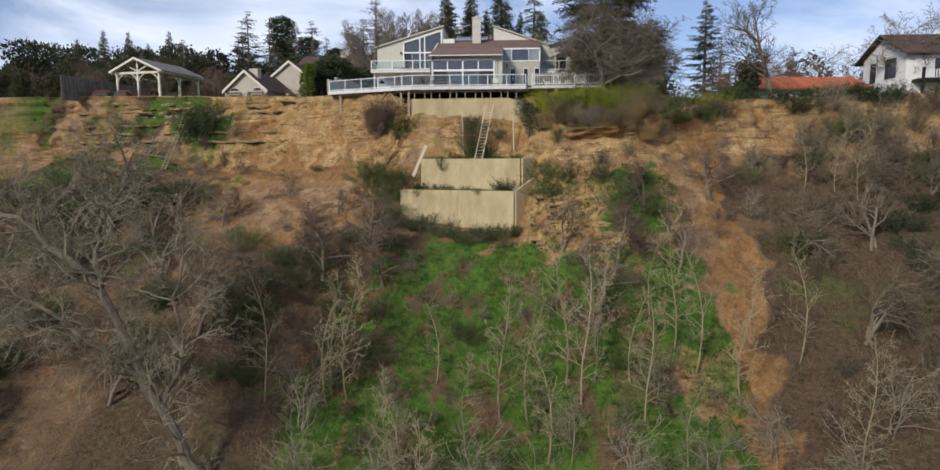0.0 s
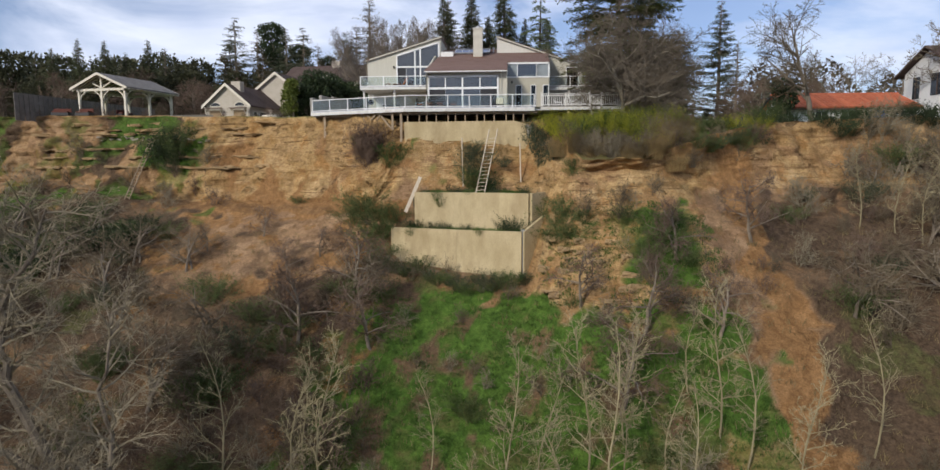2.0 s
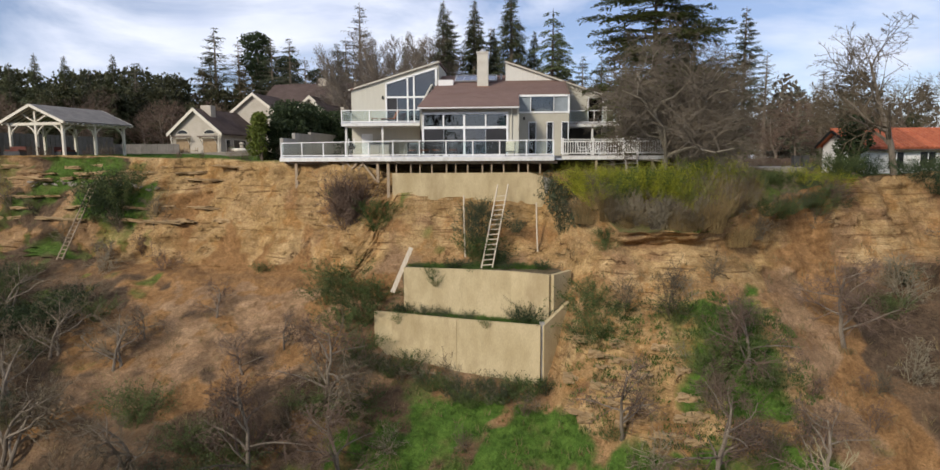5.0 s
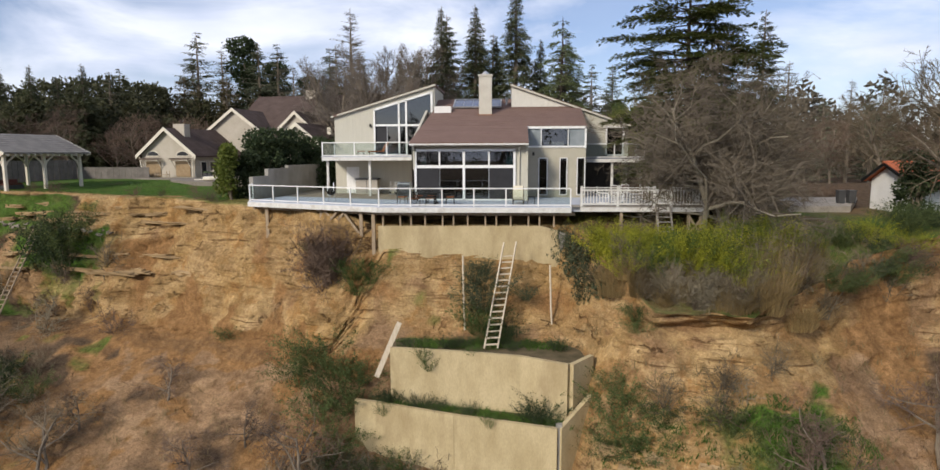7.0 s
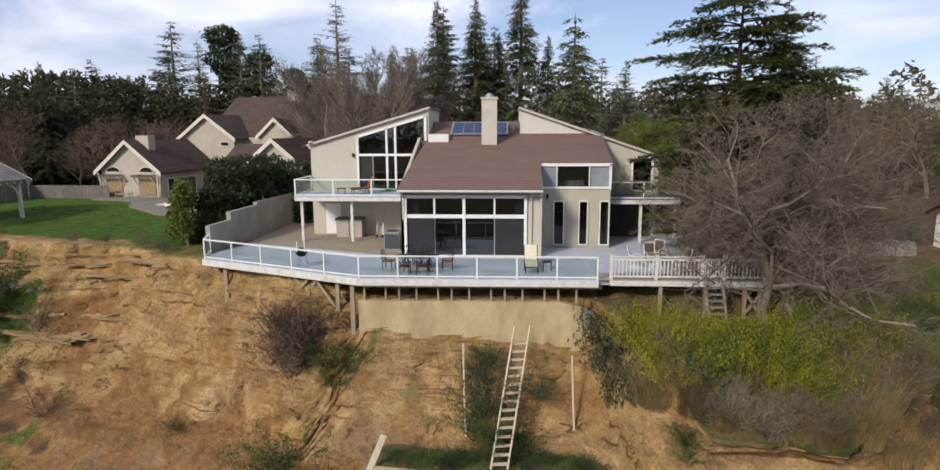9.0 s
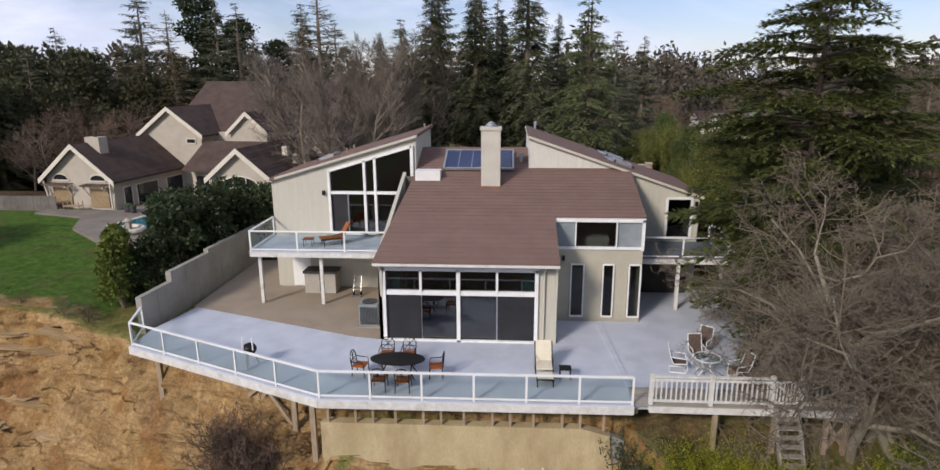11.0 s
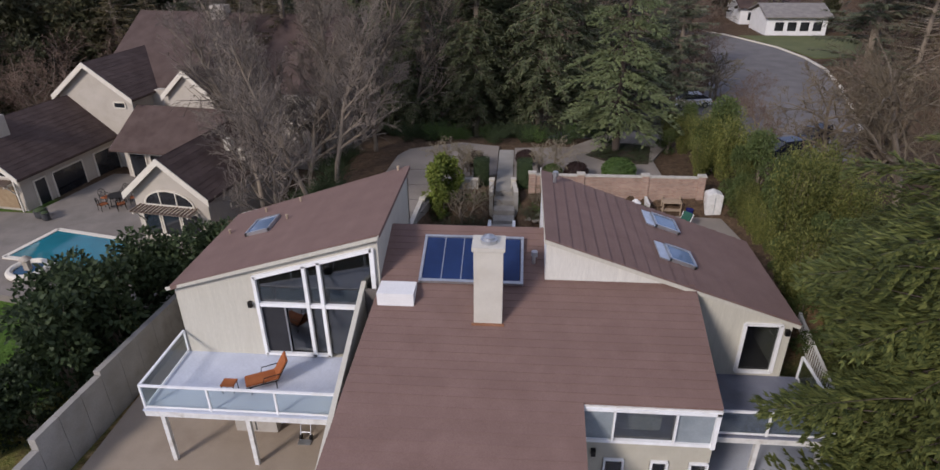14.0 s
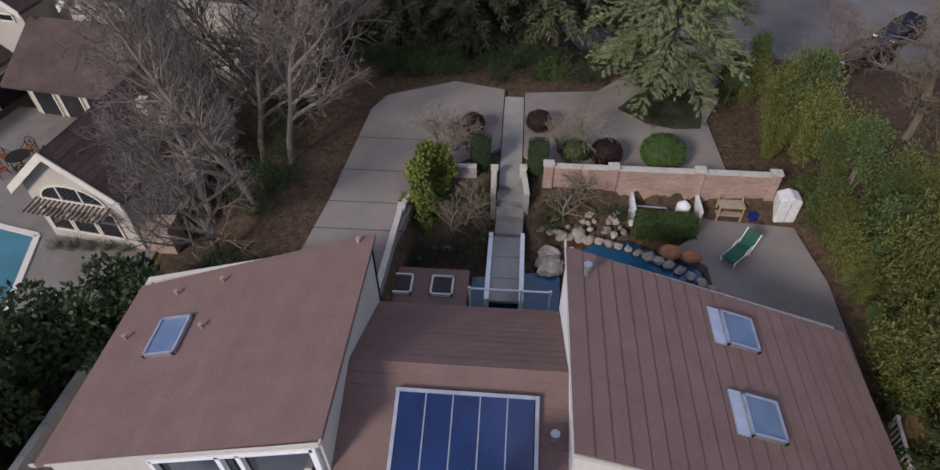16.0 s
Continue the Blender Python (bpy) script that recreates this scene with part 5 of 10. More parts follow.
for x, top, bot in ((-0.25, -2.7, -6.9), (4.75, -3.2, -7.7)):
    bm = bmesh.new()
    tube(bm, [(x + 0.15, -7.6, bot), (x + 0.05, -7.2, (bot + top) / 2), (x, -6.8, top)], 0.055, 7)
    solid("wooden_pole", bm, PALEWOOD, "thin pale pole standing on the bluff", "pole", "poles by the ladder")

# stepped concrete side wall
side_wall = thing("side_wall", (-15.3, 5, 0), "grey concrete block wall stepping up the yard", "retaining wall")
for y0, y1, top in ((0.6, 3.0, 1.55), (3.0, 6.5, 2.05), (6.5, 13.5, 2.25)):
    n = max(1, round((y1 - y0) / 1.2))
    for i in range(n):
        ya, yb = y0 + (y1 - y0) * i / n, y0 + (y1 - y0) * (i + 1) / n
        xa = -15.85 + (ya - 0.6) * 0.075
        xb = -15.85 + (yb - 0.6) * 0.075
        bm = bmesh.new()
        prism(bm, [(xa, ya + 0.01), (xb, yb - 0.01), (xb + 0.28, yb - 0.01), (xa + 0.28, ya + 0.01)], "z", -0.6, top)
        part("panel", bm, CONC_GREY, side_wall)


# ---- furniture on the deck ----
def cast_chair():
    c = thing("patio_chair", (0, 0, 0), "black cast-metal armchair with brown seat cushion", "chair", "chairs round the patio table")
    bm = bmesh.new()
    box(bm, -0.26, -0.25, 0.42, 0.26, 0.25, 0.47)
    soften(bm, 0.02)
    part("seat", bm, RUST, c, "rust brown cushion")
    for x in (-0.26, 0.26):
        for y in (-0.24, 0.24):
            bm = bmesh.new()
            tube(bm, [(x * 1.05, y * 1.1, 0), (x, y, 0.25), (x, y, 0.43)], 0.022, 6)
            part("leg", bm, IRON, c)
        bm = bmesh.new()
        tube(bm, [(x, -0.24, 0.42), (x * 1.1, -0.22, 0.64), (x * 1.1, 0.2, 0.66), (x, 0.26, 0.7)], 0.02, 6)
        part("armrest", bm, IRON, c)
    bm = bmesh.new()
    arc = [(-0.26, 0.25, 0.43), (-0.27, 0.3, 0.8), (-0.15, 0.33, 0.98), (0, 0.34, 1.02), (0.15, 0.33, 0.98), (0.27, 0.3, 0.8), (0.26, 0.25, 0.43)]
    tube(bm, arc, 0.022, 6)
    for a, b in (((-0.25, 0.28, 0.5), (0.2, 0.33, 0.96)), ((0.25, 0.28, 0.5), (-0.2, 0.33, 0.96)), ((0, 0.27, 0.45), (0, 0.34, 1.0)), ((-0.26, 0.28, 0.68), (0.26, 0.28, 0.68)), ((-0.26, 0.28, 0.5), (0.26, 0.28, 0.5))):
        tube(bm, [a, b], 0.014, 5)
    part("backrest", bm, IRON, c)
    return c


def turn(x, y, deg, z=0.0):
    return pose(x, y, z, 0, 0, deg)


chair = cast_chair()
chair.matrix_world = turn(-3.45, -2.35, 0, 0.006)
for x, y, a in ((-2.55, -2.35, 0), (-4.3, -3.45, 82), (-1.3, -3.4, -82), (-3.3, -4.6, 180), (-2.4, -4.6, 180)):
    copy_thing(chair, turn(x, y, a, 0.006))
table = thing("patio_table", (-2.8, -3.45, 0), "black oval cast-metal patio table", "table")
bm = bmesh.new()
bmesh.ops.create_cone(bm, cap_ends=True, segments=36, radius1=0.62, radius2=0.62, depth=0.035, matrix=Matrix.Translation((-2.8, -3.45, 0.73)) @ Matrix.Diagonal((1.75, 0.95, 1, 1)))
part("tabletop", bm, IRON, table)
for sx in (-0.6, 0.6):
    for sy in (-0.3, 0.3):
        bm = bmesh.new()
        tube(bm, [(-2.8 + sx * 1.15, -3.45 + sy * 1.2, 0.006), (-2.8 + sx * 0.9, -3.45 + sy * 0.8, 0.3), (-2.8 + sx, -3.45 + sy, 0.72)], 0.028, 6)
        part("leg", bm, IRON, table)


def lounger(name, label, cushion, frame_mat, long=1.9, back=0.85):
    c = thing(name, (0, 0, 0), label, "lounge chair")
    bm = bmesh.new()
    box(bm, -0.32, -long + 0.7, 0.34, 0.32, 0.02, 0.42)
    box(bm, -0.32, -0.04, 0.0, 0.32, 0.05, back, Matrix.Translation((0, 0, 0.36)) @ Matrix.Rotation(radians(-32), 4, "X"))
    soften(bm, 0.025)
    part("cushion", bm, cushion, c)
    for x in (-0.34, 0.34):
        bm = bmesh.new()
        tube(bm, [(x, -long + 0.7, 0.33), (x, 0.02, 0.33), (x, back * 0.52, 0.33 + back * 0.85)], 0.025, 6)
        tube(bm, [(x, -0.5, 0.36), (x, -0.45, 0.58), (x, 0.15, 0.6)], 0.02, 6)
        part("side_rail", bm, frame_mat, c)
        for y in (-long + 0.85, -0.05):
            bm = bmesh.new()
            tube(bm, [(x, y, 0.0), (x, y, 0.33)], 0.022, 6)
            part("leg", bm, frame_mat, c)
    return c


lc = lounger("lounge_chair", "cream cushioned lounge chair on the deck", CREAM, IRON, 1.45)
lc.matrix_world = turn(2.95, -2.6, 0)
stool = thing("footstool", (2.95, -3.85, 0), "dark metal footstool with a cream pad", "footstool")
bm = bmesh.new()
box(bm, 2.65, -4.1, 0.34, 3.25, -3.62, 0.41)
soften(bm, 0.03)
part("pad", bm, CREAM, stool)
bm = bmesh.new()
tube(bm, [(2.63, -4.12, 0.32), (3.27, -4.12, 0.32), (3.27, -3.6, 0.32), (2.63, -3.6, 0.32), (2.63, -4.12, 0.32)], 0.025, 6)
part("frame", bm, IRON, stool)
for x in (2.65, 3.25):
    for y in (-4.1, -3.62):
        bm = bmesh.new()
        tube(bm, [(x, y, 0.0), (x, y, 0.32)], 0.022, 6)
        part("leg", bm, IRON, stool)
side_t = thing("side_table", (3.75, -3.3, 0), "small dark metal side table", "table")
bm = bmesh.new()
box(bm, 3.52, -3.55, 0.44, 3.98, -3.1, 0.47)
part("tabletop", bm, IRON, side_t)
for x in (3.55, 3.95):
    for y in (-3.5, -3.15):
        bm = bmesh.new()
        tube(bm, [(x, y, 0), (x, y, 0.44)], 0.015, 6)
        part("leg", bm, IRON, side_t)
rl = lounger("balcony_lounger", "rust brown reclining chair on the balcony", RUST, IRON, 1.8)
rl.matrix_world = turn(-7.35, 5.6, -62, 2.94)
ot = thing("balcony_stool", (-8.9, 5.0, 2.94), "small dark metal stool with cushion", "stool")
for name, a, m in (("seat", (-9.15, 4.8, 3.3, -8.65, 5.2, 3.36), RUST),):
    bm = bmesh.new()
    box(bm, *a)
    part(name, bm, m, ot)
for x in (-9.12, -8.68):
    for y in (4.83, 5.17):
        bm = bmesh.new()
        tube(bm, [(x, y, 2.94), (x, y, 3.3)], 0.015, 6)
        part("leg", bm, IRON, ot)

# air conditioner, storage box, hand truck under the balcony
ac = thing("air_conditioner", (-5.05, 1.75, 0), "grey louvred outdoor air conditioner unit", "air conditioner")
bm = bmesh.new()
box(bm, -5.5, 1.35, 0.06, -4.6, 2.2, 1.12)
soften(bm, 0.05)
part("casing", bm, ACGREY, ac)
for i in range(12):
    bm = bmesh.new()
    box(bm, -5.44 + i * 0.07, 1.32, 0.15, -5.42 + i * 0.07 + 0.015, 1.36, 1.0)
    part("louvre", bm, DARKLID, ac)
bm = bmesh.new()
bmesh.ops.create_cone(bm, cap_ends=True, segments=24, radius1=0.36, radius2=0.36, depth=0.05, matrix=Matrix.Translation((-5.05, 1.77, 1.14)))
part("fan_grille", bm, DARKLID, ac)
bm = bmesh.new()
box(bm, -5.6, 1.25, -0.005, -4.5, 2.3, 0.06)
part("base_pad", bm, CONC_GREY, ac)
sb = thing("storage_box", (-8.75, 6.3, 0), "beige plastic storage shed with dark lid", "storage box")
bm = bmesh.new()
box(bm, -9.6, 5.95, 0.0, -7.9, 6.85, 1.12)
soften(bm, 0.04)
part("body", bm, PLASTIC, sb)
bm = bmesh.new()
box(bm, -9.66, 5.88, 1.12, -7.84, 6.9, 1.24)
soften(bm, 0.05)
part("lid", bm, DARKLID, sb)
bm = bmesh.new()
box(bm, -8.77, 5.93, 0.1, -8.73, 5.96, 1.08)
part("door_seam", bm, DARKLID, sb)
ht = thing("hand_truck", (-6.6, 5.9, 0), "folded metal hand truck leaning by the wall", "hand truck")
for x in (-6.85, -6.45):
    bm = bmesh.new()
    tube(bm, [(x, 5.6, 0.05), (x - 0.02, 6.1, 1.0)], 0.02, 6)
    part("rail", bm, STEEL, ht)
    bm = bmesh.new()
    tube(bm, [(x - 0.04, 5.68, 0.12), (x + 0.04, 5.68, 0.12)], 0.11, 12)
    part("wheel", bm, TYRE, ht)
for z in (0.3, 0.6, 0.95):
    bm = bmesh.new()
    tube(bm, [(-6.86, 5.6 + z * 0.5, z), (-6.45, 5.6 + z * 0.5, z)], 0.018, 6)
    part("crossbar", bm, STEEL, ht)
bm = bmesh.new()
box(bm, -6.9, 5.35, 0.02, -6.4, 5.62, 0.05)
part("toe_plate", bm, STEEL, ht)
# kettle grill by the deck edge
gr = thing("kettle_grill", (-9.0, -2.9, 0), "black kettle barbecue with white handles", "barbecue")
bm = bmesh.new()
bmesh.ops.create_uvsphere(bm, u_segments=20, v_segments=12, radius=0.29, matrix=Matrix.Translation((-9.0, -2.9, 0.75)) @ Matrix.Diagonal((1, 1, 0.85, 1)))
part("bowl", bm, IRON, gr, smooth=True)
for a in (0.5, 2.6, 4.7):
    bm = bmesh.new()
    tube(bm, [(-9.0 + 0.34 * math.cos(a), -2.9 + 0.34 * math.sin(a), 0), (-9.0 + 0.15 * math.cos(a), -2.9 + 0.15 * math.sin(a), 0.6)], 0.018, 6)
    part("leg", bm, STEEL, gr)
for x in (-9.15, -8.75):
    bm = bmesh.new()
    tube(bm, [(x, -3.15, 0.8), (x, -3.15, 1.35)], 0.03, 6)
    part("handle", bm, TRIM, gr)
# sling chairs round a glass table on the side terrace
def sling_chair():
    c = thing("sling_chair", (0, 0, 0), "white tubular chair with brown sling seat", "chair", "chairs on the side terrace")
    bm = bmesh.new()
    prism(bm, [(-0.27, 0.40), (0.22, 0.36), (0.34, 0.62), (0.44, 1.02), (0.42, 1.03), (0.32, 0.64), (0.205, 0.385), (-0.27, 0.42)], "x", -0.25, 0.25)
    part("sling", bm, SLING, c)
    for x in (-0.28, 0.28):
        bm = bmesh.new()
        tube(bm, [(x, 0.34, 0.02), (x, -0.26, 0.02), (x, -0.30, 0.2), (x, -0.27, 0.41), (x, 0.22, 0.37), (x, 0.34, 0.63), (x, 0.45, 1.05)], 0.02, 6)
        part("side_frame", bm, TRIM, c)
        bm = bmesh.new()
        tube(bm, [(x, -0.28, 0.41), (x * 1.05, -0.24, 0.62), (x * 1.05, 0.2, 0.64), (x, 0.36, 0.68)], 0.02, 6)
        part("armrest", bm, TRIM, c)
    for y, z in ((0.34, 0.02), (-0.26, 0.02), (0.45, 1.05)):
        bm = bmesh.new()
        tube(bm, [(-0.28, y, z), (0.28, y, z)], 0.02, 6)
        part("crossbar", bm, TRIM, c)
    return c


sling = sling_chair()
sling.matrix_world = turn(8.35, -2.35, 80)
for x, y, a in ((9.3, -1.5, 5), (10.45, -3.0, -75), (9.75, -0.6, -40)):
    copy_thing(sling, turn(x, y, a, 0.022 if x > 10 else 0.0))
gt = thing("glass_table", (9.35, -2.6, 0), "round glass-topped table with white tubular legs", "table")
bm = bmesh.new()
bmesh.ops.create_cone(bm, cap_ends=True, segments=32, radius1=0.5, radius2=0.5, depth=0.016, matrix=Matrix.Translation((9.35, -2.6, 0.7)))
part("tabletop", bm, CLEAR, gt)
bm = bmesh.new()
tube(bm, [(9.35 + 0.51 * math.cos(k * math.pi / 14), -2.6 + 0.51 * math.sin(k * math.pi / 14), 0.7) for k in range(29)], 0.02, 6)
part("rim", bm, TRIM, gt)
for k in range(4):
    a = 0.6 + k * math.pi / 2
    bm = bmesh.new()
    tube(bm, [(9.35 + r * math.cos(a), -2.6 + r * math.sin(a), z) for r, z in ((0.45, 0.015), (0.2, 0.2), (0.16, 0.45), (0.4, 0.68))], 0.02, 6)
    part("leg", bm, TRIM, gt)

# ---- neighbouring houses ----
def gable_house(ob, x0, x1, y0, y1, z0, eave, ridge, wall_mat, roof_mat, over=0.5, thick=0.16, courses=0):
    """A gable-fronted block with its ridge along y."""
    xm = (x0 + x1) / 2
    bm = bmesh.new()
    prism(bm, [(x0, z0), (x1, z0), (x1, eave), (xm, ridge), (x0, eave)], "y", y0, y1)
    w = part("wall", bm, wall_mat, ob)
    k = (ridge - eave) / (xm - x0)
    for s, xe in ((-1, x0 - over), (1, x1 + over)):
        ze = eave - k * over
        bm = bmesh.new()
        prism(bm, [(xm, ridge + 0.04), (xe, ze + 0.04), (xe, ze + 0.04 + thick), (xm, ridge + 0.04 + thick)], "y", y0 - over, y1 + over)
        r = part("roof", bm, roof_mat, ob)
        for yy in (y0 - over - 0.05,):
            bm = bmesh.new()
            prism(bm, [(xm, ridge - 0.16), (xe, ze - 0.16), (xe, ze + 0.1 + thick), (xm, ridge + 0.1 + thick)], "y", yy, yy + 0.06)
            part("bargeboard", bm, CREAMTRIM, r)
        if courses:
            slope_v = Vector((xm - xe, 0, ridge - ze))
            nrm = Vector((-slope_v.z, 0, slope_v.x)).normalized()
            if nrm.z < 0:
                nrm.negate()
            for i in range(courses):
                p = Vector((xe, 0, ze + 0.04 + thick)) + slope_v * (i / courses)
                q = Vector((xe, 0, ze + 0.04 + thick)) + slope_v * ((i + 1.05) / courses)
                bm = bmesh.new()
                a, b, c = p + nrm * 0.003, p + nrm * 0.016, q + nrm * 0.005
                prism(bm, [(a.x, a.z), (b.x, b.z), (c.x, c.z)], "y", y0 - over, y1 + over)
                part("shingle_course", bm, roof_mat, r)
    return w


CREAMTRIM = mat("cream_trim", (0.60, 0.55, 0.45), (0.68, 0.63, 0.52), 2.0, 0.6, 0.1)
NWALL = mat("cream_stucco", (0.41, 0.365, 0.295), (0.475, 0.425, 0.35), 1.2, 0.9, 0.2)


def dark_window(parent, x0, z0, x1, z1, y, axis="y", label="", arch=False):
    """A recessed dark window or door with a cream frame in a wall that faces -y (or +x)."""
    bm = bmesh.new()
    pts = [(x0, z0), (x1, z0), (x1, z1), (x0, z1)]
    if arch:
        pts = [(x0, z0), (x1, z0)] + [((x0 + x1) / 2 + (x1 - x0) / 2 * math.cos(a), z0 + (z1 - z0) * math.sin(a)) for a in [math.pi * i / 10 for i in range(1, 10)]]
    prism(bm, pts, axis, y - 0.03 if axis == "y" else y - 0.02, y + 0.02 if axis == "y" else y + 0.03)
    w = part("window", bm, WINDOWDARK, parent, label)
    bm = bmesh.new()
    n = len(pts)
    for i in range(n):
        a, b = pts[i], pts[(i + 1) % n]
        if axis == "y":
            beam(bm, (a[0], y - 0.04, a[1]), (b[0], y - 0.04, b[1]), 0.09, 0.08, (0, 1, 0))
        else:
            beam(bm, (y + 0.04, a[0], a[1]), (y + 0.04, b[0], b[1]), 0.09, 0.08, (1, 0, 0))
    part("frame", bm, CREAMTRIM, w)
    return w


WINDOWDARK = mat("dark_reflective_glass", (0.012, 0.013, 0.015), (0.03, 0.032, 0.035), 0.6, 0.08, 0, spec=0.6)


TRELLISWOOD = mat("tan_stained_timber", (0.20, 0.15, 0.115), (0.28, 0.215, 0.165), 3.0, 0.85, 0.2, rand=0.1)


def trellis(parent, x0, x1, y, z, depth=0.8):
    """A bracketed slatted awning over a window."""
    bm = bmesh.new()
    beam(bm, (x0, y - 0.05, z), (x1, y - 0.05, z), 0.08, 0.14)
    t = part("trellis", bm, CREAMTRIM, parent, "slatted window awning on curved brackets")
    for xx in (x0, x1):
        bm = bmesh.new()
        beam(bm, (xx, y, z), (xx, y - depth, z), 0.08, 0.14)
        tube(bm, [(xx, y, z - 0.9), (xx, y - depth * 0.3, z - 0.55), (xx, y - depth * 0.75, z - 0.08)], 0.05, 5)
        part("bracket", bm, CREAMTRIM, t)
    bm = bmesh.new()
    beam(bm, (x0 - 0.2, y - depth + 0.08, z + 0.08), (x1 + 0.2, y - depth + 0.08, z + 0.08), 0.08, 0.12)
    part("front_rail", bm, TRELLISWOOD, t)
    n = max(5, round((x1 - x0) / 0.24))
    for i in range(n + 1):
        bm = bmesh.new()
        xx = x0 - 0.1 + (x1 - x0 + 0.2) * i / n
        beam(bm, (xx, y, z + 0.2), (xx, y - depth - 0.12, z + 0.16), 0.07, 0.09)
        part("slat", bm, TRELLISWOOD, t)


cot = thing("pool_house", (-35.65, 24.9, 0), "peach gabled cottage with dark brown shingle roof", "house")
CX, CY = -35.65, 24.9
gable_house(cot, CX - 3.3, CX + 3.3, CY, CY + 12.3, -0.6, 3.15, 5.85, NWALL, ROOF_N, 0.45, courses=13)
for x0, x1 in ((CX - 2.75, CX - 0.95), (CX + 0.95, CX + 2.75)):
    dark_window(cot, x0 + 0.1, 2.95, x1 - 0.1, 3.5, CY, arch=True)
    bm = bmesh.new()
    box(bm, x0, CY - 0.1, 0.7, x1, CY - 0.02, 2.35)
    part("window_shade", bm, TANBLIND, cot, "tan roller shade")
    trellis(cot, x0 - 0.1, x1 + 0.1, CY - 0.02, 2.5)
for y0, y1 in ((1.0, 2.0), (2.6, 5.4), (6.6, 9.0), (10.0, 11.6)):
    dark_window(cot, CY + y0, 0.05, CY + y1, 2.3, CX + 3.3, "x", "dark glazed patio door")
bm = bmesh.new()
box(bm, CX - 0.2, CY + 1.4, 4.9, CX + 1.2, CY + 2.4, 6.5)
soften(bm, 0.05)
ch = part("chimney", bm, NWALL, cot, "stucco chimney")
bm = bmesh.new()
tube(bm, [(CX + 0.5, CY + 1.9, 6.5), (CX + 0.5, CY + 1.9, 7.0)], [0.16, 0.16], 10)
part("flue", bm, ROOF_N, ch)
for s_ in (-1, 1):
    bm = bmesh.new()
    beam(bm, (CX + s_ * 3.0, CY - 0.1, -0.3), (CX + s_ * 3.3, CY - 0.4, 2.9), 0.1)
    part("corner_brace", bm, CREAMTRIM, cot)
cot.rotation_euler = (0, 0, radians(-8))
cot.location.x += 0.35
# cart in front of the cottage
cart = thing("garden_cart", (-35.6, 24.0, -0.2), "brown wooden plant cart by the cottage wall", "cart")
for z in (0.45, 0.9, 1.3):
    bm = bmesh.new()
    box(bm, -36.3, 23.7, z - 0.4, -34.9, 24.3, z - 0.34)
    part("shelf", bm, TIMBER, cart)
for x in (-36.28, -34.94):
    for y in (23.73, 24.27):
        bm = bmesh.new()
        box(bm, x, y, -0.3, x + 0.05, y + 0.05, 1.3)
        part("post", bm, TIMBER, cart)
    bm = bmesh.new()
    tube(bm, [(x, 23.66, -0.05), (x + 0.05, 23.66, -0.05)], 0.26, 14)
    part("wheel", bm, IRON, cart)

big = thing("neighbour_house", (-31.9, 33.6, 0), "two-storey peach house with steep dark roofs", "house")
gable_house(big, -35.1, -28.7, 33.6, 43.0, -0.2, 6.4, 8.75, NWALL, ROOF_N, 0.4, courses=12)
gable_house(big, -26.0, -22.2, 34.4, 43.0, -0.2, 6.6, 8.3, NWALL, ROOF_N, 0.35, courses=9)
dark_window(big, -30.3, 5.5, -29.3, 5.95, 33.6)
bm = bmesh.new()
box(bm, -28.7, 36.0, -0.2, -14.5, 50.0, 6.4)
part("wall", bm, NWALL, big)
for sy, ye in ((1, 36.6), (-1, 51.6)):
    bm = bmesh.new()
    prism(bm, [(44.0, 11.1), (ye, 6.3), (ye, 6.48), (44.0, 11.28)], "x", -34.4, -14.0)
    part("roof", bm, ROOF_N, big)
bm = bmesh.new()
prism(bm, [(37.0, 6.3), (51.2, 6.3), (44.0, 11.1)], "x", -34.0, -14.3)
part("wall", bm, NWALL, big)
bm = bmesh.new()
box(bm, -27.0, 43.2, 10.4, -25.6, 44.2, 11.9)
part("chimney", bm, NWALL, big)
# low wing joining the two, with porch roof
bm = bmesh.new()
prism(bm, [(34.0, 5.6), (30.0, 3.3), (30.0, 3.45), (34.0, 5.75)], "x", -28.6, -20.5)
part("roof", bm, ROOF_N, big, "lean-to porch roof")
bm = bmesh.new()
box(bm, -28.4, 31.2, -0.2, -20.8, 34.4, 3.4)
part("wall", bm, NWALL, big)
for x0 in (-28.0, -26.2, -24.4, -22.6):
    dark_window(big, x0, 0.6, x0 + 1.4, 2.8, 31.2)
big.rotation_euler = (0, 0, radians(-8))
big.location += Vector((0.4, 0, -0.25))
BRICKISH = mat("tan_stone_facing", (0.26, 0.185, 0.13), (0.38, 0.29, 0.215), 3.0, 0.9, 0.4, 12.0, stain=(0.22, 0.16, 0.12))
cab = thing("garden_pavilion_house", (-19, 20.2, 0.6), "small gabled house with arched windows and trellis", "house")
gable_house(cab, -21.45, -16.55, 20.2, 29.5, 0.2, 4.05, 6.05, NWALL, ROOF_N, 0.4, courses=10)
for x0, x1 in ((-21.1, -19.95), (-19.8, -18.6), (-18.45, -17.3)):
    dark_window(cab, x0, 1.2, x1, 2.75, 20.2)
dark_window(cab, -20.75, 3.2, -17.45, 4.15, 20.2, arch=True)
trellis(cab, -21.0, -17.4, 20.18, 2.95, 0.9)
for x in (-19.65, -18.55):
    bm = bmesh.new()
    beam(bm, (x, 20.14, 3.2), (x, 20.14, 4.08), 0.07, 0.06, (0, 1, 0))
    part("mullion", bm, CREAMTRIM, cab)
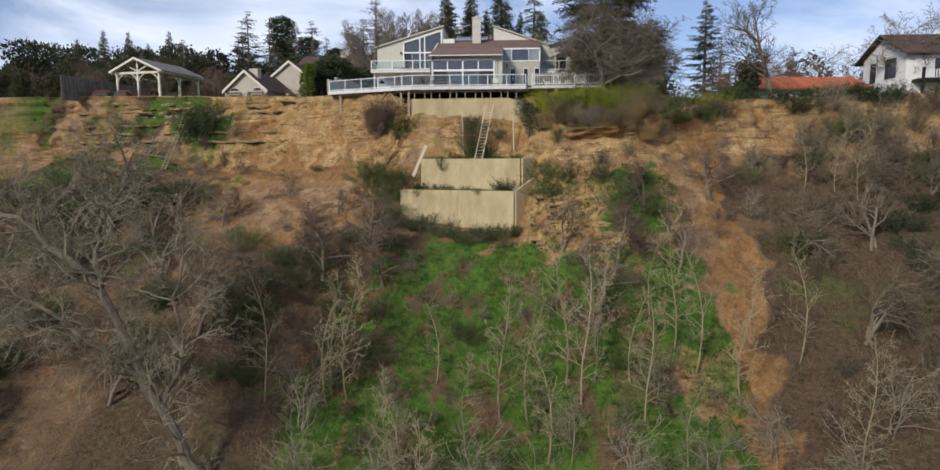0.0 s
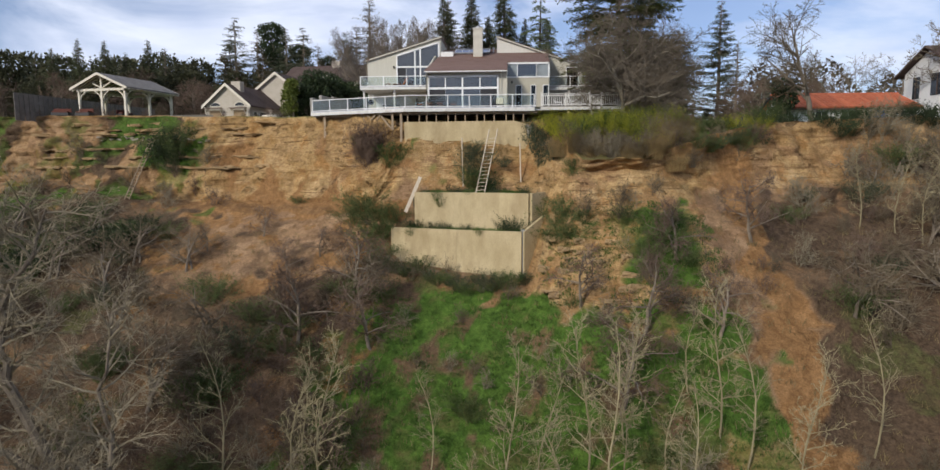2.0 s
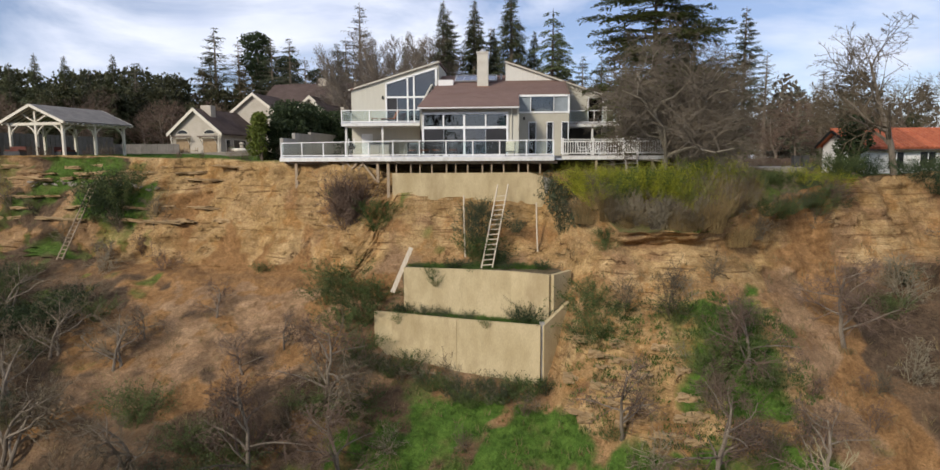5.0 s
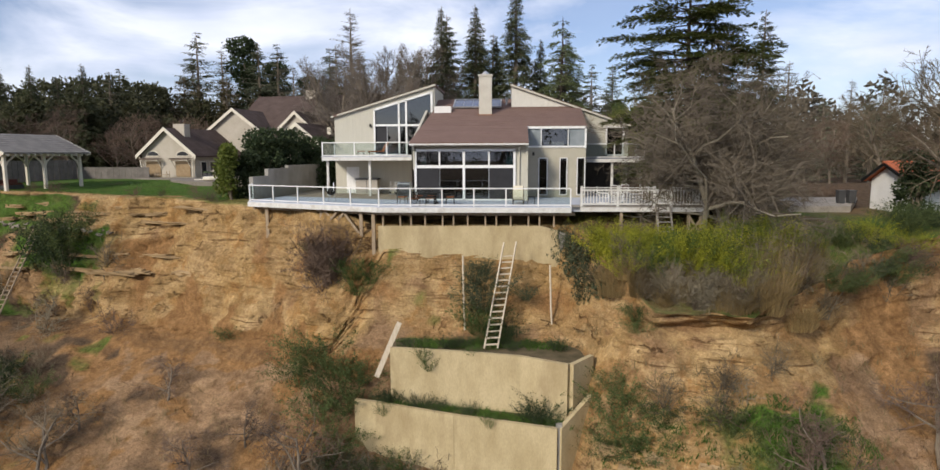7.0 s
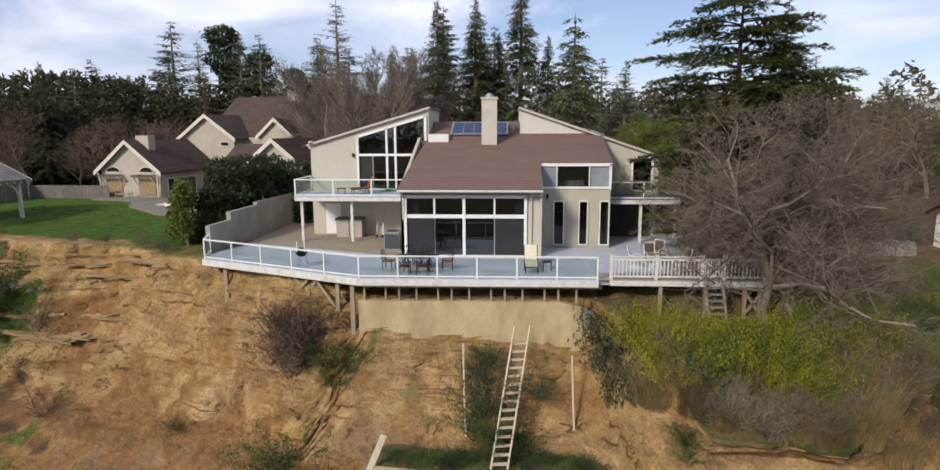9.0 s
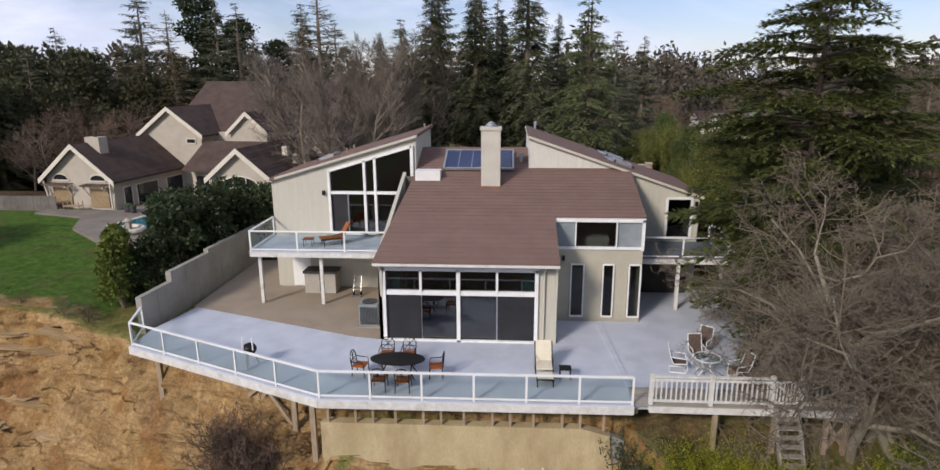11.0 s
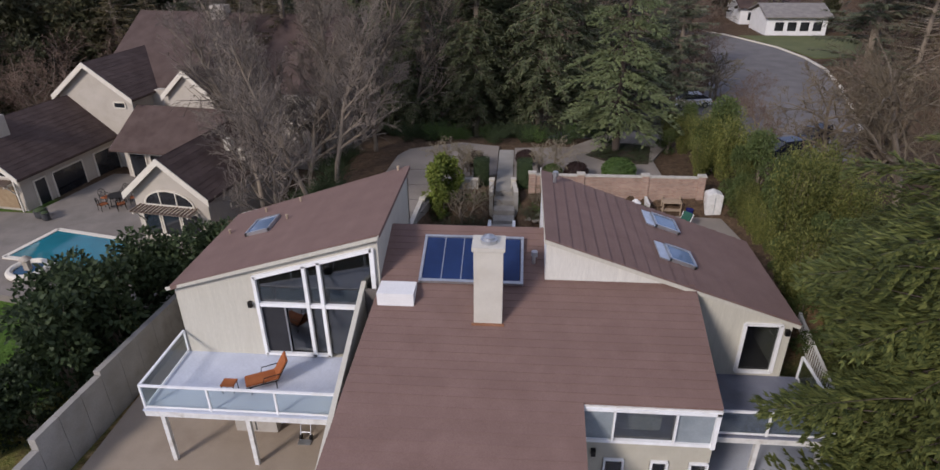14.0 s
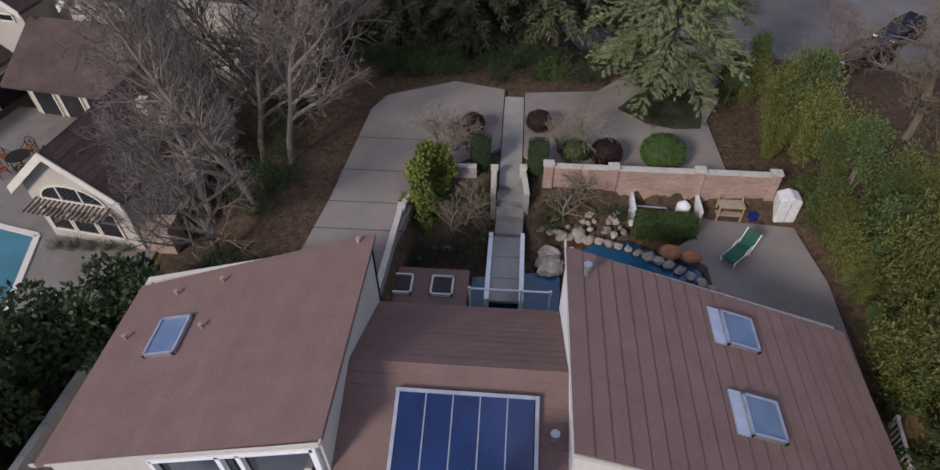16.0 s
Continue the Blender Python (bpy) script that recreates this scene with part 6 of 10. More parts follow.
for x, z in ((-17.6, 5.6), (-16.7, 5.0)):
    bm = bmesh.new()
    box(bm, x - 0.2, 25.5 + x * 0.05, z - 0.4, x + 0.25, 26.0 + x * 0.05, z + 0.35)
    part("roof_vent", bm, CREAMTRIM, cab)
cab.rotation_euler = (0, 0, radians(-8))
bm = bmesh.new()
box(bm, -16.3, 19.8, 0.2, -15.0, 20.9, 2.0)
soften(bm, 0.05)
solid("brick_planter_wall", bm, BRICKISH, "tan brick garden wall beside the small house", "wall")
# neighbour's pool, terrace and lawn edging
slab("pool_terrace", [(-30.0, 31.2), (-20.6, 31.2), (-21.6, 20.9), (-16.0, 20.6), (-16.2, 13.5), (-20.5, 13.0), (-26.8, 14.2), (-31.0, 17.4), (-33.0, 21.2), (-38.0, 22.6), (-38.0, 24.2), (-31.3, 23.9)], -0.6, 0.62, mat("pale_pool_paving", (0.165, 0.145, 0.12), (0.235, 0.205, 0.17), 0.8, 0.85, 0.2), "pale stone pool terrace")
bm = bmesh.new()
pool_pts = [(-28.7, 17.9), (-27.9, 21.6), (-22.3, 20.4), (-20.9, 15.6), (-23.6, 15.8), (-24.9, 17.4)]
prism(bm, pool_pts, "z", 0.5, 0.64)
solid("swimming_pool", bm, POOLWATER, "turquoise swimming pool water", "pool")
bm = bmesh.new()
for i, (x0, y0) in enumerate(pool_pts):
    x1, y1 = pool_pts[(i + 1) % len(pool_pts)]
    beam(bm, (x0, y0, 0.65), (x1, y1, 0.65), 0.3, 0.07)
solid("pool_coping", bm, CREAMTRIM, "pale stone coping round the pool", "trim", kind="structure")
basin = thing("stone_basin", (-25.9, 16.3, 0.62), "round pale stone fountain basin by the pool", "basin")
bm = bmesh.new()
tube(bm, [(-25.9 + 0.95 * math.cos(k * math.pi / 10), 16.3 + 0.95 * math.sin(k * math.pi / 10), 0.84) for k in range(21)], 0.2, 8)
part("rim", bm, CREAMTRIM, basin)
bm = bmesh.new()
bmesh.ops.create_cone(bm, cap_ends=True, segments=20, radius1=0.85, radius2=0.85, depth=0.25, matrix=Matrix.Translation((-25.9, 16.3, 0.74)))
part("water", bm, PONDWATER, basin)
bm = bmesh.new()
box(bm, -26.05, 16.15, 0.86, -25.75, 16.45, 1.5)
bmesh.ops.create_cone(bm, cap_ends=True, segments=12, radius1=0.35, radius2=0.1, depth=0.2, matrix=Matrix.Translation((-25.9, 16.3, 1.6)))
solid("garden_fountain", bm, ROCK, "small grey stone garden fountain", "fountain")

ngt = thing("garden_table", (-26.2, 25.6, 0.62), "dark round metal table on the pool terrace", "table")
bm = bmesh.new()
bmesh.ops.create_cone(bm, cap_ends=True, segments=24, radius1=0.62, radius2=0.62, depth=0.04, matrix=Matrix.Translation((-26.2, 25.6, 1.34)))
part("tabletop", bm, IRON, ngt)
for k in range(4):
    a = 0.8 + k * math.pi / 2
    bm = bmesh.new()
    tube(bm, [(-26.2 + 0.5 * math.cos(a), 25.6 + 0.5 * math.sin(a), 0.62), (-26.2 + 0.42 * math.cos(a), 25.6 + 0.42 * math.sin(a), 1.33)], 0.025, 6)
    part("leg", bm, IRON, ngt)
for k in range(5):
    a = 0.4 + k * 2 * math.pi / 5
    copy_thing(chair, turn(-26.2 + 1.05 * math.cos(a), 25.6 + 1.05 * math.sin(a), math.degrees(a) - 90, 0.62))
for x, y, r in ((-30.2, 23.3, 0.42), (-29.6, 22.9, 0.26)):
    pp = thing("planter_pot", (x, y, 0.62), "dark glazed planter pot by the cottage", "pot", "planter pots")
    bm = bmesh.new()
    tube(bm, [(x, y, 0.62), (x, y, 0.75), (x, y, 1.1), (x, y, 1.16)], [r * 0.7, r * 0.95, r, r * 1.08], 16)
    part("pot", bm, DARKLID, pp)
    bm = bmesh.new()
    bmesh.ops.create_icosphere(bm, subdivisions=2, radius=r * 0.9, matrix=Matrix.Translation((x, y, 1.16)) @ Matrix.Diagonal((1, 1, 0.5, 1)))
    part("planting", bm, LEAFDARK, pp)

# rear fence of the neighbour's garden
FENCEWOOD = mat("dull_grey_boards", (0.13, 0.115, 0.10), (0.19, 0.17, 0.15), 2.0, 0.9, 0.3, rand=0.12)
fence = thing("garden_fence", (-44, 24, 0), "grey weathered board fence", "fence")
for i in range(22):
    x = -52 + i * 0.68
    bm = bmesh.new()
    box(bm, x, 24.0, -0.4, x + 0.66, 24.08, 1.75)
    part("board", bm, FENCEWOOD, fence)

# open garden pavilion: low gabled roof on braced posts, its trusses open to the bluff
PAV_Z = 0.3
pav = thing("garden_pavilion", (-39.6, 9.0, PAV_Z), "open cream timber pavilion with grey shingle roof", "pavilion")
PM = Matrix.Translation((-40.45, 5.05, PAV_Z)) @ Matrix.Rotation(radians(-9.6), 4, "Z")


def pav_part(name, fn, material):
    bm = bmesh.new()
    fn(bm)
    bmesh.ops.transform(bm, matrix=PM, verts=bm.verts[:])
    return part(name, bm, material, pav)


PAVROOF = mat("grey_shingle", (0.17, 0.155, 0.14), (0.25, 0.23, 0.205), 1.2, 0.9, 0.4)
RISE = 1.55 / 3.55
for s in (-1, 1):
    pav_part("roof", lambda bm: prism(bm, [(0, 4.50), (s * 3.6, 4.50 - 3.6 * RISE), (s * 3.6, 4.60 - 3.6 * RISE), (0, 4.60)], "y", -0.15, 8.0), PAVROOF)
    for i in range(9):
        a, b = 3.62 - i * 0.4, 3.62 - (i + 1.06) * 0.4
        pav_part("shingle_course", lambda bm: prism(bm, [(s * a, 4.605 - a * RISE), (s * a, 4.635 - a * RISE), (s * b, 4.610 - b * RISE)], "y", -0.17, 8.02), PAVROOF)
    pav_part("bargeboard", lambda bm: beam(bm, (0, -0.2, 4.5), (s * 3.66, -0.2, 4.5 - 3.66 * RISE), 0.07, 0.24), CREAMTRIM)
    pav_part("bargeboard", lambda bm: beam(bm, (0, 8.05, 4.5), (s * 3.66, 8.05, 4.5 - 3.66 * RISE), 0.07, 0.24), CREAMTRIM)
    pav_part("beam", lambda bm: box(bm, s * 2.95 - 0.1, 0.1, 2.72, s * 2.95 + 0.1, 7.8, 2.98), CREAMTRIM)
    for y in (0.35, 3.9, 7.5):
        pav_part("post", lambda bm: box(bm, s * 2.95 - 0.11, y - 0.11, -0.3, s * 2.95 + 0.11, y + 0.11, 2.75), CREAMTRIM)
        pav_part("brace", lambda bm: tube(bm, [(s * 2.9, y, 1.75), (s * 2.62, y, 2.3), (s * 2.05, y, 2.72)], 0.075, 6), CREAMTRIM)
        for e in (-1, 1):
            if 0 < y + e * 0.9 < 7.8:
                pav_part("brace", lambda bm: tube(bm, [(s * 2.95, y + e * 0.05, 1.75), (s * 2.95, y + e * 0.3, 2.3), (s * 2.95, y + e * 0.9, 2.72)], 0.075, 6), CREAMTRIM)
    for i in range(14):
        y = 0.2 + i * 0.58
        pav_part("rafter", lambda bm: beam(bm, (0, y, 4.42), (s * 3.7, y, 4.42 - 3.7 * RISE), 0.07, 0.15), CREAMTRIM)
for y in (0.35, 7.5):
    pav_part("tie_beam", lambda bm: box(bm, -3.05, y - 0.08, 2.72, 3.05, y + 0.08, 2.98), CREAMTRIM)
    pav_part("king_post", lambda bm: box(bm, -0.09, y - 0.08, 2.95, 0.09, y + 0.08, 4.45), CREAMTRIM)
    for s in (-1, 1):
        pav_part("truss_strut", lambda bm: beam(bm, (s * 0.1, y, 3.05), (s * 1.45, y, 3.72), 0.1, 0.12), CREAMTRIM)
pav_part("centre_post", lambda bm: box(bm, -0.11, 0.24, -0.3, 0.11, 0.46, 2.75), CREAMTRIM)
for s in (-1, 1):
    pav_part("brace", lambda bm: tube(bm, [(s * 0.05, 0.35, 1.75), (s * 0.35, 0.35, 2.3), (s * 0.9, 0.35, 2.72)], 0.075, 6), CREAMTRIM)
TERRACUSH = mat("dark_red_cushion", (0.10, 0.035, 0.025), (0.15, 0.055, 0.04), 3.0, 0.9, 0.1)
for x, y, a in ((-44.6, 4.6, 10), (-42.2, 4.9, -8), (-39.2, 7.4, 80)):
    b = thing("garden_sofa", (x, y, 0.3), "dark red cushioned outdoor sofa by the pavilion", "sofa", "sofas by the pavilion")
    for nm, dims in (("base", (-0.9, -0.4, 0.0, 0.9, 0.4, 0.35)), ("backrest", (-0.9, 0.28, 0.35, 0.9, 0.42, 0.8)), ("seat_cushion", (-0.8, -0.38, 0.35, 0.8, 0.26, 0.5))):
        bm = bmesh.new()
        box(bm, *dims, Matrix.Translation((x, y, 0.3)) @ Matrix.Rotation(radians(a), 4, "Z"))
        soften(bm, 0.04)
        part(nm, bm, TERRACUSH if nm != "base" else DARKLID, b)
for i in range(36):
    y = 1.6 + i * 0.62
    bm = bmesh.new()
    box(bm, -47.6 + y * 0.1, y, -0.3, -47.54 + y * 0.1, y + 0.6, 2.55)
    part("board", bm, FENCEWOOD, fence)

# white house with red-tiled wing across the gully
wh = thing("white_house", (58, 14, -1), "white two-storey house with brown roof and balcony", "house")
bm = bmesh.new()
prism(bm, [(9.5, -1.6), (18.5, -1.6), (18.5, 5.3), (14, 7.7), (9.5, 5.3)], "x", 51.2, 72)
part("wall", bm, WHITEWALL, wh)
for yb in (8.6, 19.4):
    bm = bmesh.new()
    prism(bm, [(14, 7.75), (yb, 4.85), (yb, 5.05), (14, 7.95)], "x", 50.4, 73)
    part("roof", bm, ROOF_N, wh)
for y0, y1, z0, z1 in ((15.6, 16.8, 2.2, 4.7), (11.4, 13.6, 2.4, 4.8), (12.4, 14.0, -1.0, 0.8)):
    bm = bmesh.new()
    box(bm, 51.14, y0, z0, 51.2, y1, z1)
    w = part("window", bm, WINDOWDARK, wh)
    bm = bmesh.new()
    beam(bm, (51.12, (y0 + y1) / 2, z0), (51.12, (y0 + y1) / 2, z1), 0.08)
    part("mullion", bm, ROOF_N, w)
for x0, x1, z0, z1 in ((54.5, 58, 2.2, 4.4), (60, 63, 2.2, 4.4), (54.8, 58.2, -1.4, 1.2), (60, 64, -1.4, 1.2)):
    bm = bmesh.new()
    box(bm, x0, 9.43, z0, x1, 9.5, z1)
    part("window", bm, WINDOWDARK, wh)
bm = bmesh.new()
box(bm, 52.0, 7.5, 1.6, 70, 9.5, 1.9)
bal = part("balcony", bm, IRON, wh, "balcony with dark posts and white balusters")
for i in range(60):
    bm = bmesh.new()
    box(bm, 52.1 + i * 0.28, 7.55, 1.9, 52.2 + i * 0.28, 7.6, 2.9)
    part("baluster", bm, TRIM, bal)
for x in (52.1, 56.1, 60.1, 64.1):
    bm = bmesh.new()
    box(bm, x - 0.12, 7.45, -2.0, x + 0.12, 7.7, 3.1)
    part("post", bm, IRON, bal)
red = thing("red_roofed_annex", (39, 10, -1), "low white annex with red clay-tile roof", "house")
bm = bmesh.new()
prism(bm, [(6.4, -2.6), (12.9, -2.6), (12.9, 0.95), (10.4, 2.16), (6.4, 0.60)], "x", 33.0, 45.4)
part("wall", bm, WHITEWALL, red)
for yb, zb in ((5.9, 0.52), (13.35, 0.84)):
    for i in range(34):
        x = 32.5 + i * 0.39
        bm = bmesh.new()
        tube(bm, [(x + 0.2, yb, zb), (x + 0.2, 10.4, 2.26)], 0.2, 6)
        part("roof_tile", bm, TERRACOTTA, red)
bm = bmesh.new()
tube(bm, [(32.4, 10.4, 2.3), (45.8, 10.4, 2.3)], 0.17, 8)
part("ridge_tile", bm, TERRACOTTA, red)
bm = bmesh.new()
beam(bm, (32.45, 5.85, 0.42), (32.45, 10.4, 2.18), 0.1, 0.22)
beam(bm, (32.45, 13.4, 0.74), (32.45, 10.4, 2.18), 0.1, 0.22)
part("bargeboard", bm, IRON, red)
bm = bmesh.new()
beam(bm, (32.5, 5.86, 0.42), (45.8, 5.86, 0.42), 0.08, 0.14)
part("gutter", bm, ROOF_N, red)
bm = bmesh.new()
box(bm, 40.6, 6.3, -2.2, 42.3, 6.38, 0.3)
part("door", bm, BLUEPAINT, red, "bright blue door")
for x0, x1 in ((35.4, 36.6), (42.9, 44.2), (38.0, 39.2)):
    bm = bmesh.new()
    box(bm, x0, 6.34, -1.2, x1, 6.39, 0.2)
    w = part("window", bm, WINDOWDARK, red)
    bm = bmesh.new()
    beam(bm, ((x0 + x1) / 2, 6.32, -1.2), ((x0 + x1) / 2, 6.32, 0.2), 0.06, 0.05, (0, 1, 0))
    beam(bm, (x0, 6.32, -1.22), (x1, 6.32, -1.22), 0.08, 0.08, (0, 1, 0))
    part("frame", bm, TRIM, w)
# ---- behind the house: bridge, garden, driveway, pool patio, street ----
bridge = thing("entry_bridge", (0.65, 17.8, 2.9), "concrete entry bridge with white side walls", "bridge")
for i in range(3):
    bm = bmesh.new()
    box(bm, 0.02, 16.1 + i * 1.2, 2.72, 1.28, 17.27 + i * 1.2, 2.86)
    part("slab", bm, CONC_GREY, bridge)
for x in (-0.06, 1.3):
    bm = bmesh.new()
    box(bm, x - 0.09, 16.0, 2.4, x + 0.09, 19.75, 3.05)
    soften(bm, 0.02)
    part("parapet", bm, TRIM, bridge)
walkway = thing("garden_steps", (0.7, 21, 3), "broad concrete garden steps up to the driveway", "stairs")
for i, (y0, y1, z) in enumerate(((19.72, 20.5, 3.02), (20.52, 21.2, 3.3), (21.22, 21.9, 3.62), (21.92, 29.2, 3.88))):
    bm = bmesh.new()
    box(bm, 0.1 if i < 3 else 0.15, y0, z - 0.35, 1.3 if i < 3 else 1.15, y1, z)
    soften(bm, 0.015)
    part("step", bm, CONC_GREY, walkway)
rail_b = thing("pond_railing", (1.1, 16, 3.0), "white pipe railing over the pond", "railing")
bm = bmesh.new()
tube(bm, [(-0.7, 15.95, 3.7), (2.4, 15.95, 3.7)], 0.04, 8)
part("rail", bm, TRIM, rail_b)
for x in (-0.7, 1.3, 2.4):
    bm = bmesh.new()
    tube(bm, [(x, 15.95, 2.2), (x, 15.95, 3.78)], 0.05, 8)
    part("post", bm, TRIM, rail_b)
slab("pond", [(-0.72, 15.2), (-0.72, 17.7), (2.9, 18.3), (2.9, 15.2)], 1.6, 2.35, PONDWATER, "dark blue pond water under the bridge", "water")
slab("driveway", [(-8.9, 12.5), (-7.6, 17.3), (-7.2, 20.4), (-6.7, 27.6), (-6.1, 28.9), (-2.6, 30.5), (0.1, 29.8), (0.1, 24.6), (-3.3, 22.4), (-3.45, 20.8), (-4.1, 16.7), (-4.2, 13.9)], 3.0, 3.93, DRIVE, "grey concrete driveway with joints", "driveway")
slab("forecourt", [(1.2, 24.2), (1.2, 29.6), (5.0, 30.0), (8.4, 33.5), (13.5, 34.0), (10.3, 27.6), (10.5, 22.4), (3.0, 22.4)], 3.0, 3.9, DRIVE, "grey concrete forecourt above the brick wall", "driveway")
for i, y in enumerate((18.6, 20.3, 22.5, 25.0)):
    bm = bmesh.new()
    box(bm, -8.2 + i * 0.3, y, 3.925, -3.6 + i * 0.05, y + 0.035, 3.936)
    solid("driveway_joint", bm, DARK, "dark joint in the driveway concrete", "trim", kind="structure")
# low white-capped walls
for pts, top, name in (([(-4.15, 14.2), (-3.95, 19.9), (-3.45, 21.3)], 4.1, "driveway_wall"), ([(-0.05, 20.9), (-0.1, 22.5)], 4.25, "garden_wall"), ([(1.4, 20.9), (1.2, 22.6)], 4.25, "garden_wall"), ([(-2.9, 22.5), (-0.9, 22.6)], 4.35, "garden_wall")):
    w = thing(name, (pts[0][0], pts[0][1], 3), "low garden wall with white cap", "wall")
    for (x0, y0), (x1, y1) in zip(pts, pts[1:]):
        bm = bmesh.new()
        beam(bm, (x0, y0, top / 2 + 1.0), (x1, y1, top / 2 + 1.0), 0.22, top - 2.0)
        part("masonry", bm, CONC_GREY, w)
        bm = bmesh.new()
        beam(bm, (x0, y0, top + 0.04), (x1, y1, top + 0.04), 0.24, 0.06)
        part("cap", bm, STONECAP, w)
for x, y, z in ((-3.9, 19.9, 4.2), (-0.08, 22.5, 4.4), (1.2, 22.6, 4.4)):
    bm = bmesh.new()
    box(bm, x - 0.14, y - 0.14, 2.6, x + 0.14, y + 0.14, z)
    box(bm, x - 0.17, y - 0.17, z, x + 0.17, y + 0.17, z + 0.06)
    solid("wall_pier", bm, STONECAP, "white capped garden pier", "pillar", "garden piers")
# brick wall along the patio
BRICKWORK, _n, _l, _b = nodes_of("coursed_pink_brick")
_co, _mp, _bt = _n.new("ShaderNodeTexCoord"), _n.new("ShaderNodeMapping"), _n.new("ShaderNodeTexBrick")
_mp.inputs["Rotation"].default_value = (radians(90), 0, 0)
_l.new(_co.outputs["Object"], _mp.inputs["Vector"])
_l.new(_mp.outputs["Vector"], _bt.inputs["Vector"])
_bt.inputs["Scale"].default_value, _bt.inputs["Brick Width"].default_value, _bt.inputs["Row Height"].default_value, _bt.inputs["Mortar Size"].default_value = 1.0, 0.22, 0.075, 0.008
_bt.inputs["Color1"].default_value, _bt.inputs["Color2"].default_value, _bt.inputs["Mortar"].default_value = (0.36, 0.235, 0.17, 1), (0.27, 0.165, 0.12, 1), (0.33, 0.28, 0.23, 1)
_c = mixed(_n, _l, 0.5, _bt.outputs["Color"], ramp(_n, _l, noise_node(_n, _l, _co.outputs["Object"], 1.5, 5), (0.6, 0.6, 0.6), (1.3, 1.3, 1.3)), "MULTIPLY")
_l.new(_c, _b.inputs["Base Color"])
_b.inputs["Roughness"].default_value = 0.9
bwall = thing("brick_wall", (7, 22, 3), "tan brick wall with pale coping and piers", "wall")
bm = bmesh.new()
box(bm, 2.3, 22.1, 2.6, 12.1, 22.3, 4.86)
part("brickwork", bm, BRICKWORK, bwall)
bm = bmesh.new()
box(bm, 2.25, 22.05, 4.86, 12.15, 22.35, 4.93)
part("coping", bm, STONECAP, bwall)
for x in (2.3, 5.12, 8.81, 12.0):
    bm = bmesh.new()
    box(bm, x - 0.2, 22.02, 2.6, x + 0.2, 22.38, 4.97)
    pier = part("pier", bm, BRICKWORK, bwall)
    bm = bmesh.new()
    box(bm, x - 0.24, 21.99, 4.97, x + 0.24, 22.41, 5.05)
    part("pier_cap", bm, STONECAP, pier)
# patio, pool and its furniture
slab("tree_bed", [(5.98, 28.4), (7.3, 27.15), (8.6, 26.75), (9.9, 26.9), (10.6, 30.2), (8.9, 31.0), (7.2, 30.0)], 3.0, 3.93, mat("dark_bed_soil", (0.03, 0.026, 0.016), (0.075, 0.06, 0.038), 3.0, 0.95, 0.5, 20.0), "dark planted bed under the cedar", "garden bed")
slab("pool_patio", [(2.9, 13.9), (13.4, 13.2), (13.6, 18.0), (13.0, 22.1), (8.8, 22.1), (8.6, 20.2), (7.6, 19.4), (8.95, 18.6), (9.0, 16.6), (7.6, 15.2)], 1.6, 2.82, DRIVE, "grey concrete patio by the rock pool")
slab("rock_pool", [(3.2, 14.2), (3.6, 19.0), (4.4, 19.7), (5.9, 19.9), (7.2, 19.1), (8.6, 18.5), (8.9, 17.3), (8.4, 14.2)], 1.9, 2.68, PONDWATER, "dark blue rock-edged pool water", "pool")
hedge_bin = thing("pool_equipment_box", (7.4, 21.3, 2.8), "low white-walled pool equipment bay", "equipment bay")
for a in ((6.0, 20.9, 6.15, 22.0), (8.85, 20.9, 9.0, 22.0)):
    bm = bmesh.new()
    box(bm, a[0], a[1], 2.7, a[2], a[3], 3.75)
    part("side_wall", bm, OLDTRIM, hedge_bin)
bm = bmesh.new()
tube(bm, [(8.3, 21.5, 2.8), (8.3, 21.5, 3.55), (8.3, 21.5, 3.75)], [0.3, 0.3, 0.1], 14)
part("filter_tank", bm, WHITEWALL, hedge_bin)
bm = bmesh.new()
tube(bm, [(6.3, 21.6, 3.3), (7.6, 21.6, 3.25), (7.9, 21.5, 2.9)], 0.05, 6)
part("pipe", bm, STEEL, hedge_bin)
bench = thing("wooden_bench", (10.3, 21.7, 2.82), "brown wooden potting bench against the brick wall", "bench")
for z, y0, y1 in ((3.6, 21.35, 21.9), (3.1, 21.4, 21.85)):
    bm = bmesh.new()
    box(bm, 9.8, y0, z, 10.9, y1, z + 0.05)
    part("shelf", bm, TIMBER, bench)
for x in (9.84, 10.86):
    for y in (21.4, 21.85):
        bm = bmesh.new()
        box(bm, x - 0.03, y - 0.03, 2.82, x + 0.03, y + 0.03, 3.85 if y > 21.6 else 3.6)
        part("leg", bm, TIMBER, bench)
bm = bmesh.new()
tube(bm, [(11.4, 21.5, 2.82), (11.4, 21.5, 3.0), (11.4, 21.5, 3.15), (11.4, 21.5, 3.22)], [0.13, 0.22, 0.2, 0.23], 16)
solid("plant_pot", bm, BLUEGLAZE, "glossy dark blue ceramic pot", "pot")
shed = thing("garden_shed", (13.3, 21.3, 2.82), "small pale plastic garden shed", "shed")
bm = bmesh.new()
prism(bm, [(12.25, 2.82), (13.15, 2.82), (13.15, 4.15), (12.7, 4.32), (12.25, 4.15)], "y", 21.35, 22.1)
soften(bm, 0.04)
part("body", bm, OLDTRIM, shed)
bm = bmesh.new()
box(bm, 12.69, 21.325, 2.95, 12.71, 21.345, 4.1)
part("door_seam", bm, ACGREY, shed)
gl = lounger("sun_lounger", "white framed sun lounger with green sling", GREENSLING, TRIM, 2.1)
gl.matrix_world = turn(10.6, 19.55, -46, 2.82) @ Matrix.Scale(0.9, 4)
